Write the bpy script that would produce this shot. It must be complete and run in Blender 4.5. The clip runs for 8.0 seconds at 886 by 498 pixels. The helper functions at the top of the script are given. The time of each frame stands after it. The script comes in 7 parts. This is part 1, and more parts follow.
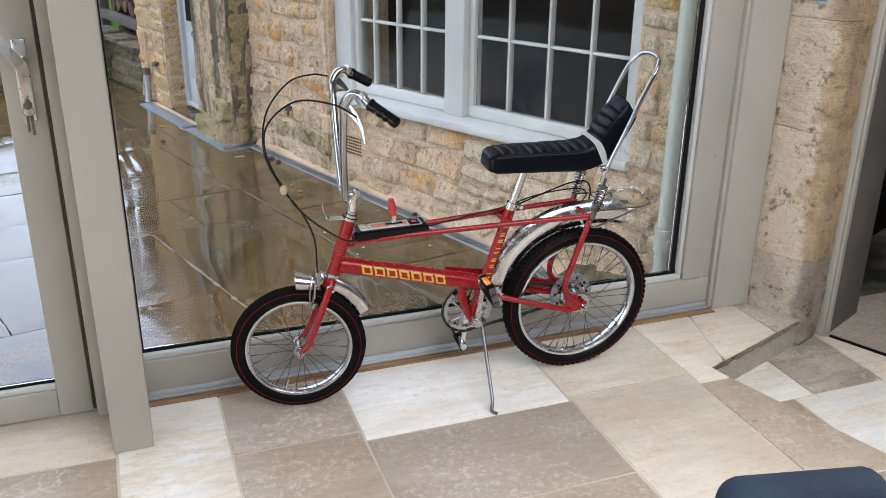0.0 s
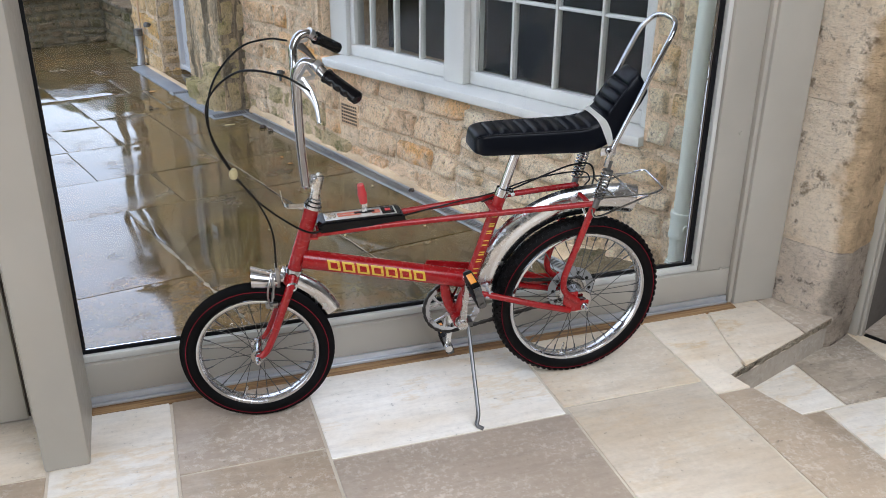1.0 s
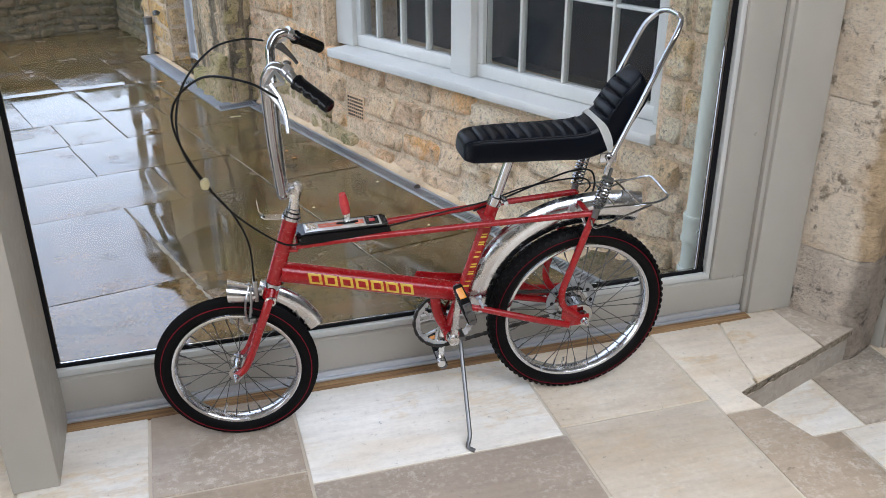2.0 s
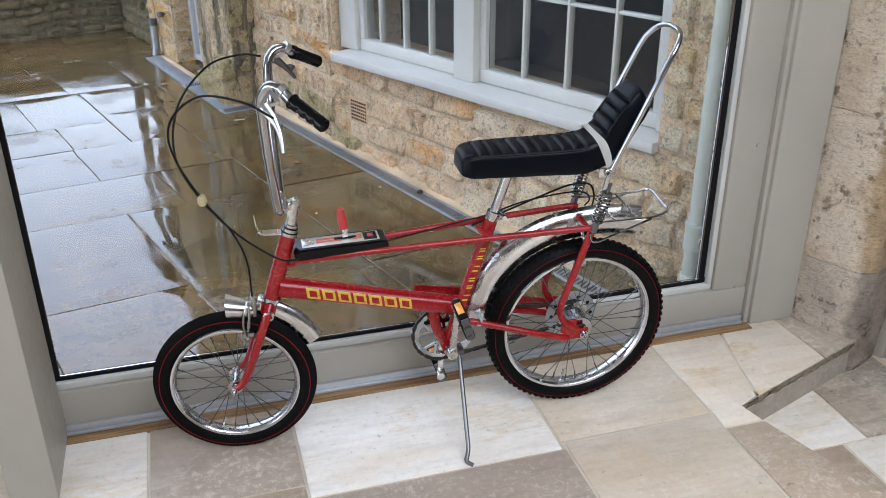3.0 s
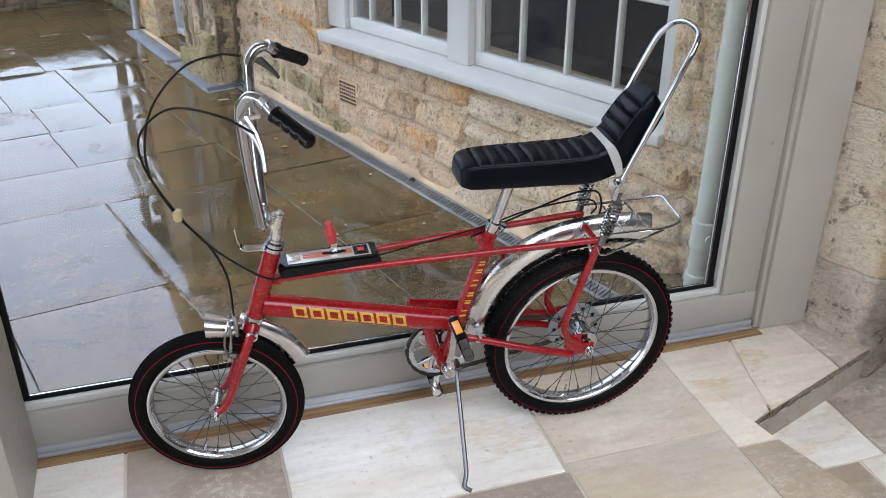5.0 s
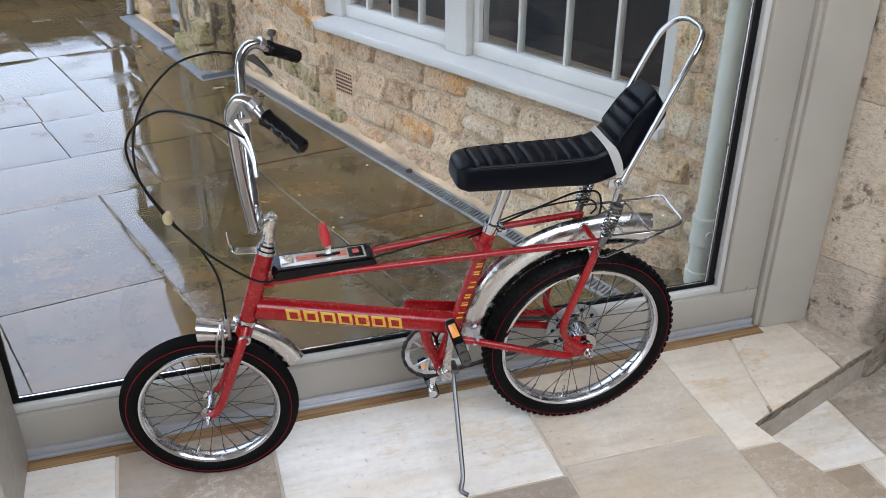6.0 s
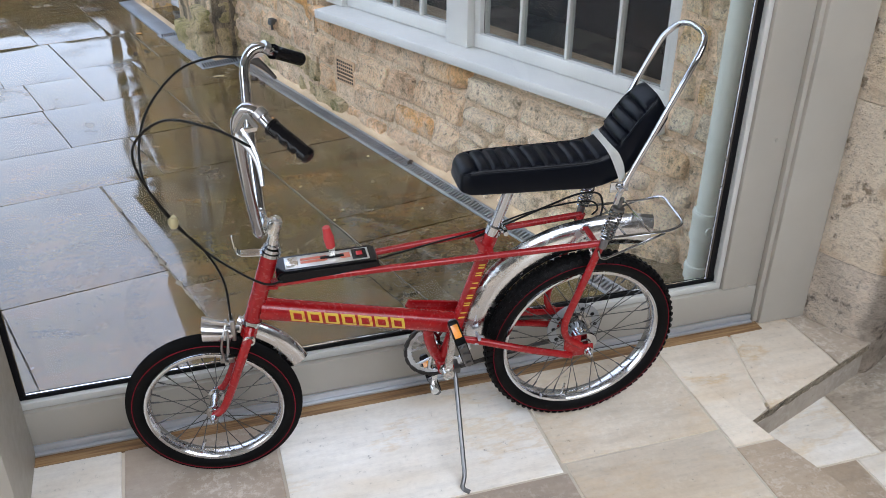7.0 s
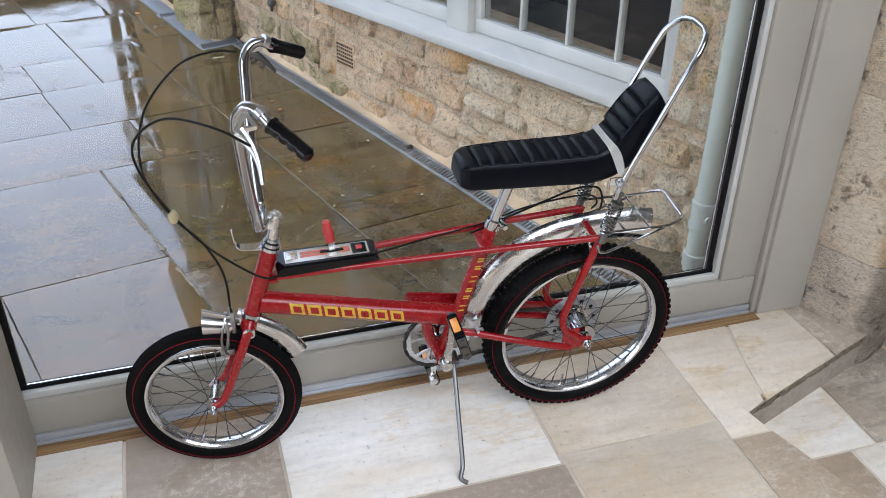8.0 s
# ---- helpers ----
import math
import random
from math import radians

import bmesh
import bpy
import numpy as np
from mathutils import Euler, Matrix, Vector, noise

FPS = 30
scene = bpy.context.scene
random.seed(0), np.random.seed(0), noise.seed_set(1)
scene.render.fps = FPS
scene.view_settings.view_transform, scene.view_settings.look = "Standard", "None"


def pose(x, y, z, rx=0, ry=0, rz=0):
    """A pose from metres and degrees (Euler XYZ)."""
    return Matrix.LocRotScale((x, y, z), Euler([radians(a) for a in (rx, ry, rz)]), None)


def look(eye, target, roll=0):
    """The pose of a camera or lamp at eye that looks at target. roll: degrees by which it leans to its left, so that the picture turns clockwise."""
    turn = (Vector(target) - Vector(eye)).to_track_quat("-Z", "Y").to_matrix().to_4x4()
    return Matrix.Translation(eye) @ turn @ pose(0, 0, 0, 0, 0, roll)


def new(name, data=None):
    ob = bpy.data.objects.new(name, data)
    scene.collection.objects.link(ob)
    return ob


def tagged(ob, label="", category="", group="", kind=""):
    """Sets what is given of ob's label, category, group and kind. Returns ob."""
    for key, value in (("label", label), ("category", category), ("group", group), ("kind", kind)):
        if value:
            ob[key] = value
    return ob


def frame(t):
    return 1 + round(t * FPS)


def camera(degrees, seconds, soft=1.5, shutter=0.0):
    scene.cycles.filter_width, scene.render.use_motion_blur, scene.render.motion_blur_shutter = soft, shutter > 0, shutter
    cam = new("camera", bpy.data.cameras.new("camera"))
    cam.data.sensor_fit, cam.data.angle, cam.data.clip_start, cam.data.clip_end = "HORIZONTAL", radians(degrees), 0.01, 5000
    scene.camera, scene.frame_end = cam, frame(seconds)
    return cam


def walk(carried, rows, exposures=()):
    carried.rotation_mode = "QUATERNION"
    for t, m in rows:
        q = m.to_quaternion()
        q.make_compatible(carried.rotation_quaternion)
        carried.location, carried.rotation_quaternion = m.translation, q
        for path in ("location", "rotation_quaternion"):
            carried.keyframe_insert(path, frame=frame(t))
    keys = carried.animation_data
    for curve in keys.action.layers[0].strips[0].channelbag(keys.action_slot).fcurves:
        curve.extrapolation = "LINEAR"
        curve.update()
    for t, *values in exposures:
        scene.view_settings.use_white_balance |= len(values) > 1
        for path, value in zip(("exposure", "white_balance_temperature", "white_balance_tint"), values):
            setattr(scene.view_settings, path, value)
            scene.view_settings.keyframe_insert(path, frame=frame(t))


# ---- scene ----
EXPOSURE = 1.15
cam = camera(51.8, 8.0, soft=0.5)
PATH = [
    (0, (0.011, -0.056, 1.572), (0.645, 1.681, 0.809), 0.6),
    (0.5, (0.104, 0.111, 1.534), (0.723, 1.839, 0.726), 0.8),
    (1, (0.246, 0.252, 1.507), (0.825, 1.978, 0.667), 0.5),
    (1.5, (0.344, 0.338, 1.504), (0.884, 2.063, 0.642), 0.2),
    (3, (0.423, 0.398, 1.558), (0.919, 2.119, 0.676), -0.3),
    (3.5, (0.436, 0.405, 1.573), (0.931, 2.127, 0.677), -0.1),
    (4, (0.434, 0.425, 1.597), (0.932, 2.139, 0.68), -0.1),
    (4.5, (0.445, 0.519, 1.588), (0.949, 2.203, 0.659), 0.0),
    (6, (0.483, 0.652, 1.607), (0.99, 2.313, 0.622), 0.2),
    (6.5, (0.477, 0.658, 1.638), (0.983, 2.309, 0.633), 0.3),
    (7, (0.476, 0.663, 1.66), (0.98, 2.302, 0.637), 0.4),
    (7.5, (0.483, 0.669, 1.678), (0.982, 2.299, 0.632), 0.5),
    (8, (0.481, 0.68, 1.699), (0.979, 2.294, 0.629), 0.7),
]
walk(cam, [(t, look(eye, target, roll)) for t, eye, target, roll in PATH], [(0, EXPOSURE, 6400, 10), (2.5, EXPOSURE - 0.04, 6250, 10), (8, EXPOSURE - 0.06, 6250, 10)])
SKY_STRENGTH, SUN_STRENGTH, ROOF_WATTS, SIDE_WATTS = 0.15, 2.65, 70.0, 16.0

# ---- world, sun, large lights ----
world = bpy.data.worlds.new("overcast_sky")
scene.world = world
world.use_nodes = True
wn = world.node_tree.nodes
sky = wn.new("ShaderNodeTexSky")
sky.sky_type = "NISHITA"
sky.sun_disc = False
sky.sun_elevation = radians(50)
sky.sun_rotation = radians(80)
sky.air_density, sky.dust_density, sky.ozone_density = 1.0, 6.0, 1.0
haze = wn.new("ShaderNodeHueSaturation")
haze.inputs["Saturation"].default_value = 2.1
world.node_tree.links.new(sky.outputs[0], haze.inputs["Color"])
world.node_tree.links.new(haze.outputs[0], wn["Background"].inputs[0])
wn["Background"].inputs[1].default_value = SKY_STRENGTH

sun_data = bpy.data.lights.new("sun", "SUN")
sun_data.energy, sun_data.angle, sun_data.color = SUN_STRENGTH, radians(150), (0.96, 0.96, 0.96)
sun = new("sun", sun_data)
sun.matrix_world = look((0, 0, 0), (0.65, -0.12, -0.75))

# area lamps added as fill, standing for assumed daylight from unseen roof and side glazing
def fill_lamp(name, m, sx, sy, watts):
    data = bpy.data.lights.new(name, "AREA")
    data.shape, data.size, data.size_y, data.energy = "RECTANGLE", sx, sy, watts
    data.color = (0.93, 0.96, 1.0)
    ob = new(name, data)
    ob.matrix_world = m
    return ob


fill_lamp("roof_light_daylight", pose(1.5, -0.3, 2.74), 2.8, 2.2, ROOF_WATTS)
fill_lamp("side_glazing_daylight", pose(-2.9, 0.4, 1.25, 0, -90, 0), 2.0, 3.2, SIDE_WATTS)


# ---- materials ----
def material(name, color, rough=0.5, metal=0.0, **extra):
    mat = bpy.data.materials.new(name)
    mat.use_nodes = True
    b = mat.node_tree.nodes["Principled BSDF"]
    b.inputs["Base Color"].default_value = (*color, 1)
    b.inputs["Roughness"].default_value = rough
    b.inputs["Metallic"].default_value = metal
    for key, value in extra.items():
        b.inputs[key.replace("_", " ")].default_value = value
    return mat


def node(mat, kind, **settings):
    n = mat.node_tree.nodes.new(kind)
    for key, value in settings.items():
        if key in n.inputs:
            n.inputs[key].default_value = value
    return n


def wire(mat, a, b):
    mat.node_tree.links.new(a, b)


def bsdf(mat):
    return mat.node_tree.nodes["Principled BSDF"]


def noise_tex(mat, scale, detail=4.0, rough=0.55, coords="Object", stretch=None, shift=False):
    tc = node(mat, "ShaderNodeTexCoord")
    src = tc.outputs[coords]
    if stretch or shift:
        mp = node(mat, "ShaderNodeMapping")
        wire(mat, src, mp.inputs[0])
        if stretch:
            mp.inputs["Scale"].default_value = stretch
        if shift:
            info = node(mat, "ShaderNodeObjectInfo")
            mul = node(mat, "ShaderNodeMath")
            mul.operation = "MULTIPLY"
            mul.inputs[1].default_value = 37.0
            wire(mat, info.outputs["Random"], mul.inputs[0])
            wire(mat, mul.outputs[0], mp.inputs["Location"])
        src = mp.outputs[0]
    tex = node(mat, "ShaderNodeTexNoise", Scale=scale, Detail=detail, Roughness=rough)
    wire(mat, src, tex.inputs["Vector"])
    return tex.outputs["Fac"]


def ramp(mat, fac, stops):
    r = node(mat, "ShaderNodeValToRGB")
    e = r.color_ramp.elements
    while len(e) < len(stops):
        e.new(0.5)
    for el, (pos, col) in zip(e, stops):
        el.position = pos
        el.color = (*col, 1) if len(col) == 3 else col
    wire(mat, fac, r.inputs[0])
    return r.outputs[0]


def grey(a):
    return (a, a, a)


def mix(mat, fac, a, b, mode="MIX"):
    m = node(mat, "ShaderNodeMix")
    m.data_type, m.blend_type = "RGBA", mode
    for socket, value in ((m.inputs[0], fac), (m.inputs[6], a), (m.inputs[7], b)):
        if isinstance(value, (int, float)):
            socket.default_value = value
        elif isinstance(value, tuple):
            socket.default_value = (*value, 1)
        else:
            wire(mat, value, socket)
    return m.outputs[2]


def bump(mat, height, strength, distance):
    b = node(mat, "ShaderNodeBump", Strength=strength, Distance=distance)
    last = bsdf(mat).inputs["Normal"]
    if last.is_linked:
        wire(mat, last.links[0].from_socket, b.inputs["Normal"])
    wire(mat, height, b.inputs["Height"])
    wire(mat, b.outputs[0], last)


def painted(name, color, rough=0.4, worn=0.04, grain=60.0, relief=0.05):
    mat = material(name, color, rough)
    n = noise_tex(mat, 3.0, 5)
    dark = tuple(c * (1 - worn * 2.5) for c in color)
    light = tuple(min(1, c * (1 + worn)) for c in color)
    wire(mat, ramp(mat, n, [(0.3, dark), (0.65, light)]), bsdf(mat).inputs["Base Color"])
    fine = noise_tex(mat, grain, 3)
    wire(mat, ramp(mat, fine, [(0.2, grey(rough * 0.8)), (0.8, grey(min(1, rough * 1.25)))]), bsdf(mat).inputs["Roughness"])
    if relief:
        bump(mat, fine, relief, 0.002)
    return mat


def stone_material(name, tones, bloom, soil, rough=0.88, relief=1.0, bloomed=0.6, soiled=0.55, streaks=0.0):
    """Rubble limestone: every stone with its own tone, a pale lime bloom, soiling in its hollows, grit and pits."""
    mat = material(name, tones[0], rough)
    info = node(mat, "ShaderNodeObjectInfo")
    base = ramp(mat, info.outputs["Random"], [(i / max(1, len(tones) - 1), t) for i, t in enumerate(tones)])
    blotch = noise_tex(mat, 8.0, 6, 0.62, "Object", shift=True)
    col = mix(mat, ramp(mat, blotch, [(0.44, grey(0)), (0.60, grey(bloomed))]), base, bloom)
    dirt = noise_tex(mat, 13.0, 8, 0.70, "Object", shift=True)
    col = mix(mat, ramp(mat, dirt, [(0.36, grey(soiled)), (0.47, grey(0))]), col, soil)
    if streaks:
        place = node(mat, "ShaderNodeNewGeometry")
        drawn = node(mat, "ShaderNodeMapping")
        drawn.inputs["Scale"].default_value = (1.0, 1.0, 0.13)
        wire(mat, place.outputs["Position"], drawn.inputs[0])
        drip = node(mat, "ShaderNodeTexNoise", Scale=5.0, Detail=7.0, Roughness=0.62)
        wire(mat, drawn.outputs[0], drip.inputs["Vector"])
        run = drip.outputs["Fac"]
        col = mix(mat, ramp(mat, run, [(0.45, grey(0)), (0.56, grey(streaks))]), col, (0.045, 0.042, 0.032))
    grain = noise_tex(mat, 95.0, 6, 0.72, "Object", shift=True)
    col = mix(mat, 0.75, col, ramp(mat, grain, [(0.32, grey(0.48)), (0.48, grey(1.0)), (0.66, grey(1.32))]), "MULTIPLY")
    # pits are darkened in the colour too, deepening the shade inside them
    pits = noise_tex(mat, 38.0, 8, 0.75, "Object", shift=True)
    col = mix(mat, 0.8, col, ramp(mat, pits, [(0.36, grey(0.26)), (0.425, grey(0.98)), (0.6, grey(1.12))]), "MULTIPLY")
    wire(mat, col, bsdf(mat).inputs["Base Color"])
    bsdf(mat).inputs["Specular IOR Level"].default_value = 0.25
    bump(mat, dirt, relief, 0.045)
    bump(mat, pits, relief, 0.030)
    bump(mat, grain, relief * 0.7, 0.008)
    return mat


STONE = stone_material("limestone_rubble", [(0.90, 0.62, 0.36), (0.78, 0.56, 0.35), (0.88, 0.56, 0.28), (0.95, 0.72, 0.47), (0.76, 0.51, 0.31), (0.88, 0.48, 0.17), (0.92, 0.67, 0.42)], (0.95, 0.76, 0.54), (0.36, 0.21, 0.10), soiled=0.6, bloomed=0.7)
STONE_PALE = stone_material("pale_rough_limestone", [(0.90, 0.77, 0.55), (0.88, 0.58, 0.24), (0.84, 0.74, 0.54), (0.92, 0.70, 0.42)], (0.95, 0.84, 0.64), (0.36, 0.25, 0.12), soiled=0.6, bloomed=0.8)
STONE_NEAR = stone_material("grey_cream_limestone", [(0.88, 0.69, 0.46), (0.80, 0.63, 0.43), (0.92, 0.75, 0.53), (0.86, 0.62, 0.35), (0.78, 0.64, 0.46)], (0.95, 0.80, 0.59), (0.33, 0.23, 0.12), soiled=0.65, bloomed=0.75)
STONE_MOSSY = stone_material("mossy_limestone", [(0.50, 0.40, 0.20), (0.58, 0.44, 0.24), (0.40, 0.35, 0.14)], (0.66, 0.53, 0.32), (0.13, 0.135, 0.035), soiled=0.8)
STONE_DAMP = stone_material("damp_mossy_limestone", [(0.20, 0.155, 0.085), (0.27, 0.20, 0.115), (0.15, 0.135, 0.06)], (0.34, 0.27, 0.17), (0.06, 0.066, 0.02), soiled=0.8)
STONE_STREAK = stone_material("streaked_limestone", [(0.80, 0.60, 0.36), (0.74, 0.54, 0.32), (0.84, 0.63, 0.38)], (0.80, 0.66, 0.46), (0.20, 0.165, 0.09), soiled=0.6, streaks=0.8)
STONE_PIER = stone_material("golden_limestone", [(0.80, 0.49, 0.17), (0.78, 0.54, 0.26), (0.70, 0.48, 0.25)], (0.80, 0.64, 0.42), (0.34, 0.21, 0.10))


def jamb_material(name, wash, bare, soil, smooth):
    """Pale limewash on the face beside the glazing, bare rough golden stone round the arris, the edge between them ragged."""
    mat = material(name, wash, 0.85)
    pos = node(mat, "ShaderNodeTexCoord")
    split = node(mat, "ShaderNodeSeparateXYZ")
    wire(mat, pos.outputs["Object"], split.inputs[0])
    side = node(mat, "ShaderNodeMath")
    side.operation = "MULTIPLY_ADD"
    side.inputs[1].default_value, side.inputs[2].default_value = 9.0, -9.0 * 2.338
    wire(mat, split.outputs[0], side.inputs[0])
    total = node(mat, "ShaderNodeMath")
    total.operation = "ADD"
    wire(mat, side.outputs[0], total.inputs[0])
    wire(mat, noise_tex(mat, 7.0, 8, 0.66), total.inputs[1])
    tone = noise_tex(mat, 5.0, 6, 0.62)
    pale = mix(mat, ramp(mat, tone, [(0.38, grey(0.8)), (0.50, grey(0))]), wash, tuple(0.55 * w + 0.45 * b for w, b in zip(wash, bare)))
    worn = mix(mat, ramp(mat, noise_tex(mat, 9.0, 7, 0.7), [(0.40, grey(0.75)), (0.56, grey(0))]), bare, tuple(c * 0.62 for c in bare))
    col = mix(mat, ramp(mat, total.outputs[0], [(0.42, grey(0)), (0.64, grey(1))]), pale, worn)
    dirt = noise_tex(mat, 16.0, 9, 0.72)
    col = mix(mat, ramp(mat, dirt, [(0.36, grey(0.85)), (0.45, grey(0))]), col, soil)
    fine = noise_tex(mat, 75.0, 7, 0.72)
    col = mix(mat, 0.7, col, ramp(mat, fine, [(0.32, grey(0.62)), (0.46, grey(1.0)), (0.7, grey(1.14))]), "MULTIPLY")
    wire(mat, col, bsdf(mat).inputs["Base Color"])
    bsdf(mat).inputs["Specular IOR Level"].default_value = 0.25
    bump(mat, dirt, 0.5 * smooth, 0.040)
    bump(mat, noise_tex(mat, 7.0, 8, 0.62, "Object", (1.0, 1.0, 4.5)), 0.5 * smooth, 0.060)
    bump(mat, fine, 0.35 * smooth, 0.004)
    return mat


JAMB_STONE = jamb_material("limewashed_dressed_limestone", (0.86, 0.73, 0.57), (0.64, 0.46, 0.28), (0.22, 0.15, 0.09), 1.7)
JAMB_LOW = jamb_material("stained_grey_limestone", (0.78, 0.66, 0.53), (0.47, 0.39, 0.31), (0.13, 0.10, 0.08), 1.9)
MORTAR = stone_material("lime_mortar", [(0.68, 0.50, 0.32), (0.62, 0.46, 0.30)], (0.76, 0.60, 0.41), (0.28, 0.18, 0.10), relief=0.6, soiled=0.4)
MORTAR_DARK = stone_material("damp_mortar", [(0.18, 0.155, 0.10), (0.15, 0.13, 0.085)], (0.22, 0.19, 0.12), (0.08, 0.08, 0.04), relief=0.6)
HAUNCH = painted("sandy_mortar_haunch", (0.56, 0.42, 0.26), 0.9, 0.15, 120, 0.4)


def slab_material(name, base, cloud_tone, stain, rough=0.35, stained=0.6, scuff=0.25, pitted=0.5):
    """Worn limestone slab: broad soft clouds, drawn-out veins, a few ochre stains, fine pale scuffs and rare pits."""
    mat = material(name, base, rough)
    cloud = noise_tex(mat, 3.2, 5, 0.55, "Object", (1.0, 2.2, 1.0), True)
    col = mix(mat, ramp(mat, cloud, [(0.36, grey(0)), (0.64, grey(1))]), base, cloud_tone)
    patch = noise_tex(mat, 2.6, 6, 0.66, "Object", (0.7, 1.8, 1.0), True)
    col = mix(mat, ramp(mat, patch, [(0.53, grey(0)), (0.575, grey(stained)), (0.60, grey(stained * 0.25)), (0.75, grey(stained * 0.5))]), col, stain)
    vein = noise_tex(mat, 9.0, 8, 0.7, "Object", (0.6, 3.4, 1.0), True)
    col = mix(mat, 0.55, col, ramp(mat, vein, [(0.34, grey(0.80)), (0.5, grey(1.0)), (0.66, grey(1.10))]), "MULTIPLY")
    worn = noise_tex(mat, 46.0, 9, 0.76, "Object", shift=True)
    where = ramp(mat, noise_tex(mat, 4.0, 5, 0.62, "Object", shift=True), [(0.42, grey(0.1)), (0.60, grey(1.0))])
    pale = mix(mat, 1.0, ramp(mat, worn, [(0.50, grey(0)), (0.60, grey(min(1.0, scuff)))]), where, "MULTIPLY")
    col = mix(mat, pale, col, (0.76, 0.71, 0.63))
    pits = noise_tex(mat, 60.0, 5, 0.66, "Object", shift=True)
    col = mix(mat, pitted, col, ramp(mat, pits, [(0.29, grey(0.30)), (0.35, grey(0.92)), (0.5, grey(1.0)), (0.68, grey(1.06))]), "MULTIPLY")
    smear = noise_tex(mat, 1.6, 4, 0.55, "Object", (0.8, 2.4, 1.0), True)
    col = mix(mat, ramp(mat, smear, [(0.54, grey(0)), (0.66, grey(stained * 0.6))]), col, stain)
    wire(mat, col, bsdf(mat).inputs["Base Color"])
    wire(mat, ramp(mat, worn, [(0.3, grey(rough * 1.4)), (0.65, grey(rough * 0.9))]), bsdf(mat).inputs["Roughness"])
    bump(mat, worn, 0.10, 0.002)
    bump(mat, pits, 0.15, 0.002)
    bump(mat, cloud, 0.12, 0.012)
    return mat


SLAB_WHITE = slab_material("white_limestone_slab", (0.84, 0.81, 0.75), (0.75, 0.69, 0.595), (0.64, 0.45, 0.20), stained=0.38, scuff=0.25, pitted=0.6)
SLAB_PALE = slab_material("pale_veined_limestone_slab", (0.71, 0.63, 0.52), (0.64, 0.54, 0.42), (0.58, 0.38, 0.15), stained=0.55, scuff=0.4, pitted=0.6)
SLAB_CREAM = slab_material("cream_limestone_slab", (0.68, 0.60, 0.49), (0.575, 0.485, 0.375), (0.60, 0.45, 0.27), stained=0.35, scuff=0.4, pitted=0.6)
SLAB_TAUPE = slab_material("taupe_limestone_slab", (0.41, 0.335, 0.265), (0.36, 0.29, 0.225), (0.47, 0.40, 0.33), stained=0.4, scuff=0.4, pitted=0.5)
SLAB_BROWN = slab_material("brown_limestone_slab", (0.46, 0.365, 0.27), (0.40, 0.31, 0.22), (0.52, 0.44, 0.34), stained=0.4, scuff=0.55, pitted=0.7)
SLAB_GREY = slab_material("grey_limestone_slab", (0.45, 0.38, 0.30), (0.36, 0.295, 0.23), (0.20, 0.17, 0.13), stained=0.5, scuff=0.5, pitted=0.8)
RISER = slab_material("rough_stone_edge", (0.40, 0.35, 0.29), (0.34, 0.295, 0.24), (0.24, 0.19, 0.14), 0.7, 0.4, 0.15, 0.6)
BROKEN = stone_material("broken_stone_edge", [(0.40, 0.33, 0.245), (0.36, 0.30, 0.22)], (0.50, 0.42, 0.32), (0.10, 0.08, 0.05))
GROUT = painted("pale_grout", (0.62, 0.55, 0.45), 0.9, 0.1, 150, 0.3)

# wet flagstones: dark stone under a film of rain, glassy where it stands, duller where it drains
FLAG = material("wet_sandstone_flag", (0.12, 0.10, 0.06), 0.1)
_info = node(FLAG, "ShaderNodeObjectInfo")
_tone = ramp(FLAG, _info.outputs["Random"], [(0, (0.072, 0.047, 0.020)), (0.35, (0.094, 0.062, 0.025)), (0.7, (0.050, 0.036, 0.018)), (1, (0.080, 0.053, 0.022))])
_moss = noise_tex(FLAG, 1.7, 6, 0.62, "Object", shift=True)
_c = mix(FLAG, ramp(FLAG, _moss, [(0.40, grey(0)), (0.62, grey(0.85))]), _tone, (0.098, 0.074, 0.024))
_rust = noise_tex(FLAG, 2.6, 7, 0.66, "Object", (1.0, 2.2, 1.0), True)
_c = mix(FLAG, ramp(FLAG, _rust, [(0.52, grey(0)), (0.62, grey(0.7))]), _c, (0.130, 0.074, 0.026))
_c = mix(FLAG, ramp(FLAG, _rust, [(0.36, grey(0.75)), (0.46, grey(0))]), _c, (0.030, 0.024, 0.012))
_g = noise_tex(FLAG, 60.0, 7, 0.72, "Object", shift=True)
_c = mix(FLAG, 0.8, _c, ramp(FLAG, _g, [(0.30, grey(0.6)), (0.5, grey(1.0)), (0.70, grey(1.5))]), "MULTIPLY")
wire(FLAG, _c, bsdf(FLAG).inputs["Base Color"])
_wet = noise_tex(FLAG, 3.5, 6, 0.65, "Object", shift=True)
wire(FLAG, ramp(FLAG, _wet, [(0.41, grey(0.03)), (0.53, grey(0.11)), (0.65, grey(0.30))]), bsdf(FLAG).inputs["Roughness"])
bsdf(FLAG).inputs["Specular IOR Level"].default_value = 0.75
bsdf(FLAG).inputs["Coat Weight"].default_value = 0.42
bsdf(FLAG).inputs["Coat IOR"].default_value = 1.4
bsdf(FLAG).inputs["Coat Roughness"].default_value = 0.03
bump(FLAG, noise_tex(FLAG, 3.0, 2, 0.5, "Object", shift=True), 0.020, 0.02)
JOINT_WET = material("wet_joint", (0.05, 0.045, 0.03), 0.8)
wire(JOINT_WET, ramp(JOINT_WET, noise_tex(JOINT_WET, 1.3, 5, 0.6), [(0.45, (0.018, 0.016, 0.012)), (0.58, (0.17, 0.15, 0.11))]), bsdf(JOINT_WET).inputs["Base Color"])
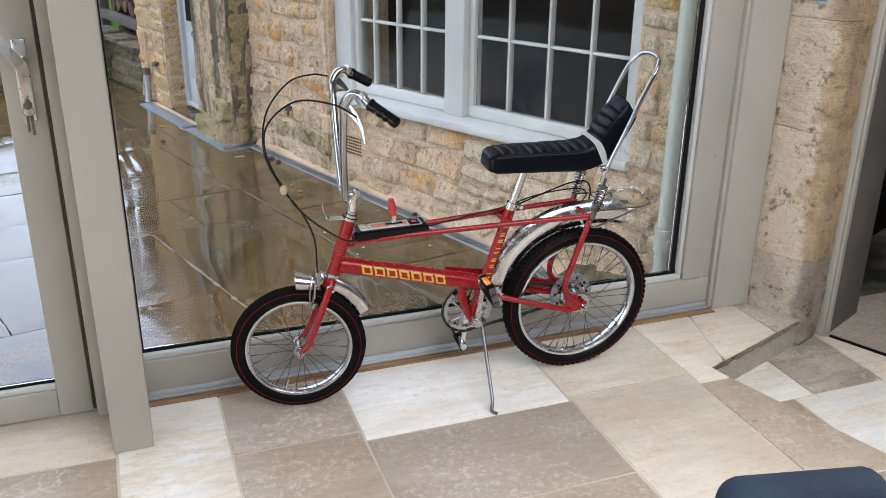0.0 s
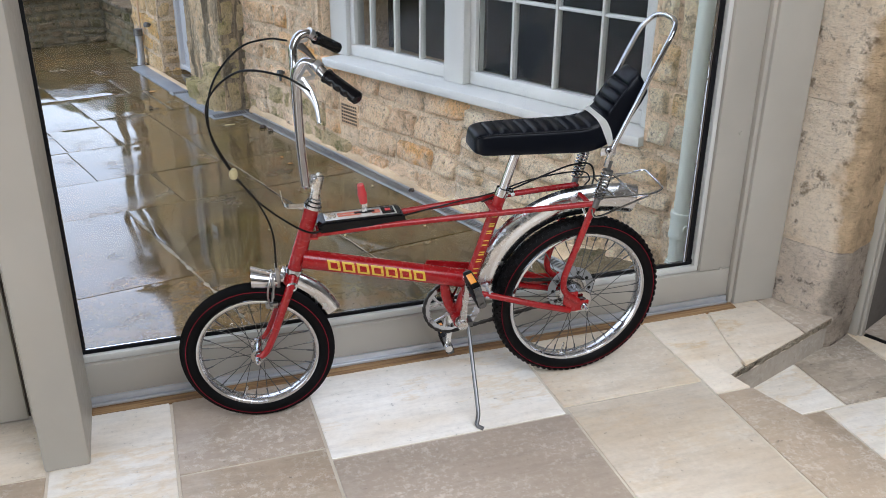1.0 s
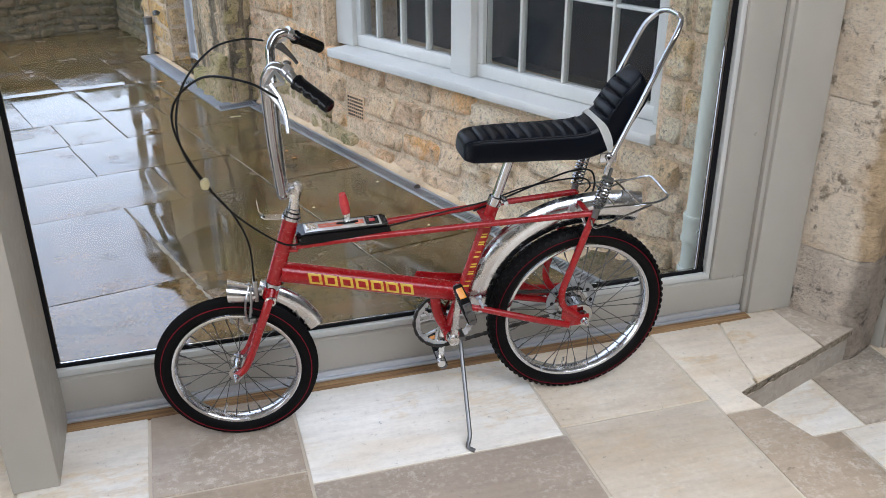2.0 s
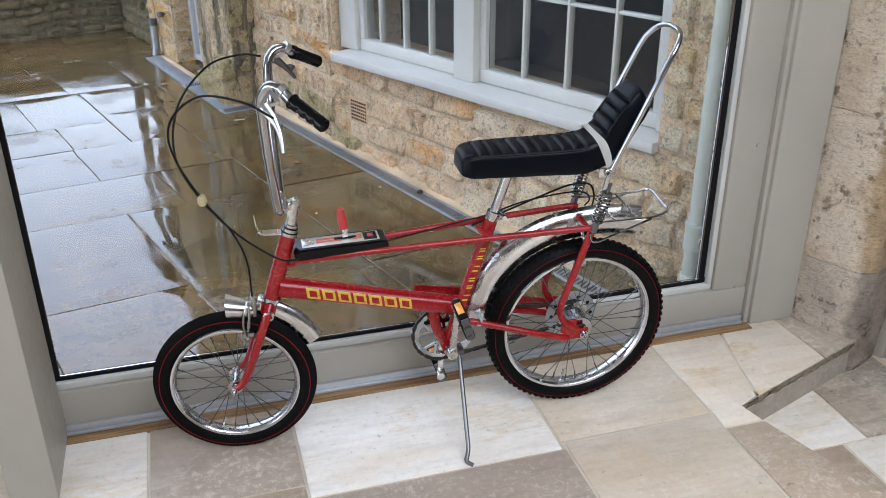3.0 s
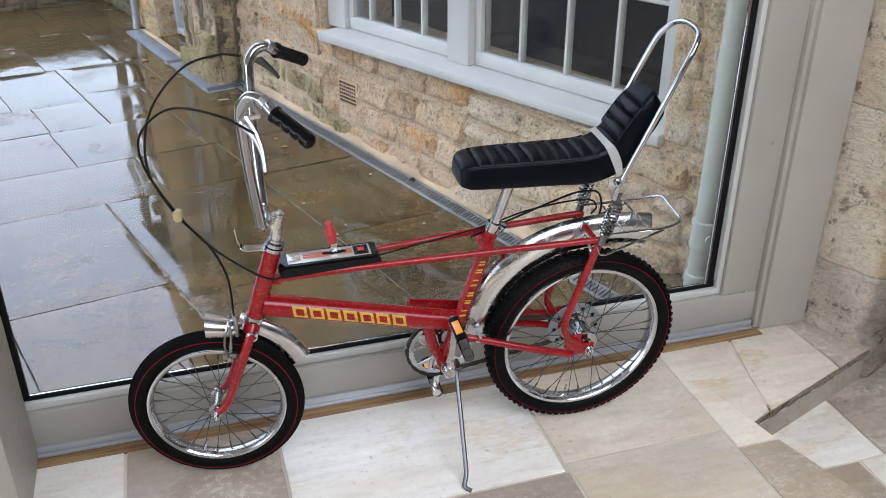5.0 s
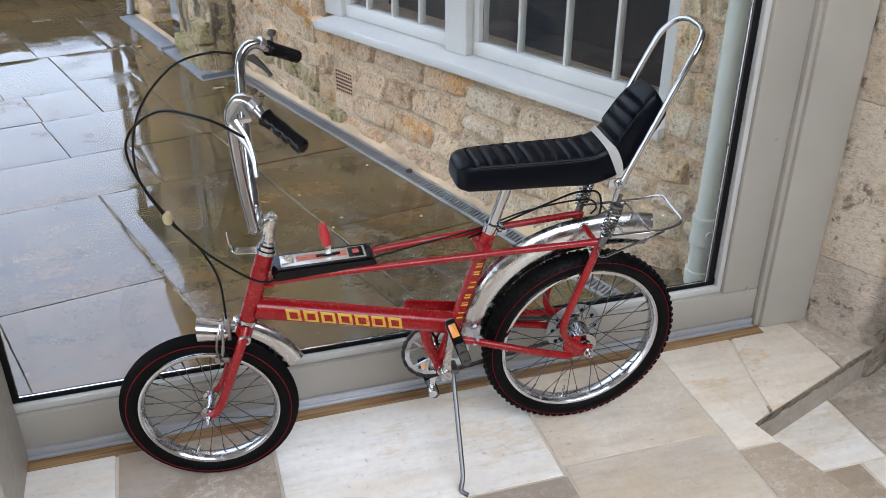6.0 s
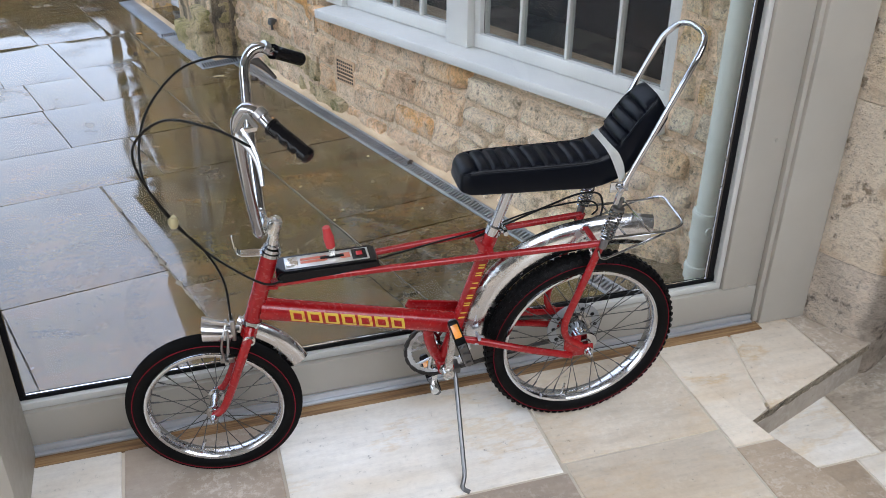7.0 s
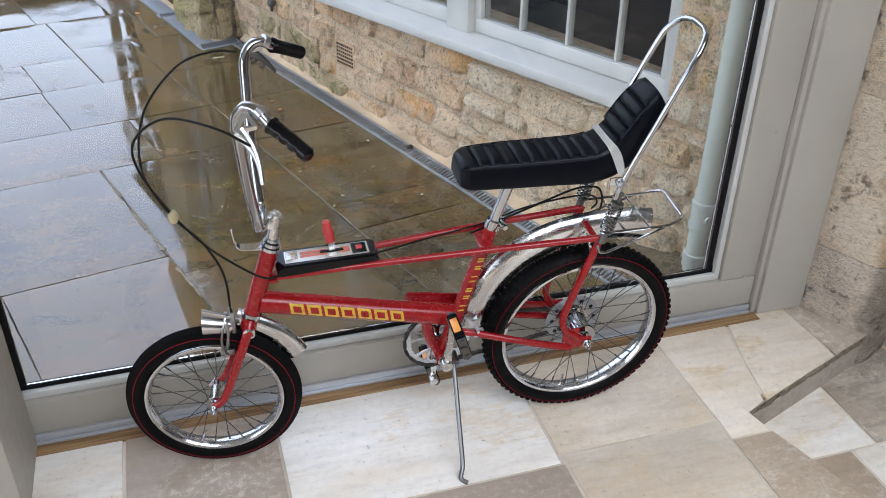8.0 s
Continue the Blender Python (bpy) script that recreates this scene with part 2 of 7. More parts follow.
JOINT_PALE = painted("washed_joint_sand", (0.20, 0.175, 0.13), 0.85, 0.3, 120, 0.4)

FRAME_PAINT = painted("taupe_joinery_paint", (0.385, 0.36, 0.31), 0.42, 0.03, 40, 0.04)
SASH_PAINT = painted("pale_grey_blue_paint", (0.56, 0.56, 0.525), 0.45, 0.03, 40, 0.05)
PIPE_PAINT = painted("pale_grey_green_paint", (0.50, 0.53, 0.465), 0.4, 0.04, 30, 0.05)
DOOR_PAINT = painted("off_white_door_paint", (0.54, 0.55, 0.56), 0.5, 0.05, 30, 0.05)
PLATE_BLUE = material("blue_enamel", (0.10, 0.28, 0.50), 0.4)
GASKET = material("black_glazing_gasket", (0.007, 0.007, 0.008), 0.6, 0.0, Specular_IOR_Level=0.15)
ALU = painted("grey_aluminium_trim", (0.55, 0.57, 0.60), 0.35, 0.03, 50, 0.03)
bsdf(ALU).inputs["Metallic"].default_value = 0.6
OAK = material("oak_threshold", (0.33, 0.22, 0.12), 0.55)
_w = noise_tex(OAK, 9.0, 6, 0.6, "Object", (0.6, 14.0, 14.0))
wire(OAK, ramp(OAK, _w, [(0.3, (0.10, 0.05, 0.022)), (0.5, (0.25, 0.14, 0.06)), (0.66, (0.36, 0.23, 0.11))]), bsdf(OAK).inputs["Base Color"])
bump(OAK, _w, 0.2, 0.003)
GLASS = material("clear_glass", (1, 1, 1), 0.0, 0.0, Transmission_Weight=1.0, IOR=1.28)
DARK_GLASS = material("window_glass", (0.85, 0.88, 0.88), 0.02, 0.0, Transmission_Weight=1.0, IOR=1.22)
# near black: the dimness of unlit rooms is put into this colour
UNLIT_BLACK = painted("unlit_interior_black", (0.014, 0.010, 0.008), 0.9, 0.1, 20, 0.1)
bsdf(UNLIT_BLACK).inputs["Specular IOR Level"].default_value = 0.1
REVEAL = painted("dark_brown_plaster", (0.11, 0.095, 0.08), 0.9, 0.1, 40, 0.1)
ROOM_WALL = painted("grey_plaster", (0.17, 0.155, 0.135), 0.9, 0.06, 60, 0.1)
PLASTER = painted("white_plaster", (0.42, 0.41, 0.39), 0.9, 0.04, 60, 0.1)
GALV = painted("galvanised_steel", (0.36, 0.38, 0.40), 0.38, 0.08, 60, 0.05)
bsdf(GALV).inputs["Metallic"].default_value = 0.7
CHANNEL = painted("wet_blue_grey_channel", (0.20, 0.225, 0.25), 0.32, 0.16, 60, 0.15)
TERRACOTTA = painted("terracotta_vent", (0.60, 0.40, 0.24), 0.9, 0.1, 60, 0.3)
STEEL = painted("brushed_steel", (0.55, 0.54, 0.52), 0.3, 0.05, 60, 0.02)
bsdf(STEEL).inputs["Metallic"].default_value = 1.0
LEAF = painted("green_lawn", (0.12, 0.30, 0.03), 0.8, 0.3, 60, 0.5)
COPING = stone_material("damp_coping_stone", [(0.16, 0.13, 0.09), (0.22, 0.18, 0.12)], (0.28, 0.24, 0.17), (0.06, 0.06, 0.035))
SEAL = painted("brown_door_seal", (0.10, 0.085, 0.07), 0.6, 0.1, 60, 0.1)
BUSH = painted("dark_hedge_leaves", (0.035, 0.055, 0.018), 0.7, 0.3, 30, 0.5)
HEDGE = painted("dark_timber", (0.05, 0.035, 0.025), 0.9, 0.3, 40, 0.5)
AUTUMN = painted("orange_leaf", (0.42, 0.20, 0.05), 0.6, 0.2, 60, 0.2)
BLUE_CLOTH = painted("navy_upholstery", (0.008, 0.020, 0.040), 0.95, 0.2, 300, 0.5)
LOG_END = painted("split_log", (0.14, 0.075, 0.045), 0.85, 0.3, 40, 0.4)
GREY_TIMBER = painted("weathered_grey_timber", (0.10, 0.085, 0.07), 0.85, 0.15, 40, 0.3)
DARK_WOOD = painted("dark_stained_wood", (0.10, 0.05, 0.025), 0.4, 0.2, 40, 0.1)

# bicycle finishes
RED = material("red_enamel", (0.36, 0.012, 0.014), 0.28, 0.0, Coat_Weight=0.25, Coat_Roughness=0.08, Specular_IOR_Level=0.35)
_r = noise_tex(RED, 25.0, 6)
wire(RED, ramp(RED, _r, [(0.3, (0.235, 0.005, 0.007)), (0.62, (0.285, 0.008, 0.010))]), bsdf(RED).inputs["Base Color"])
wire(RED, ramp(RED, noise_tex(RED, 120.0, 4), [(0.3, grey(0.20)), (0.7, grey(0.30))]), bsdf(RED).inputs["Roughness"])
CHROME = material("chrome", (0.46, 0.465, 0.48), 0.07, 1.0)
wire(CHROME, ramp(CHROME, noise_tex(CHROME, 60.0, 5), [(0.35, grey(0.04)), (0.7, grey(0.16))]), bsdf(CHROME).inputs["Roughness"])
ALLOY = material("polished_alloy", (0.56, 0.56, 0.57), 0.28, 1.0)
BRIGHT_CHROME = material("polished_lamp_chrome", (0.66, 0.665, 0.68), 0.16, 1.0)
DULL_CHROME = material("dull_chrome", (0.62, 0.61, 0.59), 0.24, 1.0)
wire(DULL_CHROME, ramp(DULL_CHROME, noise_tex(DULL_CHROME, 80.0, 5), [(0.35, grey(0.16)), (0.7, grey(0.36))]), bsdf(DULL_CHROME).inputs["Roughness"])
CHAIN = material("oily_chain_steel", (0.035, 0.032, 0.030), 0.45, 0.6)
SPOKE = material("dull_spoke_steel", (0.11, 0.11, 0.11), 0.35, 1.0)
# paler than CHROME: the sky's brightness on the mudguards is in the colour
GUARD_CHROME = material("scuffed_skylit_guard_chrome", (0.66, 0.67, 0.69), 0.2, 1.0)
wire(GUARD_CHROME, ramp(GUARD_CHROME, noise_tex(GUARD_CHROME, 40.0, 6), [(0.35, grey(0.10)), (0.7, grey(0.34))]), bsdf(GUARD_CHROME).inputs["Roughness"])
RIM_CHROME = material("worn_rim_chrome", (0.60, 0.61, 0.635), 0.18, 1.0)
wire(RIM_CHROME, ramp(RIM_CHROME, noise_tex(RIM_CHROME, 70.0, 5), [(0.35, grey(0.10)), (0.7, grey(0.30))]), bsdf(RIM_CHROME).inputs["Roughness"])
BRAKE_STEEL = material("tarnished_brake_steel", (0.34, 0.335, 0.33), 0.3, 1.0)
DARK_STEEL = material("dark_steel", (0.16, 0.16, 0.16), 0.42, 1.0)
RUBBER = material("black_rubber", (0.003, 0.003, 0.0033), 0.5, 0.0, Specular_IOR_Level=0.10)
bump(RUBBER, noise_tex(RUBBER, 150.0, 4), 0.2, 0.001)
wire(RUBBER, ramp(RUBBER, noise_tex(RUBBER, 30.0, 4), [(0.3, grey(0.45)), (0.7, grey(0.65))]), bsdf(RUBBER).inputs["Roughness"])
VINYL = material("black_vinyl", (0.0022, 0.003, 0.0055), 0.30, 0.0, Specular_IOR_Level=0.13)
_v = noise_tex(VINYL, 260.0, 3)
bump(VINYL, _v, 0.18, 0.0012)
bump(VINYL, noise_tex(VINYL, 18.0, 4), 0.12, 0.006)
WHITE_BAND = painted("off_white_vinyl", (0.80, 0.79, 0.75), 0.45, 0.06, 60, 0.1)
BLACK_PLASTIC = material("black_plastic", (0.003, 0.003, 0.004), 0.18, 0.0, Specular_IOR_Level=0.24)
RED_LINE = material("red_tyre_line", (0.16, 0.006, 0.014), 0.7, 0.0, Specular_IOR_Level=0.1)
RED_KNOB = material("translucent_red_knob", (0.45, 0.03, 0.035), 0.25, 0.0, Coat_Weight=0.5)
YELLOW = material("yellow_transfer", (0.70, 0.42, 0.015), 0.4)
wire(YELLOW, ramp(YELLOW, noise_tex(YELLOW, 90.0, 5), [(0.30, (0.40, 0.12, 0.02)), (0.46, (0.58, 0.37, 0.035))]), bsdf(YELLOW).inputs["Base Color"])
AMBER = material("amber_reflector", (0.80, 0.28, 0.01), 0.3, 0.0, Coat_Weight=1.0)
CABLE = material("black_cable", (0.005, 0.005, 0.005), 0.4, 0.0, Specular_IOR_Level=0.2)
IVORY = material("yellowed_plastic", (0.42, 0.36, 0.20), 0.4)
SILVER_PLATE = material("silver_plate", (0.60, 0.60, 0.58), 0.3, 0.8)
SALMON = material("faded_red_stripe", (0.55, 0.16, 0.10), 0.5)

# ---- mesh helpers ----
def finish(bm, name, mat, sharp=35):
    bmesh.ops.recalc_face_normals(bm, faces=bm.faces)
    for f in bm.faces:
        f.smooth = True
    for e in bm.edges:
        if len(e.link_faces) != 2 or e.calc_face_angle(0) > radians(sharp):
            e.smooth = False
    me = bpy.data.meshes.new(name)
    bm.to_mesh(me)
    bm.free()
    me.materials.append(mat)
    return me


def part(name, bm, mat, parent, label="", sharp=35):
    ob = new(name, finish(bm, name, mat, sharp))
    ob.parent = parent
    if label:
        ob["label"] = label
    return ob


def thing(name, label, category, m=None, kind="", group=""):
    ob = new(name)
    ob.empty_display_size = 0.05
    if m is not None:
        ob.matrix_world = m
    return tagged(ob, label, category, group, kind)


def solid(name, bm, mat, label, category, kind="", group="", sharp=35):
    return tagged(new(name, finish(bm, name, mat, sharp)), label, category, group, kind)


def box(bm, lo, hi, bevel=0.0, m=None, segments=2):
    """A box between two corners, its edges rounded."""
    lo, hi = Vector(lo), Vector(hi)
    made = bmesh.ops.create_cube(bm, size=1)
    vs = made["verts"]
    for v in vs:
        v.co = Vector((lo[i] + (v.co[i] + 0.5) * (hi[i] - lo[i]) for i in range(3)))
    if bevel:
        es = list({e for v in vs for e in v.link_edges})
        out = bmesh.ops.bevel(bm, geom=es, offset=bevel, segments=segments, affect="EDGES", profile=0.5)
        vs = list({v for f in out["faces"] for v in f.verts} | {v for v in vs if v.is_valid})
    if m is not None:
        bmesh.ops.transform(bm, matrix=m, verts=[v for v in vs if v.is_valid])
    return bm


def boxed(lo, hi, bevel=0.0, m=None):
    return box(bmesh.new(), lo, hi, bevel, m)


def prism(bm, poly, z0, z1, bevel=0.0):
    """An upright prism over a polygon of (x, y)."""
    low = [bm.verts.new((x, y, z0)) for x, y in poly]
    top = [bm.verts.new((x, y, z1)) for x, y in poly]
    n = len(poly)
    cap = bm.faces.new(top)
    bm.faces.new(low[::-1])
    for i in range(n):
        bm.faces.new((low[i], low[(i + 1) % n], top[(i + 1) % n], top[i]))
    if bevel:
        bmesh.ops.bevel(bm, geom=list(cap.edges), offset=bevel, segments=2, affect="EDGES", profile=0.5)
    return bm


def curve_points(pts, per=8):
    """A smooth curve through the given points."""
    p = [Vector(q) for q in pts]
    p = [p[0] * 2 - p[1]] + p + [p[-1] * 2 - p[-2]]
    out = []
    for i in range(1, len(p) - 2):
        a, b, c, d = p[i - 1 : i + 3]
        for k in range(per):
            t = k / per
            out.append(0.5 * ((2 * b) + (c - a) * t + (2 * a - 5 * b + 4 * c - d) * t**2 + (3 * b - a - 3 * c + d) * t**3))
    return out + [p[-2]]


def rounded(pts, radius, per=6):
    """A polyline with its corners rounded."""
    p = [Vector(q) for q in pts]
    out = [p[0]]
    for a, b, c in zip(p, p[1:], p[2:]):
        r = min(radius, (b - a).length * 0.48, (c - b).length * 0.48)
        s, e = b + (a - b).normalized() * r, b + (c - b).normalized() * r
        for k in range(per + 1):
            t = k / per
            out.append((1 - t) ** 2 * s + 2 * t * (1 - t) * b + t * t * e)
    return out + [p[-1]]


def sweep(bm, path, section, closed=False, caps=True, up=None):
    """Carry a section (a function of 0..1 along the path that gives (side, up) pairs) along a path."""
    path = [Vector(p) for p in path]
    n = len(path)
    rings, side = [], None
    for i, p in enumerate(path):
        a = path[(i - 1) % n] if closed or i else p
        b = path[(i + 1) % n] if closed or i < n - 1 else p
        d = (b - a).normalized()
        if up is not None:
            side = d.cross(Vector(up)).normalized()
        elif side is None:
            side = d.cross(Vector((0, 0, 1)) if abs(d.z) < 0.9 else Vector((1, 0, 0))).normalized()
        else:
            side = (side - d * side.dot(d)).normalized()
        above = side.cross(d)
        rings.append([bm.verts.new(p + side * x + above * y) for x, y in section(i / max(1, n - 1))])
    k = len(rings[0])
    for i in range(n if closed else n - 1):
        a, b = rings[i], rings[(i + 1) % n]
        for j in range(k):
            bm.faces.new((a[j], a[(j + 1) % k], b[(j + 1) % k], b[j]))
    if caps and not closed:
        bm.faces.new(rings[0][::-1])
        bm.faces.new(rings[-1])
    return bm


def ring_section(r, segs=10, squash=1.0):
    return [(r * math.cos(2 * math.pi * j / segs), r * squash * math.sin(2 * math.pi * j / segs)) for j in range(segs)]


def tube(bm, path, r, segs=10, taper=None, closed=False, squash=1.0, caps=True):
    def section(t):
        return ring_section(r if taper is None else r + (taper - r) * t, segs, squash)

    return sweep(bm, path, section, closed, caps)


def lathe(bm, profile, segs=48, closed_profile=True, axis="y", centre=(0, 0, 0)):
    """Turn a profile of (radius, along) round an axis."""
    c = Vector(centre)
    rings = []
    for i in range(segs):
        a = 2 * math.pi * i / segs
        ring = []
        for r, y in profile:
            u, w = r * math.cos(a), r * math.sin(a)
            p = Vector((u, y, w)) if axis == "y" else Vector((u, w, y))
            ring.append(bm.verts.new(c + p))
        rings.append(ring)
    k = len(profile)
    for i in range(segs):
        a, b = rings[i], rings[(i + 1) % segs]
        for j in range(k if closed_profile else k - 1):
            bm.faces.new((a[j], a[(j + 1) % k], b[(j + 1) % k], b[j]))
    if not closed_profile:
        for end in (0, -1):
            if profile[end][0] > 1e-6:
                bm.faces.new([ring[end] for ring in rings])
    return bm


def rod(bm, a, b, r, segs=10, taper=None):
    return tube(bm, [a, b], r, segs, taper)


# ---- the setting: floor, glazed screen, stone jamb ----
GROUND_Z = -0.108
LOW_Z = -0.12
EDGE = Vector((1.835, 2.217))
FLOOR_SLAB = 0.03

floor = tagged(new("floor"), "pale limestone slab floor with a shallow step down", "floor", kind="structure")


def slab_mesh(poly, z, bevel=0.003, gap=0.004):
    """One floor slab, drawn in by half a joint."""
    c = sum((Vector(p) for p in poly), Vector((0, 0))) / len(poly)
    out = []
    n = len(poly)
    for i in range(n):
        a, b, d = Vector(poly[i - 1]), Vector(poly[i]), Vector(poly[(i + 1) % n])
        e1, e2 = (b - a).normalized(), (d - b).normalized()
        n1, n2 = Vector((-e1.y, e1.x)), Vector((-e2.y, e2.x))
        k = (n1 + n2) / max(0.2, 1 + n1.dot(n2))
        out.append(b + k * gap)
    bm = bmesh.new()
    prism(bm, [tuple(p - c) for p in out], z - FLOOR_SLAB, z, bevel)
    return bm, c


def slab(poly, mat, z=0.0):
    bm, c = slab_mesh(poly, z + random.uniform(-0.0008, 0.0008))
    ob = part("slab", bm, mat, floor)
    ob.location = (c.x, c.y, 0)
    return ob


def rect(x0, x1, y0, y1):
    return [(x0, y0), (x1, y0), (x1, y1), (x0, y1)]


def edge_x(y):
    return EDGE.x + (EDGE.y - y) * 0.32


part("bed", prism(bmesh.new(), [(-3.4, -3.4), (edge_x(-3.4) - 0.004, -3.4), (EDGE.x - 0.012, EDGE.y + 0.002), (EDGE.x - 0.010, EDGE.y + 0.028), (2.387, 2.453), (2.30, 2.70), (-3.4, 2.70)], -0.16, -0.004), GROUT, floor, "pale grout")
part("lower_bed", boxed((1.7, -3.4, -0.3), (4.2, 2.9, LOW_Z - 0.004)), GROUT, floor, "pale grout")
for x0, x1, y0, y1, m in (
    (-0.112, 0.205, 1.86, 2.62, SLAB_WHITE),
    (0.205, 0.590, 2.238, 2.62, SLAB_TAUPE),
    (0.205, 0.590, 1.62, 2.238, SLAB_BROWN),
    (0.590, 1.272, 2.185, 2.62, SLAB_WHITE),
    (0.590, 1.280, 1.785, 2.185, SLAB_TAUPE),
    (0.590, 1.280, 1.25, 1.785, SLAB_BROWN),
    (1.272, 1.733, 2.215, 2.62, SLAB_CREAM),
    (1.280, 1.733, 1.50, 2.215, SLAB_CREAM),
    (1.280, 1.733, 0.80, 1.50, SLAB_WHITE),
    (-0.72, -0.112, 2.338, 2.62, SLAB_CREAM),
    (-0.72, -0.112, 1.86, 2.338, SLAB_BROWN),
    (-0.50, 0.205, 1.25, 1.86, SLAB_CREAM),
    (0.205, 0.590, 0.95, 1.62, SLAB_WHITE),
    (0.590, 1.280, 0.60, 1.25, SLAB_CREAM),
    (-1.40, -0.72, 1.86, 2.62, SLAB_WHITE),
    (-1.20, -0.50, 1.25, 1.86, SLAB_TAUPE),
):
    slab(rect(x0, x1, y0, y1), m)
slab([(1.733, 2.142), (edge_x(2.142), 2.142), (EDGE.x, EDGE.y), (1.905, 2.2429), (1.935, 2.39), (1.998, 2.62), (1.733, 2.62)], SLAB_PALE)
slab([(1.905, 2.2429), (2.222, 2.3602), (2.206, 2.62), (1.998, 2.62), (1.935, 2.39)], SLAB_PALE)
slab([(2.222, 2.3602), (2.400, 2.426), (2.30, 2.62), (2.206, 2.62)], SLAB_GREY)
slab([(1.733, 1.56), (edge_x(1.56), 1.56), (edge_x(2.142), 2.142), (1.733, 2.142)], SLAB_BROWN)
slab([(1.733, 0.80), (edge_x(0.80), 0.80), (edge_x(1.56), 1.56), (1.733, 1.56)], SLAB_TAUPE)
for x0, x1, y0, y1, m in (
    (1.80, 2.205, 2.115, 2.62, SLAB_WHITE),
    (2.205, 2.520, 2.115, 2.62, SLAB_GREY),
    (2.520, 3.10, 2.16, 2.62, SLAB_CREAM),
    (1.80, 2.12, 1.45, 2.115, SLAB_BROWN),
    (2.12, 2.66, 1.50, 2.115, SLAB_WHITE),
    (2.66, 3.30, 1.50, 2.16, SLAB_CREAM),
    (2.12, 2.80, 0.90, 1.50, SLAB_TAUPE),
):
    slab(rect(x0, x1, y0, y1), m, LOW_Z)
# the rest of the floor, behind and beside the walker
rest = bmesh.new()
for x0, x1, y0, y1, nx, ny in ((-3.4, 1.28, -3.4, 0.60, 6, 7), (-3.4, -1.40, 0.60, 2.58, 3, 3), (-1.40, -1.20, 1.25, 1.86, 1, 1), (-1.40, 0.205, 0.60, 0.95, 3, 1), (-1.40, -0.50, 0.95, 1.25, 2, 1), (-0.50, 0.205, 0.95, 1.25, 1, 1), (0.205, 0.59, 0.60, 0.95, 1, 1), (1.28, 2.28, -3.4, 0.80, 2, 7)):
    for i in range(nx):
        for j in range(ny):
            w, d = (x1 - x0) / nx, (y1 - y0) / ny
            box(rest, (x0 + i * w + 0.004, y0 + j * d + 0.004, -0.03), (x0 + (i + 1) * w - 0.004, y0 + (j + 1) * d - 0.004, 0.0), 0.003)
low_rest = bmesh.new()
for k in range(7):
    y0 = -3.4 + k * 0.6
    if edge_x(y0 + 0.6) - 0.02 > 2.35:
        box(rest, (2.284, y0 + 0.004, -0.03), (edge_x(y0 + 0.6) - 0.014, y0 + 0.596, 0.0), 0.003)
    x, n = edge_x(y0) + 0.03, 3
    for q in range(n):
        w = (4.18 - x) / n
        box(low_rest, (x + q * w + 0.004, y0 + 0.004, LOW_Z - 0.03), (x + (q + 1) * w - 0.004, y0 + 0.596, LOW_Z), 0.003)
tagged(part("slab_field", rest, SLAB_CREAM, floor), kind="stuff")
tagged(part("slab_field", low_rest, SLAB_BROWN, floor), kind="stuff")
# riser of the step, in stone, set just under the slab edges
riser = bmesh.new()
d1 = Vector((math.cos(radians(20.3)), math.sin(radians(20.3))))
nrm = Vector((d1.y, -d1.x))
p0, p1 = EDGE + nrm * -0.012, EDGE + d1 * 0.583 + nrm * -0.012
prism(riser, [tuple(p0), tuple(p1), tuple(p1 - nrm * 0.03), tuple(p0 - nrm * 0.03)], LOW_Z - 0.002, -FLOOR_SLAB + 0.001)
part("riser", riser, RISER, floor, "rough stone riser of the step")
lip = bmesh.new()
chips = []
for k in range(32):
    at_edge = EDGE + d1 * (0.575 * k / 31)
    out = nrm * (0.004 + 0.003 * noise.noise(Vector((k * 0.7, 3.3, 0))))
    drop = 0.004 + 0.008 * noise.noise(Vector((k * 0.5, 8.1, 0)))
    chips.append([lip.verts.new((*(at_edge + nrm * -0.015), -0.0035)), lip.verts.new((*(at_edge + out - nrm * 0.004), -0.0035)), lip.verts.new((*(at_edge + out - nrm * 0.004), -0.018 - drop)), lip.verts.new((*(at_edge + nrm * -0.015), -0.022 - drop))])
for r0, r1 in zip(chips, chips[1:]):
    for k in range(3):
        lip.faces.new((r0[k], r0[k + 1], r1[k + 1], r1[k]))
part("broken_edge", lip, BROKEN, floor, "dark broken stone edge of the step")

# --- glazed screen ---
screen = thing("window_1", "tall fixed glazed screen in a taupe painted frame", "window", kind="structure")


def frame_piece(name, lo, hi, bevel=0.004, mat=FRAME_PAINT, parent=screen, label=""):
    return part(name, boxed(lo, hi, bevel), mat, parent, label)


TOP = 2.45
frame_piece("bottom_rail", (-0.02, 2.632, 0.028), (2.093, 2.70, 0.132))
frame_piece("stile", (1.972, 2.634, 0.133), (2.093, 2.70, TOP))
frame_piece("stile", (-0.10, 2.634, 0.028), (-0.021, 2.70, TOP))
frame_piece("top_rail", (-0.02, 2.634, TOP - 0.1), (1.971, 2.70, TOP))
frame_piece("rebate", (2.0935, 2.618, 0.001), (2.115, 2.70, TOP), 0.003)
frame_piece("post", (2.108, 2.604, 0.001), (2.270, 2.74, TOP + 0.05), 0.005)
frame_piece("glazing_bead", (-0.019, 2.646, 0.1325), (1.971, 2.664, 0.153), 0.003, SASH_PAINT, label="pale bead under the glass")
frame_piece("glazing_bead", (1.955, 2.646, 0.1465), (1.9715, 2.664, TOP - 0.11), 0.003, SASH_PAINT, label="pale bead beside the glass")
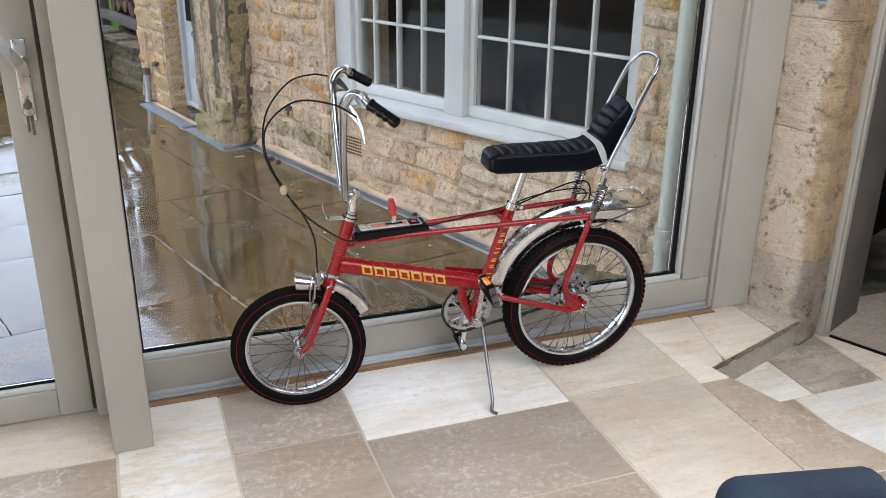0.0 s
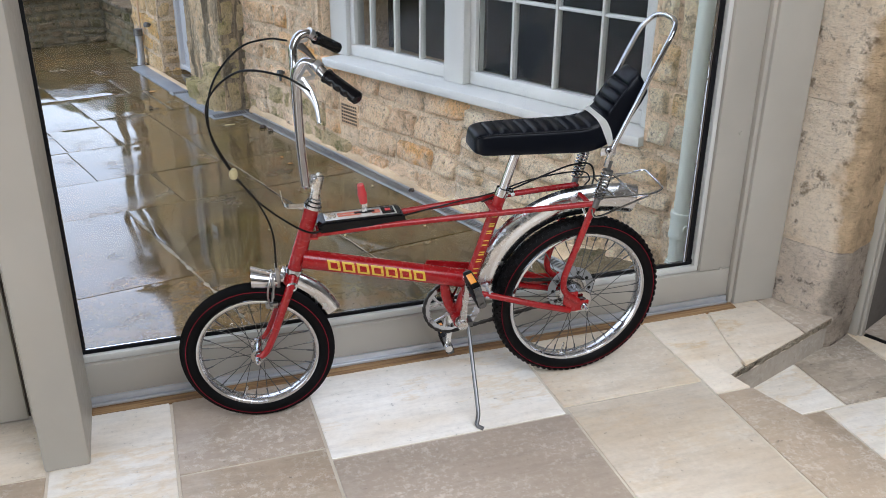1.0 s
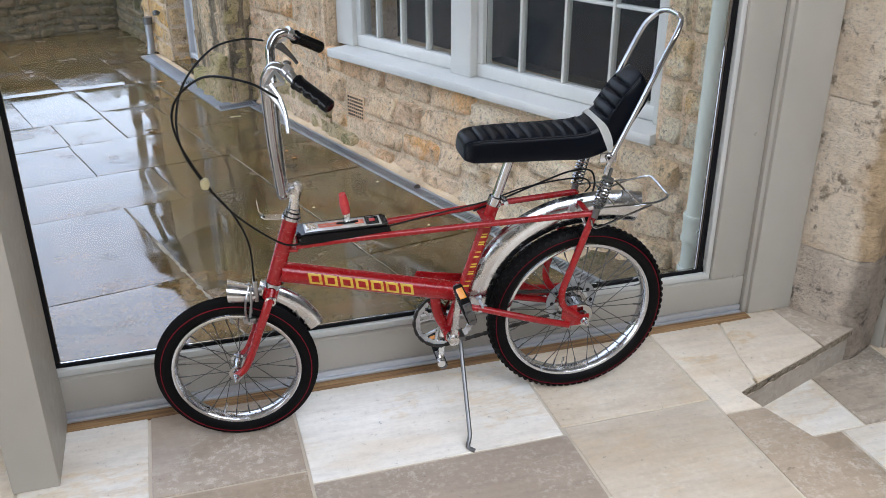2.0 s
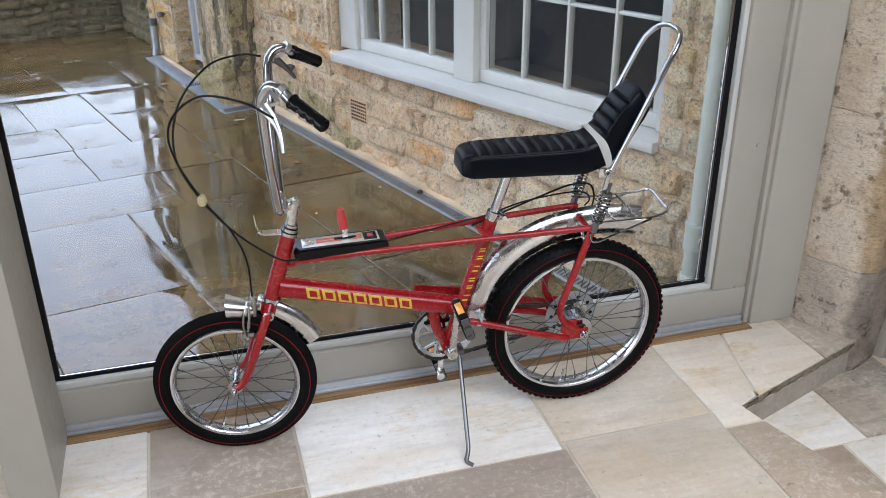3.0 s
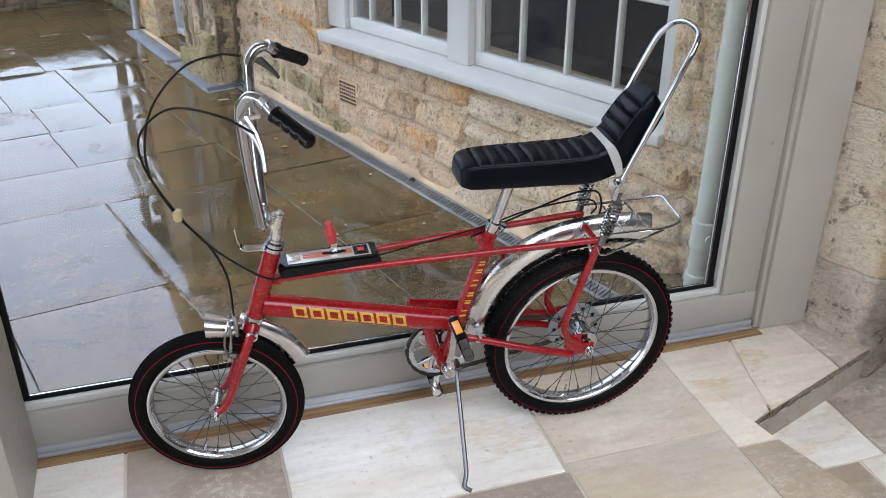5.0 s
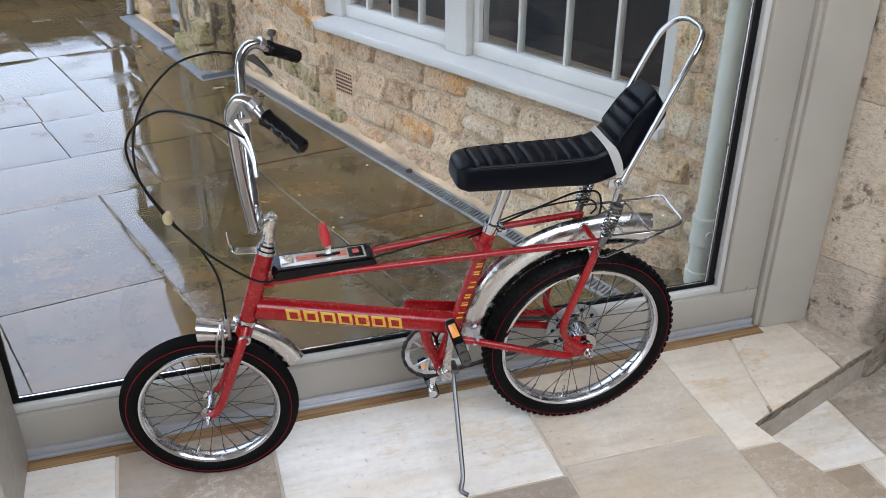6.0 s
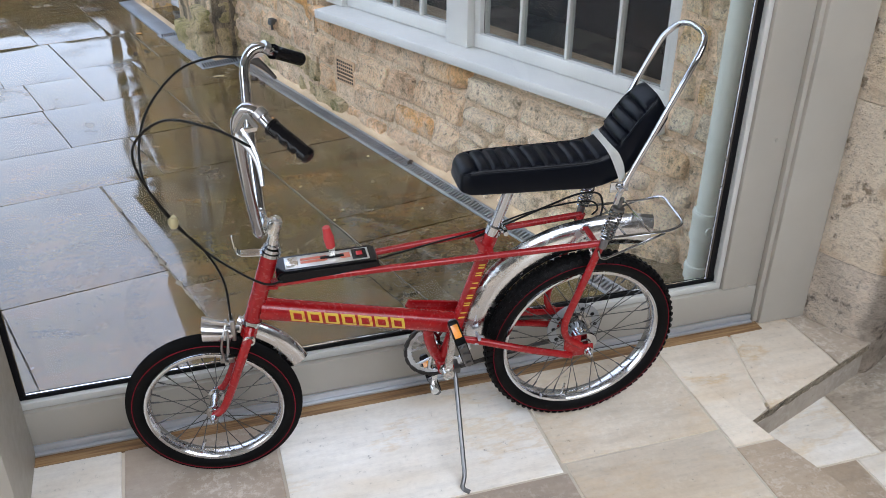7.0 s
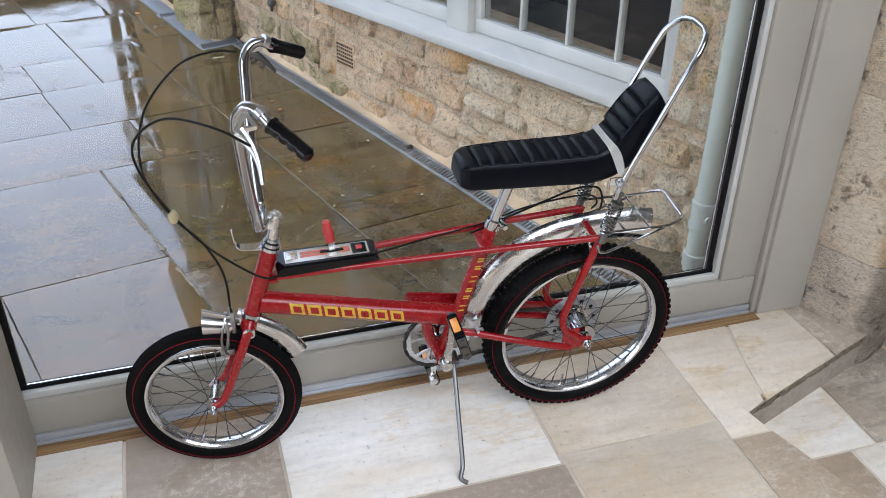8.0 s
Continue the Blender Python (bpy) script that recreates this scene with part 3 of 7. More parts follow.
frame_piece("gasket", (-0.019, 2.6645, 0.133), (1.971, 2.682, 0.1625), 0.002, GASKET, label="black rubber gasket")
frame_piece("gasket", (1.936, 2.6645, 0.1635), (1.9545, 2.682, TOP - 0.11), 0.002, GASKET, label="black rubber gasket")
frame_piece("gasket", (-0.0205, 2.6645, 0.1635), (-0.003, 2.682, TOP - 0.11), 0.002, GASKET, label="black rubber gasket")
frame_piece("pane_edge", (1.930, 2.667, 0.164), (1.9355, 2.680, TOP - 0.12), 0.001, SEAL, label="dark spacer bar in the glass")
pane = part("pane", boxed((-0.0025, 2.669, 0.1635), (1.9295, 2.675, TOP - 0.11)), GLASS, screen, "clear glass pane")
pane.visible_shadow = False
sill_trim = bmesh.new()
box(sill_trim, (-0.02, 2.612, 0.004), (2.088, 2.6315, 0.012), 0.002)
box(sill_trim, (-0.02, 2.622, 0.0125), (2.088, 2.6315, 0.030), 0.002)
part("drip_trim", sill_trim, ALU, screen, "grey metal drip trim")
part("threshold", boxed((-0.02, 2.578, -0.02), (2.106, 2.6315, 0.0035), 0.004), OAK, screen, "worn oak threshold strip")
for z in (0.135, 0.62, 1.12):
    screw = bmesh.new()
    lathe(screw, [(0.0, -0.003), (0.005, -0.003), (0.006, 0.0), (0.0, 0.0)], 12, False, "y", (2.055, 2.634, z))
    part("screw_cap", screw, FRAME_PAINT, screen)

post = solid("post_1", boxed((-0.118, 2.352, 0.001), (-0.0075, 2.628, TOP + 0.04), 0.005), FRAME_PAINT, "taupe painted structural post beside the glazing", "post", "structure")

# --- glazed door beside the post, shut, with its lever and keys ---
door = thing("door_1", "shut glazed door in a taupe painted frame", "door", kind="structure")


def door_piece(name, lo, hi, bevel=0.004, mat=FRAME_PAINT, label=""):
    return part(name, boxed(lo, hi, bevel), mat, door, label)


door_piece("stile", (-0.268, 2.60, 0.012), (-0.172, 2.655, 2.15))
door_piece("stile", (-1.10, 2.60, 0.012), (-1.0, 2.655, 2.15))
door_piece("bottom_rail", (-0.999, 2.601, 0.012), (-0.269, 2.654, 0.10))
door_piece("top_rail", (-0.999, 2.601, 2.04), (-0.269, 2.654, 2.15))
door_piece("frame_jamb", (-0.160, 2.575, 0.001), (-0.119, 2.66, 2.2))
door_piece("frame_jamb", (-1.16, 2.575, 0.001), (-1.11, 2.66, 2.2))
door_piece("seal", (-0.1715, 2.612, 0.012), (-0.1605, 2.65, 2.15), 0.001, SEAL, "brown door seal")
door_piece("glazing_bead", (-0.999, 2.612, 0.1005), (-0.2685, 2.628, 0.118), 0.003, SASH_PAINT, "pale bead under the glass")
door_piece("gasket", (-0.999, 2.6285, 0.1005), (-0.2685, 2.645, 0.126), 0.002, GASKET, "black rubber gasket")
dp = part("pane", boxed((-0.999, 2.63, 0.1265), (-0.2685, 2.636, 2.039)), GLASS, door, "clear glass pane")
dp.visible_shadow = False
hb = bmesh.new()
box(hb, (-0.232, 2.588, 0.93), (-0.196, 2.5995, 1.16), 0.005)
plate = part("handle_plate", hb, STEEL, door, "satin steel handle plate")
lev = bmesh.new()
lathe(lev, [(0.0, -0.05), (0.017, -0.05), (0.017, 0.0), (0.0, 0.0)], 20, False, "y", (-0.214, 2.588, 1.10))
sweep(lev, rounded([(-0.214, 2.54, 1.10), (-0.225, 2.535, 1.12), (-0.30, 2.53, 1.235)], 0.01), lambda t: [(-0.006, -0.013), (0.006, -0.013), (0.006, 0.013), (-0.006, 0.013)])
part("lever", lev, STEEL, door, "satin steel lever handle, raised")
key = bmesh.new()
lathe(key, [(0.0, -0.014), (0.011, -0.014), (0.011, 0.0), (0.0, 0.0)], 16, False, "y", (-0.214, 2.588, 0.985))
tube(key, [Vector((-0.214 + 0.014 * math.cos(a), 2.572, 0.97 + 0.014 * math.sin(a))) for a in np.linspace(0, 2 * math.pi, 20)[:-1]], 0.0012, 6, closed=True)
box(key, (-0.220, 2.568, 0.978), (-0.206, 2.571, 1.002), 0.001)
box(key, (-0.2115, 2.569, 0.905), (-0.2035, 2.5715, 0.957), 0.001)
box(key, (-0.222, 2.566, 0.915), (-0.215, 2.5685, 0.957), 0.001)
part("keys", key, DARK_STEEL, door, "steel keys hanging from the lock")

# --- weathered dressed stone jamb between the screen and the inner doorway ---
jamb = thing("stone_jamb_1", "weathered dressed limestone jamb", "wall", kind="structure")


def jamb_block(z0, z1, seed):
    """One block with a rounded arris, worn and pitted all over."""
    outline = rounded([(2.271, 2.72), (2.271, 2.610), (2.337, 2.455), (2.384, 2.418), (2.545, 2.482), (2.60, 2.72)], 0.035, 5)
    bm = bmesh.new()
    fine = []
    for a, b in zip(outline, outline[1:]):
        k = max(1, int((b - a).length / 0.008))
        fine += [a + (b - a) * i / k for i in range(k)]
    fine.append(outline[-1])
    levels = max(2, int((z1 - z0) / 0.010))
    rows = []
    for j in range(levels + 1):
        z = z0 + (z1 - z0) * j / levels
        inset = 0.0025 if j in (0, levels) else 0.0
        row = []
        for i, p in enumerate(fine):
            a, b = fine[max(0, i - 1)], fine[min(len(fine) - 1, i + 1)]
            d = (b - a).normalized()
            out = Vector((d.y, -d.x)) * -1
            v = noise.fractal(Vector((p.x * 9, p.y * 9, z * 8)), 1.0, 2.0, 4)
            w = noise.fractal(Vector((p.x * 30, p.y * 30 + seed * 3.3, z * 28)), 1.0, 2.0, 3)
            q = p + out * (inset - v * 0.007 - w * 0.005)
            row.append(bm.verts.new((q.x, q.y, z)))
        rows.append(row)
    for r0, r1 in zip(rows, rows[1:]):
        for i in range(len(r0) - 1):
            bm.faces.new((r0[i], r0[i + 1], r1[i + 1], r1[i]))
    bm.faces.new(rows[-1][::-1])
    return bm


zs = [LOW_Z, 0.235, 0.73, 1.12, 1.55, 2.0, 2.45]
for k, (z0, z1) in enumerate(zip(zs, zs[1:])):
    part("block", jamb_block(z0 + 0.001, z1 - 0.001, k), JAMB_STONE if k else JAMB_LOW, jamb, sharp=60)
part("mortar_core", boxed((2.35, 2.55, LOW_Z), (2.50, 2.715, 2.44)), MORTAR, jamb, "lime mortar between the blocks")

notice = thing("notice_plate", "small white plate with a blue rim fixed to the stone jamb", "sign")
nm = Matrix.Translation((2.299, 2.536, 1.18)) @ Matrix.Rotation(math.atan2(-0.155, 0.066), 4, "Z")
part("plate", boxed((-0.046, -0.012, 0.006), (0.046, -0.003, 0.11), 0.002, nm), DOOR_PAINT, notice)
part("rim", boxed((-0.048, -0.011, 0.0), (0.048, -0.004, 0.0055), 0.001, nm), PLATE_BLUE, notice, "blue rim")

# --- inner doorway with its painted lining, dark room beyond ---
lining = thing("door_2", "open inner doorway with a grey painted lining", "door", kind="structure")
A_IN = radians(-65)
lm = Matrix.Translation((2.553, 2.462, 0)) @ Matrix.Rotation(A_IN, 4, "Z")
lin = bmesh.new()
box(lin, (-0.035, -0.02, LOW_Z), (0.0, 0.022, 2.1), 0.004, lm)
box(lin, (0.0005, -0.010, LOW_Z), (0.012, 0.020, 2.1), 0.003, lm)
part("lining", lin, FRAME_PAINT, lining)
part("reveal", boxed((-0.40, 0.0225, LOW_Z), (0.004, 0.30, 2.5), 0.002, lm), REVEAL, lining, "dark brown plaster reveal")
# this one is unseen, added to keep the room's light out of the hall
part("reveal", boxed((0.992, 0.0225, LOW_Z), (1.30, 0.119, 2.5), 0.002, lm), REVEAL, lining, "dark brown plaster reveal")
part("threshold_strip", boxed((0.015, 0.002, LOW_Z), (0.95, 0.022, LOW_Z + 0.004), 0.001, lm), GASKET, lining, "black metal threshold strip")
part("lining", boxed((0.951, -0.02, LOW_Z), (0.99, 0.10, 2.1), 0.004, lm), FRAME_PAINT, lining)
part("head_lining", boxed((-0.035, -0.02, 2.101), (0.99, 0.10, 2.15), 0.004, lm), FRAME_PAINT, lining)
part("wall_over", boxed((-0.2, 0.0, 2.151), (1.2, 0.20, 2.6), 0.0, lm), PLASTER, lining)
dark = bmesh.new()
box(dark, (-0.30, 0.024, LOW_Z - 0.05), (2.2, 2.4, LOW_Z + 0.001), 0, lm)
part("room_floor", dark, SLAB_TAUPE, lining, "brown stone floor of the next room")
hall = thing("wall_hall", "near-black walls standing for the unlit room beyond the doorway", "wall", kind="structure")
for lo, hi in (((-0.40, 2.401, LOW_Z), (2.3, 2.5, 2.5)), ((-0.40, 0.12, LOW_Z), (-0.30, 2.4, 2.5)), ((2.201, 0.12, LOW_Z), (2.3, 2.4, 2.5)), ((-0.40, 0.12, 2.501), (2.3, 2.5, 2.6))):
    part("wall_panel", boxed(lo, hi, 0.0, lm), UNLIT_BLACK, hall)

# --- room shell behind the walker ---
def wall(name, lo, hi, label, mat=PLASTER):
    return solid(name, boxed(lo, hi), mat, label, "wall", "structure")


# the grey walls are unseen, toned dark so the chrome reflects more contrast
wall("wall_south", (-3.5, -3.6, -0.3), (4.3, -3.4, 2.75), "plain grey plaster wall", ROOM_WALL)
wall("wall_east", (4.2, -3.4, -0.3), (4.3, 1.2, 2.75), "plain grey plaster wall", ROOM_WALL)
wall("wall_north", (-3.5, 2.56, 2.50), (2.60, 2.74, 2.75), "plain plaster wall over the glazing")
wall("wall_north_west", (-3.5, 2.60, -0.1), (-1.17, 2.74, 2.5), "plain plaster wall beside the door")
wall("wall_north_east", (2.62, 1.35, 2.16), (4.3, 2.9, 2.75), "plain plaster wall over the inner doorway")
wall("wall_east_low", (3.08, 1.2, LOW_Z), (4.3, 1.36, 2.75), "plain grey plaster wall", ROOM_WALL)
# west side: three glazed bays, unseen and assumed, open to the daylight
bays = thing("window_2", "assumed glazed side wall with taupe painted posts", "window", kind="structure")
for y in (-3.4, -1.5, 0.5, 2.46):
    part("post", boxed((-3.5, y, -0.05), (-3.38, y + 0.12, 2.5), 0.004), FRAME_PAINT, bays)
for y0, y1 in ((-3.279, -1.501), (-1.379, 0.499), (0.621, 2.459)):
    side_pane = part("pane", boxed((-3.443, y0, -0.05), (-3.437, y1, 2.5)), GLASS, bays, "clear glass pane")
    side_pane.visible_shadow = False
part("head", boxed((-3.5, -3.4, 2.501), (-3.38, 2.55, 2.75), 0.004), FRAME_PAINT, bays)
# unseen ceiling with an assumed roof light opening
ceiling = bmesh.new()
for lo, hi in (((-3.5, -3.6, 2.75), (4.3, -1.6, 2.9)), ((-3.5, 1.0, 2.75), (4.3, 2.9, 2.9)), ((-3.5, -1.6, 2.75), (0.0, 1.0, 2.9)), ((3.0, -1.6, 2.75), (4.3, 1.0, 2.9))):
    box(ceiling, lo, hi)
# bars across the opening, added to streak the reflections in the chrome
for x in (0.70, 1.44, 2.18):
    box(ceiling, (x, -1.6, 2.60), (x + 0.13, 1.0, 2.72))
solid("ceiling", ceiling, PLASTER, "unseen white plaster ceiling with an assumed roof light", "ceiling", "structure")

# ---- the courtyard ----
HOUSE_A = radians(25)
HN = Vector((math.cos(HOUSE_A), math.sin(HOUSE_A), 0))
HV = Vector((-math.sin(HOUSE_A), math.cos(HOUSE_A), 0))


def house(u, v, z=0.0):
    """A place by its depth into the house wall, its run along it, and its height."""
    return HN * u + HV * v + Vector((0, 0, z))


HM = Matrix(((HN.x, HV.x, 0, 0), (HN.y, HV.y, 0, 0), (0, 0, 1, 0), (0, 0, 0, 1)))
WALL_U = 3.25

ground = solid("ground", boxed((-200, 2.705, -1.2), (200, 300, GROUND_Z - 0.007)), JOINT_WET, "wet dark ground under the flagstones", "ground", "structure")

part("ground_south", boxed((-200, -300, -1.2), (200, 2.70, -0.32)), JOINT_WET, ground)
# house wall core, with the window opening through it
house_wall = thing("wall_house", "golden rubble limestone house wall with a low window", "wall", kind="structure")
SASH_V0, SASH_V1, SILL_Z, HEAD_Z = 2.065, 4.125, 0.42, 1.95
for lo, hi in (
    ((WALL_U - 0.006, 1.55, -0.3), (WALL_U + 0.45, SASH_V0 - 0.01, 5.6)),
    ((WALL_U - 0.006, SASH_V1 + 0.01, -0.3), (WALL_U + 0.45, 4.235, 5.6)),
    ((WALL_U - 0.006, SASH_V0 - 0.01, -0.3), (WALL_U + 0.45, SASH_V1 + 0.01, SILL_Z - 0.05)),
    ((WALL_U - 0.006, SASH_V0 - 0.01, HEAD_Z), (WALL_U + 0.45, SASH_V1 + 0.01, 5.6)),
):
    part("mortar_core", boxed(lo, hi, 0, HM), MORTAR, house_wall, "sandy lime mortar")
part("gable_return", boxed((WALL_U + 0.02, 1.50, -0.3), (WALL_U + 5.0, 1.549, 5.6), 0, HM), MORTAR, house_wall)

# the low window: box frame, two casements of eight panes, deep painted sill
win = thing("window_3", "pale grey multi-paned casement window with a deep sill", "window", kind="structure")


# the old frame has settled: it runs a little off the wall's line and falls towards the yard's far end
WM = HM @ Matrix(((1, -0.021, 0, 0.010 + 0.021 * 4.05), (0, 1, 0, 0), (0, -0.0134, 1, -0.036 + 0.0134 * 4.05), (0, 0, 0, 1)))


def win_piece(name, lo, hi, bevel=0.004, mat=SASH_PAINT, parent=None, label=""):
    return part(name, boxed(lo, hi, bevel, WM), mat, parent or win, label)


GU = 3.325
win_piece("window_sill", (3.155, 2.06, 0.393), (3.36, 4.055, 0.436), 0.006)
win_piece("frame_stile", (3.275, SASH_V0, 0.4365), (3.40, SASH_V0 + 0.075, HEAD_Z), 0.004)
win_piece("frame_stile", (3.275, SASH_V1 - 0.136, 0.4365), (3.40, SASH_V1, HEAD_Z), 0.004)
win_piece("mullion", (3.262, 3.115, 0.4365), (3.40, 3.245, HEAD_Z), 0.005)
win_piece("frame_head", (3.275, SASH_V0 + 0.076, HEAD_Z - 0.09), (3.40, SASH_V1 - 0.137, HEAD_Z), 0.004)
for name, v0, v1, bars in (("casement", 2.142, 3.113, (2.385, 2.622, 2.862)), ("casement", 3.247, 3.987, (3.460, 3.645, 3.83))):
    sash = part(name, boxed((GU - 0.025, v0, 0.4375), (GU + 0.025, v1, 0.498), 0.004, WM), SASH_PAINT, win)
    for lo, hi in (
        ((GU - 0.025, v0, 0.4985), (GU + 0.025, v0 + 0.035, HEAD_Z - 0.092)),
        ((GU - 0.025, v1 - 0.035, 0.4985), (GU + 0.025, v1, HEAD_Z - 0.092)),
        ((GU - 0.025, v0 + 0.0355, HEAD_Z - 0.14), (GU + 0.025, v1 - 0.0355, HEAD_Z - 0.092)),
    ):
        win_piece("rail", lo, hi, 0.003, parent=sash)
    for v in bars:
        win_piece("glazing_bar", (GU - 0.018, v - 0.0068, 0.4985), (GU + 0.018, v + 0.0068, HEAD_Z - 0.141), 0.003, parent=sash)
    edges = [v0 + 0.0355, *bars, v1 - 0.0355]
    heights = [0.4985, 0.845, 1.18, 1.51, HEAD_Z - 0.141]
    for z in heights[1:-1]:
        for a, b in zip(edges, edges[1:]):
            win_piece("glazing_bar", (GU - 0.017, a + 0.009, z - 0.0068), (GU + 0.017, b - 0.009, z + 0.0068), 0.003, parent=sash)
    for z0, z1 in zip(heights, heights[1:]):
        for a, b in zip(edges, edges[1:]):
            ob = win_piece("pane", (GU - 0.002, a + 0.0005, z0 + 0.0005), (GU + 0.002, b - 0.0005, z1 - 0.0005), 0, DARK_GLASS, sash)
            tilt = Matrix.Rotation(random.uniform(-0.004, 0.004), 4, "Z")
            ob.data.transform(Matrix.Translation(house(GU, (a + b) / 2, z0)) @ tilt @ Matrix.Translation(-house(GU, (a + b) / 2, z0)))
            ob.visible_shadow = False
room = thing("wall_house_room", "near-black walls standing for the dim room behind the casement window", "wall", kind="structure")
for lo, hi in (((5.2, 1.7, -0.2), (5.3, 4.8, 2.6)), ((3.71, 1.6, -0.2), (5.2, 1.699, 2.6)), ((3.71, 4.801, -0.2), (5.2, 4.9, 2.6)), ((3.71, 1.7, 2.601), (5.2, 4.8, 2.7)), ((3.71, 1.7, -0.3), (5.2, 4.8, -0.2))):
    part("wall_panel", boxed(lo, hi, 0, HM), UNLIT_BLACK, room)

# air brick and rain pipe
vent = solid("air_brick", boxed((WALL_U - 0.026, 3.832, 0.045), (WALL_U + 0.05, 3.984, 0.172), 0.004, HM), TERRACOTTA, "small terracotta air brick in the stone wall", "vent", "structure")
holes = bmesh.new()
for i in range(8):
    for j in range(6):
        v, z = 3.846 + i * 0.0165, 0.058 + j * 0.0185
        box(holes, (WALL_U - 0.0275, v, z), (WALL_U - 0.0255, v + 0.010, z + 0.011), 0, HM)
part("hole", holes, GASKET, vent, "dark square holes")

pipe = thing("rain_pipe", "pale painted cast iron rain pipe against the stone wall", "pipe", kind="structure")
PX, PY = 2.133, 3.010
pb = bmesh.new()
lathe(pb, [(0.037, 0.10), (0.037, 3.6)], 28, False, "z", (PX, PY, 0))
part("pipe_length", pb, PIPE_PAINT, pipe)
pb = bmesh.new()
lathe(pb, [(0.0385, 0.085), (0.0455, 0.085), (0.0475, 0.095), (0.0455, 0.105), (0.0445, 0.11), (0.0445, 0.165), (0.0455, 0.17), (0.0475, 0.18), (0.0455, 0.19), (0.0385, 0.192)], 28, False, "z", (PX, PY, 0))
lathe(pb, [(0.0, -0.052), (0.014, -0.052), (0.014, -0.045), (0.0, -0.045)], 14, False, "y", (PX - 0.01, PY, 0.137))
part("collar", pb, PIPE_PAINT, pipe, "moulded socket collar")
pb = bmesh.new()
lathe(pb, [(0.0385, -0.30), (0.0385, 0.084)], 28, False, "z", (PX, PY, 0))
part("pipe_length", pb, PIPE_PAINT, pipe)
pb = bmesh.new()
lathe(pb, [(0.041, -0.075), (0.0455, -0.07), (0.0455, -0.04), (0.0475, -0.03), (0.0445, -0.018), (0.041, -0.016)], 28, False, "z", (PX, PY, 0))
part("collar", pb, PIPE_PAINT, pipe)

# drain: slotted steel grating along the wall, plain channel strip farther off, sandy haunch
DA = radians(20)
DN, DV = Vector((math.cos(DA), math.sin(DA), 0)), Vector((-math.sin(DA), math.cos(DA), 0))
DM = Matrix(((DN.x, DV.x, 0, 0), (DN.y, DV.y, 0, 0), (0, 0, 1, 0), (0, 0, 0, 1)))
drain = thing("drain_channel", "galvanised slotted drain grating along the house wall", "drain", kind="structure")
DU0, DU1, DV0, DV1 = 2.738, 2.812, 2.05, 5.175
gz = GROUND_Z + 0.004
for u0, u1 in ((DU0, DU0 + 0.012), (DU1 - 0.012, DU1)):
    part("edge_bar", boxed((u0, DV0, gz - 0.04), (u1, DV1, gz + 0.002), 0.002, DM), GALV, drain)
part("trough", boxed((DU0 + 0.012, DV0, gz - 0.08), (DU1 - 0.012, DV1, gz - 0.03), 0, DM), GASKET, drain, "dark trough under the grating")
bars = bmesh.new()
k = 0
v = DV0 + 0.01
while v < DV1 - 0.02:
    lean = 0.012
    vs = [bars.verts.new(DM @ Vector(c)) for c in (
        (DU0 + 0.012, v, gz), (DU1 - 0.012, v + lean, gz), (DU1 - 0.012, v + lean + 0.009, gz), (DU0 + 0.012, v + 0.009, gz),
        (DU0 + 0.012, v, gz - 0.02), (DU1 - 0.012, v + lean, gz - 0.02), (DU1 - 0.012, v + lean + 0.009, gz - 0.02), (DU0 + 0.012, v + 0.009, gz - 0.02))]
    for f in ((0, 1, 2, 3), (7, 6, 5, 4), (0, 4, 5, 1), (1, 5, 6, 2), (2, 6, 7, 3), (3, 7, 4, 0)):
        bars.faces.new([vs[i] for i in f])
    v += 0.0185
    k += 1
tagged(part("grating_bar", bars, GALV, drain), kind="stuff")
# the far end of the yard turns a little: its own axes, across and along the channel strip
SA = radians(16.8)
S_O, S_X, S_Y = Vector((0.611, 5.806, 0)), Vector((math.cos(SA), math.sin(SA), 0)) * 0.97, Vector((-math.sin(SA), math.cos(SA), 0)) * 0.874
SM = Matrix(((S_X.x, S_Y.x, 0, S_O.x), (S_X.y, S_Y.y, 0, S_O.y), (0, 0, 1, 0), (0, 0, 0, 1)))
strip = thing("drain_channel", "wet blue-grey flush channel strip with slotted gully covers", "drain", kind="structure")
for y0, y1 in ((0.052, 0.70), (0.79, 1.75)):
    part("cover", boxed((0.004, y0, gz - 0.04), (0.110, y1, gz + 0.001), 0.002, SM), CHANNEL, strip)
    part("sand_bed", boxed((0.1105, y0, gz - 0.05), (0.150, y1, gz - 0.001), 0.003, SM), HAUNCH, strip, "sandy mortar bed beside the strip")
for x0, x1, y0, y1 in ((0.0, 0.245, -0.055, 0.05), (-0.015, 0.13, 0.702, 0.788)):
    part("gully_cover", boxed((x0, y0, gz - 0.04), (x1, y1, gz + 0.0005), 0.002, SM), CHANNEL, strip, "pale slotted gully cover")
    slots = bmesh.new()
    n = int((x1 - x0 - 0.02) / 0.0155)
    for k in range(n):
        x = x0 + 0.012 + k * 0.0155
        vs = [slots.verts.new(SM @ Vector((a, b, c))) for c in (gz + 0.0002, gz + 0.0022) for a, b in ((x, y0 + 0.012), (x + 0.0085, y0 + 0.012), (x + 0.0205, y1 - 0.012), (x + 0.012, y1 - 0.012))]
        for f in ((3, 2, 1, 0), (4, 5, 6, 7), (0, 1, 5, 4), (1, 2, 6, 5), (2, 3, 7, 6), (3, 0, 4, 7)):
            slots.faces.new([vs[q] for q in f])
    tagged(part("slot", slots, GASKET, strip, "dark slots"), kind="stuff")


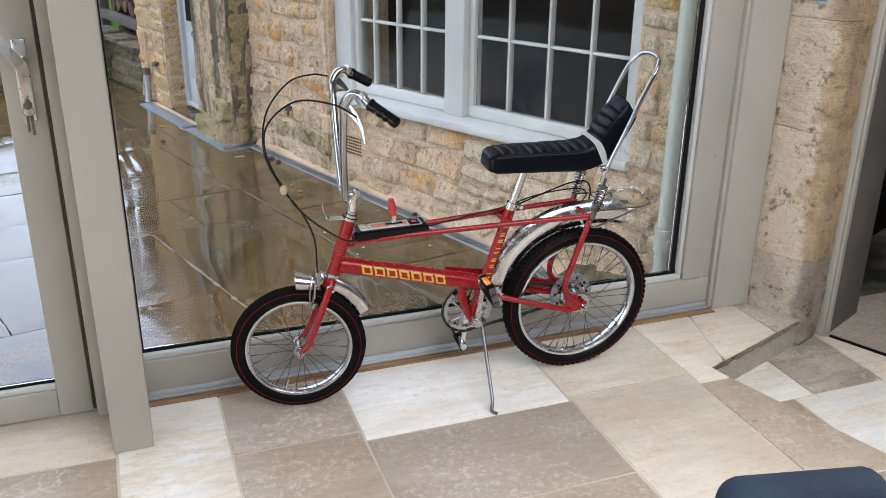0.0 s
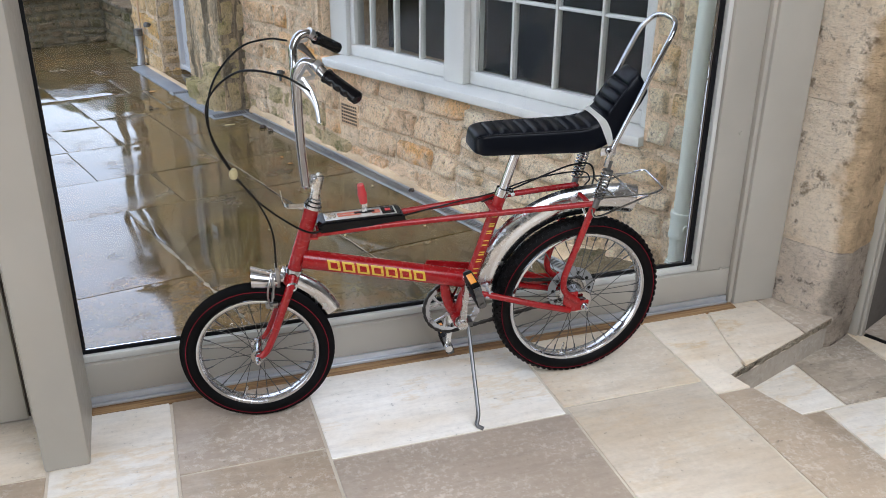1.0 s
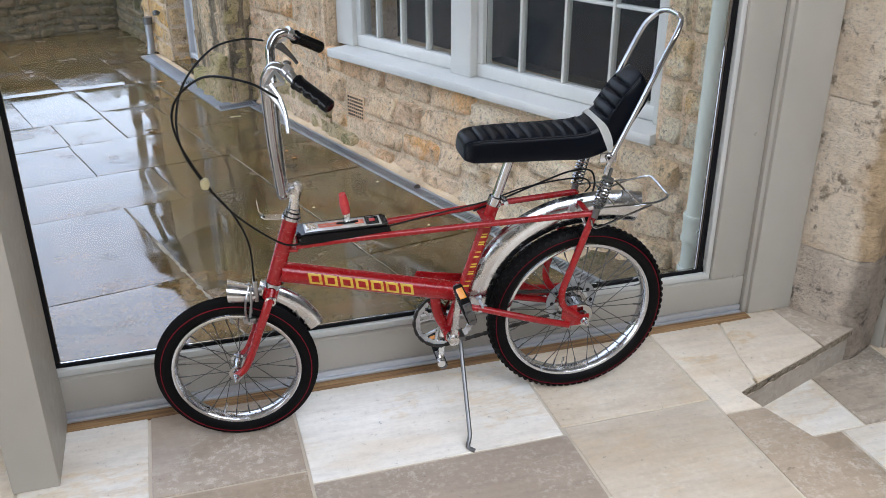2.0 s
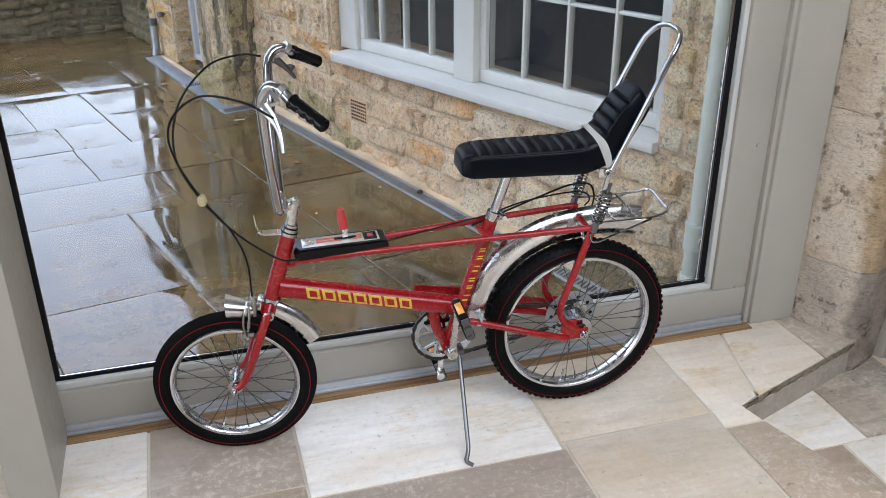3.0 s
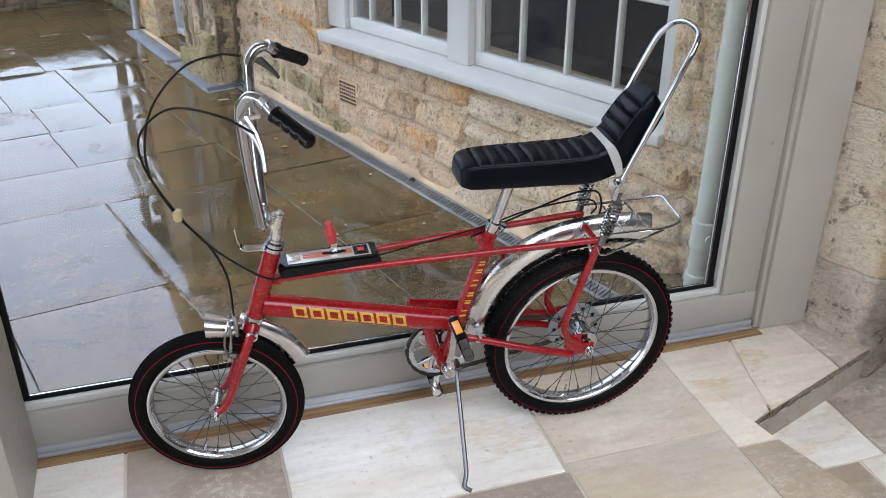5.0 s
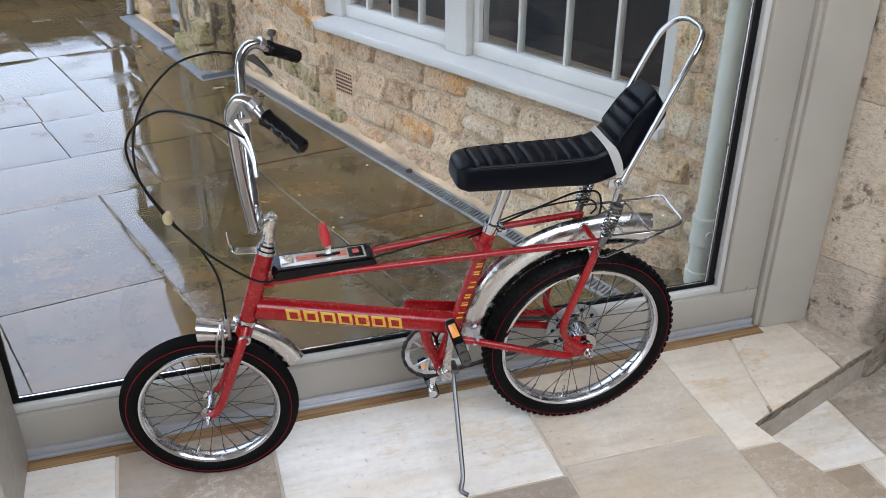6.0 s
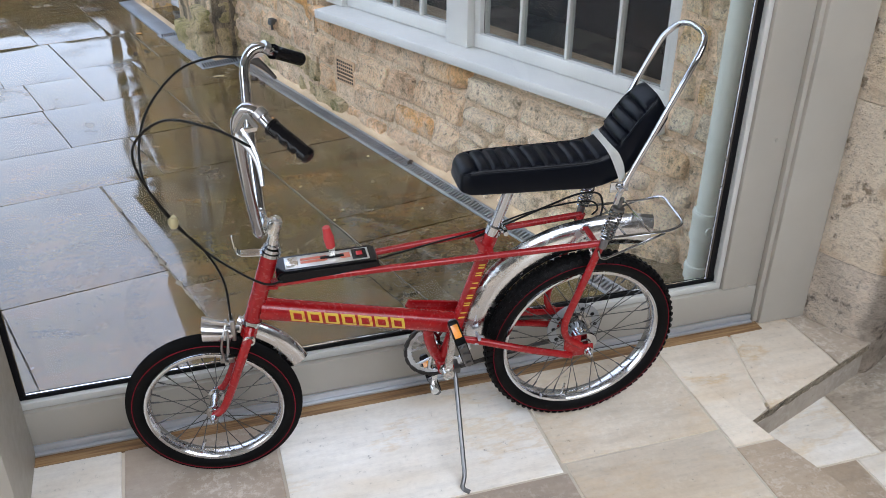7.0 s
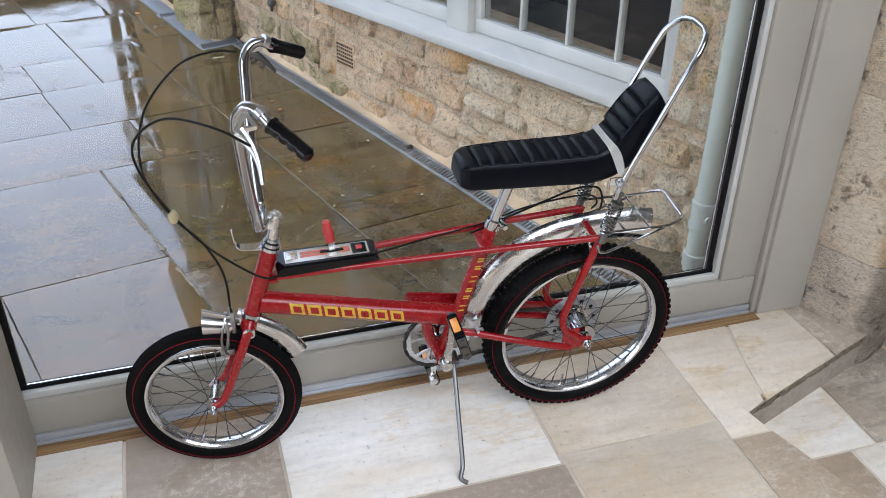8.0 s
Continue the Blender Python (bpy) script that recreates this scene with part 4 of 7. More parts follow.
def batter(v):
    """How far the foot of the rubble wall stands out before its face."""
    return max(0.0, min(0.369 - 0.0875 * v, (v - 1.95) * 0.35))


def haunch(first, last, mat, label):
    h = bmesh.new()
    hs = []
    for i in range(first, last):
        v = 2.0 + i * 0.055
        wob = noise.noise(Vector((v * 5, 3, 0))) * 0.012
        a = DM @ Vector((DU1 + 0.001, v, GROUND_Z + 0.003))
        along = 0.9962 * v - 0.2484
        b = DM @ Vector((max(DU1 + 0.03, (WALL_U - 0.02 - batter(along) - 0.0872 * v) / 0.9962 + 0.03), v, GROUND_Z))
        mid = a + (b - a) * 0.5 + Vector((0, 0, 0.012 + wob))
        hs.append([h.verts.new(p) for p in (a - Vector((0, 0, 0.1)), a + Vector((0, 0, 0.002)), mid, b + Vector((0, 0, 0.032 + wob)), b - Vector((0, 0, 0.1)))])
    for r0, r1 in zip(hs, hs[1:]):
        for j in range(4):
            h.faces.new((r0[j], r0[j + 1], r1[j + 1], r1[j]))
    solid("haunch", h, mat, label, "kerb", "structure")


foot = bmesh.new()
fs = []
for i in range(40):
    v = 1.95 + i * 0.058
    g = batter(v)
    fs.append([foot.verts.new(house(u, v, z)) for u, z in ((WALL_U - 0.004, 0.36), (WALL_U - 0.006 - g, -0.14), (WALL_U - 0.004, -0.3))])
for r0, r1 in zip(fs, fs[1:]):
    for j in range(2):
        foot.faces.new((r0[j], r0[j + 1], r1[j + 1], r1[j]))
part("mortar_foot", foot, MORTAR, house_wall)
haunch(9, 60, HAUNCH, "sandy mortar haunch along the foot of the wall")
haunch(0, 10, STONE_DAMP, "damp mossy rubble along the foot of the wall")

# the wall bends beyond the window; then buttress, door, pier, low walls and lawn
part("mortar_core", boxed((2.853, 4.42, -0.3), (3.3, 5.60, 5.6), 0, DM), MORTAR, house_wall, "sandy lime mortar")
butt = thing("wall_buttress", "mossy black-streaked stone buttress", "wall", kind="structure")
part("mortar_core", boxed((0.142, 0.088, -0.3), (0.75, 0.74, 5.6), 0, SM), STONE_STREAK, butt)
fdoor = thing("door_3", "off-white painted door with a dark glazed pane, shut", "door", kind="structure")
part("leaf", boxed((0.318, 0.742, -0.09), (0.36, 1.40, 1.95), 0.004, SM), DOOR_PAINT, fdoor)
part("frame_post", boxed((0.29, 1.402, -0.10), (0.40, 1.455, 2.0), 0.004, SM), DOOR_PAINT, fdoor)
for z0, z1 in ((-0.01, 0.13), (0.19, 0.47)):
    part("panel", boxed((0.308, 0.84, z0), (0.3175, 1.34, z1), 0.005, SM), DOOR_PAINT, fdoor)
# opaque plate coloured near black for the unlit inside behind the glass
part("pane", boxed((0.312, 1.10, 0.55), (0.3175, 1.335, 1.75), 0.003, SM), UNLIT_BLACK, fdoor, "dark glazed pane")
part("weather_bar", boxed((0.285, 0.86, -0.085), (0.3175, 1.40, -0.055), 0.004, SM), DOOR_PAINT, fdoor, "sloped weather bar")
part("lock_box", boxed((0.283, 1.12, 0.18), (0.3175, 1.20, 0.31), 0.006, SM), ALU, fdoor, "grey weathered lock box")
sign = thing("wall_plate", "small pale blue enamel plate on the buttress", "sign")
part("plate", boxed((0.112, 0.44, 0.78), (0.122, 0.55, 0.90), 0.002, SM), SASH_PAINT, sign)
part("plate_bar", boxed((0.109, 0.455, 0.84), (0.1115, 0.535, 0.86), 0, SM), GASKET, sign, "dark bar of writing")
part("wall_back", boxed((0.365, 0.60, -0.3), (0.75, 1.70, 5.6), 0, SM), MORTAR, house_wall)
pier = thing("wall_pier", "golden stone pier beside the door", "wall", kind="structure")
part("mortar_core", boxed((0.168, 1.462, -0.3), (0.75, 2.10, 5.6), 0, SM), MORTAR, pier)
low_wall = thing("wall_low", "low mossy boundary wall with an uneven stone coping", "wall", kind="structure")
part("mortar_core", boxed((0.168, 2.105, -0.3), (0.30, 3.5, 0.235), 0, SM), MORTAR_DARK, low_wall)
far_wall = thing("wall_far", "mossy stone wall closing the courtyard", "wall", kind="structure")
part("mortar_core", boxed((-5.0, 2.958, -0.3), (0.16, 3.3, 0.265), 0, SM), MORTAR_DARK, far_wall)
rnd = random.Random(31)
for wall_ob, along, y, end in ((low_wall, True, 2.11, 3.4), (far_wall, False, -2.4, 0.10)):
    while y < end:
        ln = rnd.uniform(0.16, 0.34)
        z0 = 0.236 if along else 0.266
        zt = z0 + rnd.uniform(0.025, 0.055)
        lo, hi = ((0.12 + rnd.uniform(-0.02, 0.02), y, z0), (0.305, y + ln - 0.008, zt)) if along else ((y, 2.92 + rnd.uniform(-0.02, 0.02), z0), (y + ln - 0.008, 3.32, zt))
        part("coping_stone", boxed(lo, hi, 0.009, SM), COPING, wall_ob, "thin damp coping stone")
        y += ln
dp2 = bmesh.new()
tube(dp2, rounded([SM @ Vector((0.112, 1.83, 0.10)), SM @ Vector((0.108, 1.81, -0.04)), SM @ Vector((0.095, 1.80, -0.11))], 0.03), 0.026, 14)
wpipe = thing("waste_pipe", "short grey waste pipe at the foot of the pier", "pipe", kind="structure")
part("pipe_length", dp2, GALV, wpipe)
dp2 = bmesh.new()
rod(dp2, SM @ Vector((0.112, 1.83, 0.101)), SM @ Vector((0.113, 1.832, 0.15)), 0.033, 16)
part("collar", dp2, DARK_STEEL, wpipe, "dark rubber collar")
dp2 = bmesh.new()
tube(dp2, [SM @ Vector((0.14, 1.86, 0.42)), SM @ Vector((0.14, 1.845, -0.10))], 0.007, 8)
solid("conduit", dp2, TERRACOTTA, "thin rusty red conduit beside the waste pipe", "pipe", "structure")
dp2 = bmesh.new()
lathe(dp2, [(0.0, -0.02), (0.020, -0.016), (0.022, 0.0), (0.018, 0.014), (0.0, 0.02)], 12, False, "z", tuple(SM @ Vector((0.125, 1.62, 0.21))))
rod(dp2, SM @ Vector((0.17, 1.62, 0.21)), SM @ Vector((0.125, 1.62, 0.21)), 0.010, 10)
solid("wall_fitting", dp2, DARK_STEEL, "small rusty iron fitting on the stone pier", "fitting")
lawn = bmesh.new()
prism(lawn, [(-40, 9.4), (0.4, 9.6), (40, 15), (40, 59), (-40, 59)], -0.1, 0.40)
solid("lawn", lawn, LEAF, "green lawn beyond the low wall", "lawn", "structure")
# unseen hedge, added to hold back the low sky mirrored in the flagstones
hedge = bmesh.new()
rnd = random.Random(77)
for i in range(240):
    x, r = -15 + 0.5 * (i % 60), rnd.uniform(0.42, 0.66)
    m = Matrix.Translation((x + rnd.uniform(-0.2, 0.2), 17 + rnd.uniform(-0.5, 0.5), 0.6 + 0.58 * (i // 60) + rnd.uniform(-0.2, 0.2))) @ Matrix.Diagonal((r, r, r * 0.8, 1))
    made = bmesh.ops.create_icosphere(hedge, subdivisions=2, radius=1, matrix=m)
    for v in made["verts"]:
        v.co += Vector((noise.noise(v.co * 3.1), noise.noise(v.co * 3.3 + Vector((9, 0, 0))), noise.noise(v.co * 2.9 + Vector((0, 9, 0))))) * 0.22
tagged(new("hedge", finish(hedge, "hedge", BUSH)), "tall uneven dark green hedge beyond the lawn, added for the reflections", "hedge", kind="stuff")
# its upper rows and roof are unseen, sized to darken the flagstones' reflections
stack = thing("log_store", "open timber log store full of split logs behind the low wall", "timber")
for y in (3.68, 2.45):
    part("post", boxed((0.32, y, -0.108), (0.40, y + 0.075, 2.25), 0.008, SM), GREY_TIMBER, stack, "weathered grey timber post")
part("rail", boxed((0.315, 2.45, 0.32), (0.375, 3.75, 0.40), 0.008, SM), GREY_TIMBER, stack, "weathered grey timber rail")
part("roof", boxed((0.27, 2.40, 2.252), (1.05, 3.85, 2.30), 0.01, SM), HEDGE, stack, "dark boarded roof")
part("back_board", boxed((0.94, 2.45, -0.108), (0.98, 3.75, 2.25), 0, SM), HEDGE, stack, "dark back boards")
rnd = random.Random(5)
for i in range(18):
    for k in range(10):
        lg = bmesh.new()
        c = SM @ Vector((0.44 + rnd.uniform(-0.03, 0.03), 2.55 + k * 0.118 + 0.055 * (i % 2), -0.05 + i * 0.122))
        tube(lg, [c, c + S_X * 0.45], rnd.uniform(0.050, 0.062), rnd.choice((5, 6, 7)))
        part("log", lg, LOG_END, stack, "split log with a brown cut end")
# iron fitting on the wall
tap = bmesh.new()
fx = Vector((2.81, 4.80, 0.22))
rod(tap, DM @ (fx + Vector((0.06, 0, 0))), DM @ fx, 0.009, 12)
lathe(tap, [(0.0, -0.02), (0.018, -0.016), (0.02, 0.0), (0.016, 0.014), (0.0, 0.018)], 14, False, "z", tuple(DM @ fx))
rod(tap, DM @ (fx - Vector((0, 0, 0.015))), DM @ (fx - Vector((0, 0, 0.045))), 0.007, 10)
solid("wall_fitting", tap, DARK_STEEL, "small rusty iron fitting on the stone wall", "fitting")
# litter on the wet flags and clumps of leaf mould on the grating
for (x, y), size, mat, label in (
    ((0.269, 6.119), 0.022, HEDGE, "small dark wet leaf on the flagstones"),
    ((0.292, 6.521), 0.026, AUTUMN, "small orange fallen leaf on the flagstones"),
    ((0.927, 4.826), 0.020, AUTUMN, "small orange fallen leaf on the flagstones"),
    ((0.902, 4.940), 0.012, AUTUMN, "small orange fallen leaf on the flagstones"),
    ((0.882, 5.508), 0.030, HEDGE, "dark clump of wet leaf mould on the drain"),
    ((0.915, 5.429), 0.022, HEDGE, "dark clump of wet leaf mould on the drain"),
    ((1.425, 4.253), 0.026, HEDGE, "dark clump of wet leaf mould on the drain"),
    ((0.996, 3.827), 0.009, IVORY, "pale fleck of a petal on the flagstones"),
    ((1.045, 3.900), 0.010, IVORY, "pale fleck of a petal on the flagstones"),
    ((1.258, 4.373), 0.010, IVORY, "pale fleck of a petal on the flagstones"),
    ((1.357, 3.822), 0.009, IVORY, "pale fleck of a petal on the flagstones"),
    ((0.914, 4.153), 0.009, IVORY, "pale fleck of a petal on the flagstones"),
):
    lf = bmesh.new()
    n, high = 9, 0.014 if mat is HEDGE and size > 0.021 else 0.005
    rim = []
    for k in range(n):
        a = 2 * math.pi * k / n
        r = size * (0.75 + 0.45 * noise.noise(Vector((x * 31 + 2 * math.cos(a), y * 17 + 2 * math.sin(a), size * 90))))
        rim.append((x + r * math.cos(a), y + 0.8 * r * math.sin(a)))
    low = [lf.verts.new((px, py, GROUND_Z + 0.004)) for px, py in rim]
    mid = [lf.verts.new((x + (px - x) * 0.7, y + (py - y) * 0.7, GROUND_Z + 0.004 + high * (0.6 + 0.4 * ((k * 7) % 3 - 1)))) for k, (px, py) in enumerate(rim)]
    top = lf.verts.new((x, y, GROUND_Z + 0.004 + high))
    for k in range(n):
        m = (k + 1) % n
        lf.faces.new((low[k], low[m], mid[m], mid[k]))
        lf.faces.new((mid[k], mid[m], top))
    lf.faces.new(low[::-1])
    solid("fallen_leaf", lf, mat, label, "leaf", group="fallen leaves")
solid("wood_chip", boxed((0.672, 5.604, GROUND_Z + 0.003), (0.730, 5.616, GROUND_Z + 0.009), 0.002), IVORY, "pale splinter of wood on the flagstones", "debris")

# navy upholstered chair near the start of the walk
chair = thing("dining_chair", "navy upholstered chair with a dark wooden frame", "chair", pose(0.888, 0.641, -0.002, 0, 0, -12))
b = bmesh.new()
box(b, (-0.138, 0.16, 0.42), (0.138, 0.235, 0.742), 0.034, None, 5)
for v in b.verts:
    # the padded back is arched along its top
    if v.co.z > 0.6:
        v.co.z -= 1.0 * v.co.x ** 2
part("backrest", b, BLUE_CLOTH, chair, "navy upholstered back with an arched top")
b = bmesh.new()
box(b, (-0.20, -0.27, 0.38), (0.20, 0.158, 0.47), 0.03, None, 4)
part("seat", b, BLUE_CLOTH, chair, "navy upholstered seat")
for s in (1, -1):
    b = bmesh.new()
    box(b, (0.155 * s - 0.016, 0.15, 0.38), (0.155 * s + 0.016, 0.215, 0.695), 0.01)
    part("back_frame", b, DARK_WOOD, chair, "dark wooden upright")
for x in (-0.18, 0.18):
    for y in (-0.23, 0.19):
        b = bmesh.new()
        tube(b, [(x, y, 0.379), (x * 1.04, y * 1.06, 0.0)], 0.022, 8, 0.014)
        part("leg", b, DARK_WOOD, chair)

# ---- the bicycle ----
# local axes: x forward from the rear axle, y to its left side, z up
B_O, B_S, B_L, B_U = Vector((1.381, 2.399, 0.255)), Vector((-0.9989, 0.0464, 0)), Vector((-0.0464, -0.9975, -0.0528)), Vector((-0.0025, -0.0528, 0.9986))
BIKE = Matrix(((B_S.x, B_L.x, B_U.x, B_O.x), (B_S.y, B_L.y, B_U.y, B_O.y), (B_S.z, B_L.z, B_U.z, B_O.z), (0, 0, 0, 1)))
bike = thing("bicycle", "red high-handlebar bicycle with a black banana seat, on its kickstand", "bicycle", BIKE)
bike.rotation_mode = "QUATERNION"
bike.matrix_world = BIKE

HEAD_TOP, HEAD_LOW = Vector((0.764, 0, 0.366)), Vector((0.818, 0, 0.196))
AXIS = (HEAD_TOP - HEAD_LOW).normalized()
STEER = Matrix.Translation(HEAD_TOP) @ Matrix.Rotation(radians(-6.0), 4, AXIS) @ Matrix.Translation(-HEAD_TOP)
BB = Vector((0.365, 0, -0.015))


def steered(bm):
    bmesh.ops.transform(bm, matrix=STEER, verts=bm.verts)
    return bm


def bpart(name, bm, mat, parent=None, label="", sharp=35):
    return part(name, bm, mat, parent or bike, label, sharp)


def mirrored(pts):
    return [(x, -y, z) for x, y, z in pts]


# frame
head_tube = bpart("head_tube", rod(bmesh.new(), HEAD_LOW, HEAD_TOP, 0.0195, 20), RED)
MAIN_A, MAIN_B, MAIN_R = Vector((0.80, 0, 0.222)), Vector((0.338, 0, 0.100)), 0.0265
main_tube = bpart("main_tube", tube(bmesh.new(), [MAIN_A, MAIN_A.lerp(MAIN_B, 0.5), MAIN_B], MAIN_R, 28), RED)
SEAT_TOP = Vector((0.252, 0, 0.352))
seat_tube = bpart("seat_tube", rod(bmesh.new(), BB, SEAT_TOP, 0.0165, 20), RED)
b = bmesh.new()
lathe(b, [(0.016, -0.034), (0.021, -0.034), (0.021, 0.034), (0.016, 0.034)], 24, True, "y", tuple(BB))
tube(b, curve_points([(0.405, 0, 0.100), (0.400, 0, 0.055), (0.385, 0, 0.012), BB]), 0.014, 12)
bpart("bottom_bracket", b, RED)
for s in (1, -1):
    b = bmesh.new()
    tube(b, rounded([(0.757, 0.017 * s, 0.297), (0.60, 0.030 * s, 0.309), (0.27, 0.052 * s, 0.322), (0.004, 0.066 * s, 0.328)], 0.1), 0.0082, 12)
    bpart("top_tube", b, RED)
    b = bmesh.new()
    tube(b, rounded([(0.002, 0.066 * s, 0.332), (0.074, 0.064 * s, 0.098), (0.068, 0.064 * s, 0.055), (0.022, 0.064 * s, 0.020)], 0.05, 8), 0.0095, 12)
    bpart("seat_stay", b, RED)
    b = bmesh.new()
    tube(b, rounded([(0.352, 0.022 * s, 0.072), (0.29, 0.036 * s, 0.062), (0.15, 0.058 * s, 0.022), (0.045, 0.064 * s, -0.008)], 0.06), 0.0092, 12)
    bpart("chain_stay", b, RED)
    b = bmesh.new()
    box(b, (-0.014, 0.0605 * s - 0.003, -0.014), (0.058, 0.0605 * s + 0.003, 0.018), 0.0025)
    box(b, (0.022, 0.0605 * s - 0.0029, 0.010), (0.066, 0.0605 * s + 0.0029, 0.050), 0.0025)
    bpart("dropout", b, RED)
b = bmesh.new()
box(b, (0.258, -0.05, 0.318), (0.290, 0.05, 0.323), 0.002)
bpart("bridge", b, RED)
b = bmesh.new()
box(b, (0.008, -0.064, 0.322), (0.022, 0.064, 0.329), 0.002)
bpart("bridge", b, RED)
b = bmesh.new()
prism(b, [(0.755, 0.02), (0.80, 0.012), (0.80, -0.012), (0.755, -0.02)], 0.282, 0.288)
bpart("gusset", b, RED)

# yellow transfer on the main tube: plain slanted blocks laid on the curve of the tube
d = (MAIN_B - MAIN_A).normalized()
side, over = Vector((0, 1, 0)), Vector((0, 1, 0)).cross(d) * -1
over = over if over.z > 0 else -over


def on_tube(bm, a0, a1, b0, b1, slant):
    """A patch on the near side of the tube, from a0 to a1 along it and b0 to b1 across."""
    rows = []
    for j in range(5):
        h = b0 + (b1 - b0) * j / 4
        ang = h / MAIN_R + 0.12
        rows.append([bm.verts.new(MAIN_A + d * (a + -slant * h) + (side * math.cos(ang) + over * math.sin(ang)) * (MAIN_R + 0.0007)) for a in (a0, a1)])
    for r0, r1 in zip(rows, rows[1:]):
        bm.faces.new((r0[0], r0[1], r1[1], r1[0]))


pitch, x = 0.0402, 0.068
for k in range(7):
    b = bmesh.new()
    w, hh, st = 0.0335, 0.0140, 0.0072
    on_tube(b, x, x + st, -hh, hh, 0.38)
    on_tube(b, x + w - st, x + w, -hh, hh, 0.38)
    on_tube(b, x + st, x + w - st, hh - 0.0060, hh, 0.38)
    on_tube(b, x + st, x + w - st, -hh, -hh + 0.0060, 0.38)
    bpart("transfer_block", b, YELLOW, main_tube, "worn yellow transfer")
    x += pitch
b = bmesh.new()
sd = (SEAT_TOP - BB).normalized()
for k in range(7):
    c = BB.lerp(SEAT_TOP, 0.40 + 0.077 * k)
    for q, (lo, hi) in enumerate(((-0.0095, -0.0045), (-0.0015, 0.0025), (0.0055, 0.0090))):
        if (k + q) % 3 != 1:
            off = Vector((0, 0.0162, 0)) + Vector((0.006, 0, 0))
            p = c + off + sd * lo
            vs = [b.verts.new(p + v) for v in (Vector((-0.011, 0.0012, 0)), Vector((0.004, -0.0002, 0)), Vector((0.004, -0.0002, 0)) + sd * (hi - lo), Vector((-0.011, 0.0012, 0)) + sd * (hi - lo))]
            b.faces.new(vs)
tagged(bpart("transfer_strip", b, YELLOW, seat_tube, "worn yellow transfer down the seat tube"), kind="stuff")

# head set, stem, bracket
b = bmesh.new()
for c, r, t in ((HEAD_TOP, 0.023, 0.008), (HEAD_TOP + AXIS * 0.010, 0.020, 0.008), (HEAD_TOP + AXIS * 0.021, 0.016, 0.006)):
    rod(b, c, c + AXIS * t, r, 20)
bpart("headset", b, CHROME, None, "chromed headset cups")
b = bmesh.new()
rod(b, HEAD_LOW - AXIS * 0.008, HEAD_LOW, 0.0225, 20)
rod(b, HEAD_LOW - AXIS * 0.016, HEAD_LOW - AXIS * 0.009, 0.020, 20)
bpart("headset", b, CHROME, None, "chromed lower headset cup")
STEM_TOP = HEAD_TOP + AXIS * 0.092 + Vector((0.008, 0, 0))
b = bmesh.new()
rod(b, HEAD_TOP + AXIS * 0.02, STEM_TOP, 0.0125, 18)
rod(b, STEM_TOP - AXIS * 0.034, STEM_TOP - AXIS * 0.004, 0.0155, 18)
rod(b, STEM_TOP, STEM_TOP + AXIS * 0.006, 0.008, 6)
tube(b, [STEM_TOP - AXIS * 0.02, Vector((0.768, 0, 0.446))], 0.013, 14)
bpart("stem", steered(b), DULL_CHROME, None, "chromed handlebar stem")
b = bmesh.new()
sweep(b, rounded([HEAD_TOP + AXIS * 0.006 + Vector((0.012, 0, 0)), Vector((0.828, 0, 0.372)), Vector((0.838, 0, 0.382)), Vector((0.842, 0, 0.418))], 0.012), lambda t: [(-0.014 + 0.010 * t, -0.0012), (0.014 - 0.010 * t, -0.0012), (0.014 - 0.010 * t, 0.0012), (-0.014 + 0.010 * t, 0.0012)])
bpart("lamp_bracket", steered(b), CHROME, None, "chromed bracket plate")

# handlebar, grips, brake levers
ROLL = Matrix.Translation((0.768, 0, 0.446)) @ Matrix.Rotation(0.045, 4, "X") @ Matrix.Translation((-0.768, 0, -0.446))


def barred(bm):
    """Turn a piece of the handlebar, which sits a little higher on one side."""
    bmesh.ops.transform(bm, matrix=STEER @ ROLL, verts=bm.verts)
    return bm


near = [(0.768, 0.0, 0.446), (0.774, 0.030, 0.441), (0.779, 0.052, 0.450), (0.781, 0.066, 0.480), (0.787, 0.120, 0.588), (0.789, 0.178, 0.713), (0.787, 0.194, 0.756), (0.770, 0.206, 0.782), (0.748, 0.218, 0.779), (0.727, 0.233, 0.759), (0.700, 0.254, 0.742)]
far = [(0.774, -0.030, 0.441), (0.779, -0.050, 0.450), (0.781, -0.062, 0.480), (0.787, -0.100, 0.588), (0.789, -0.142, 0.708), (0.787, -0.152, 0.748), (0.772, -0.162, 0.773), (0.751, -0.172, 0.778), (0.730, -0.188, 0.764), (0.700, -0.220, 0.744)]
handlebar = bpart("handlebar", barred(tube(bmesh.new(), curve_points(far[::-1] + near, 6), 0.0112, 16)), CHROME, None, "tall chromed handlebar")
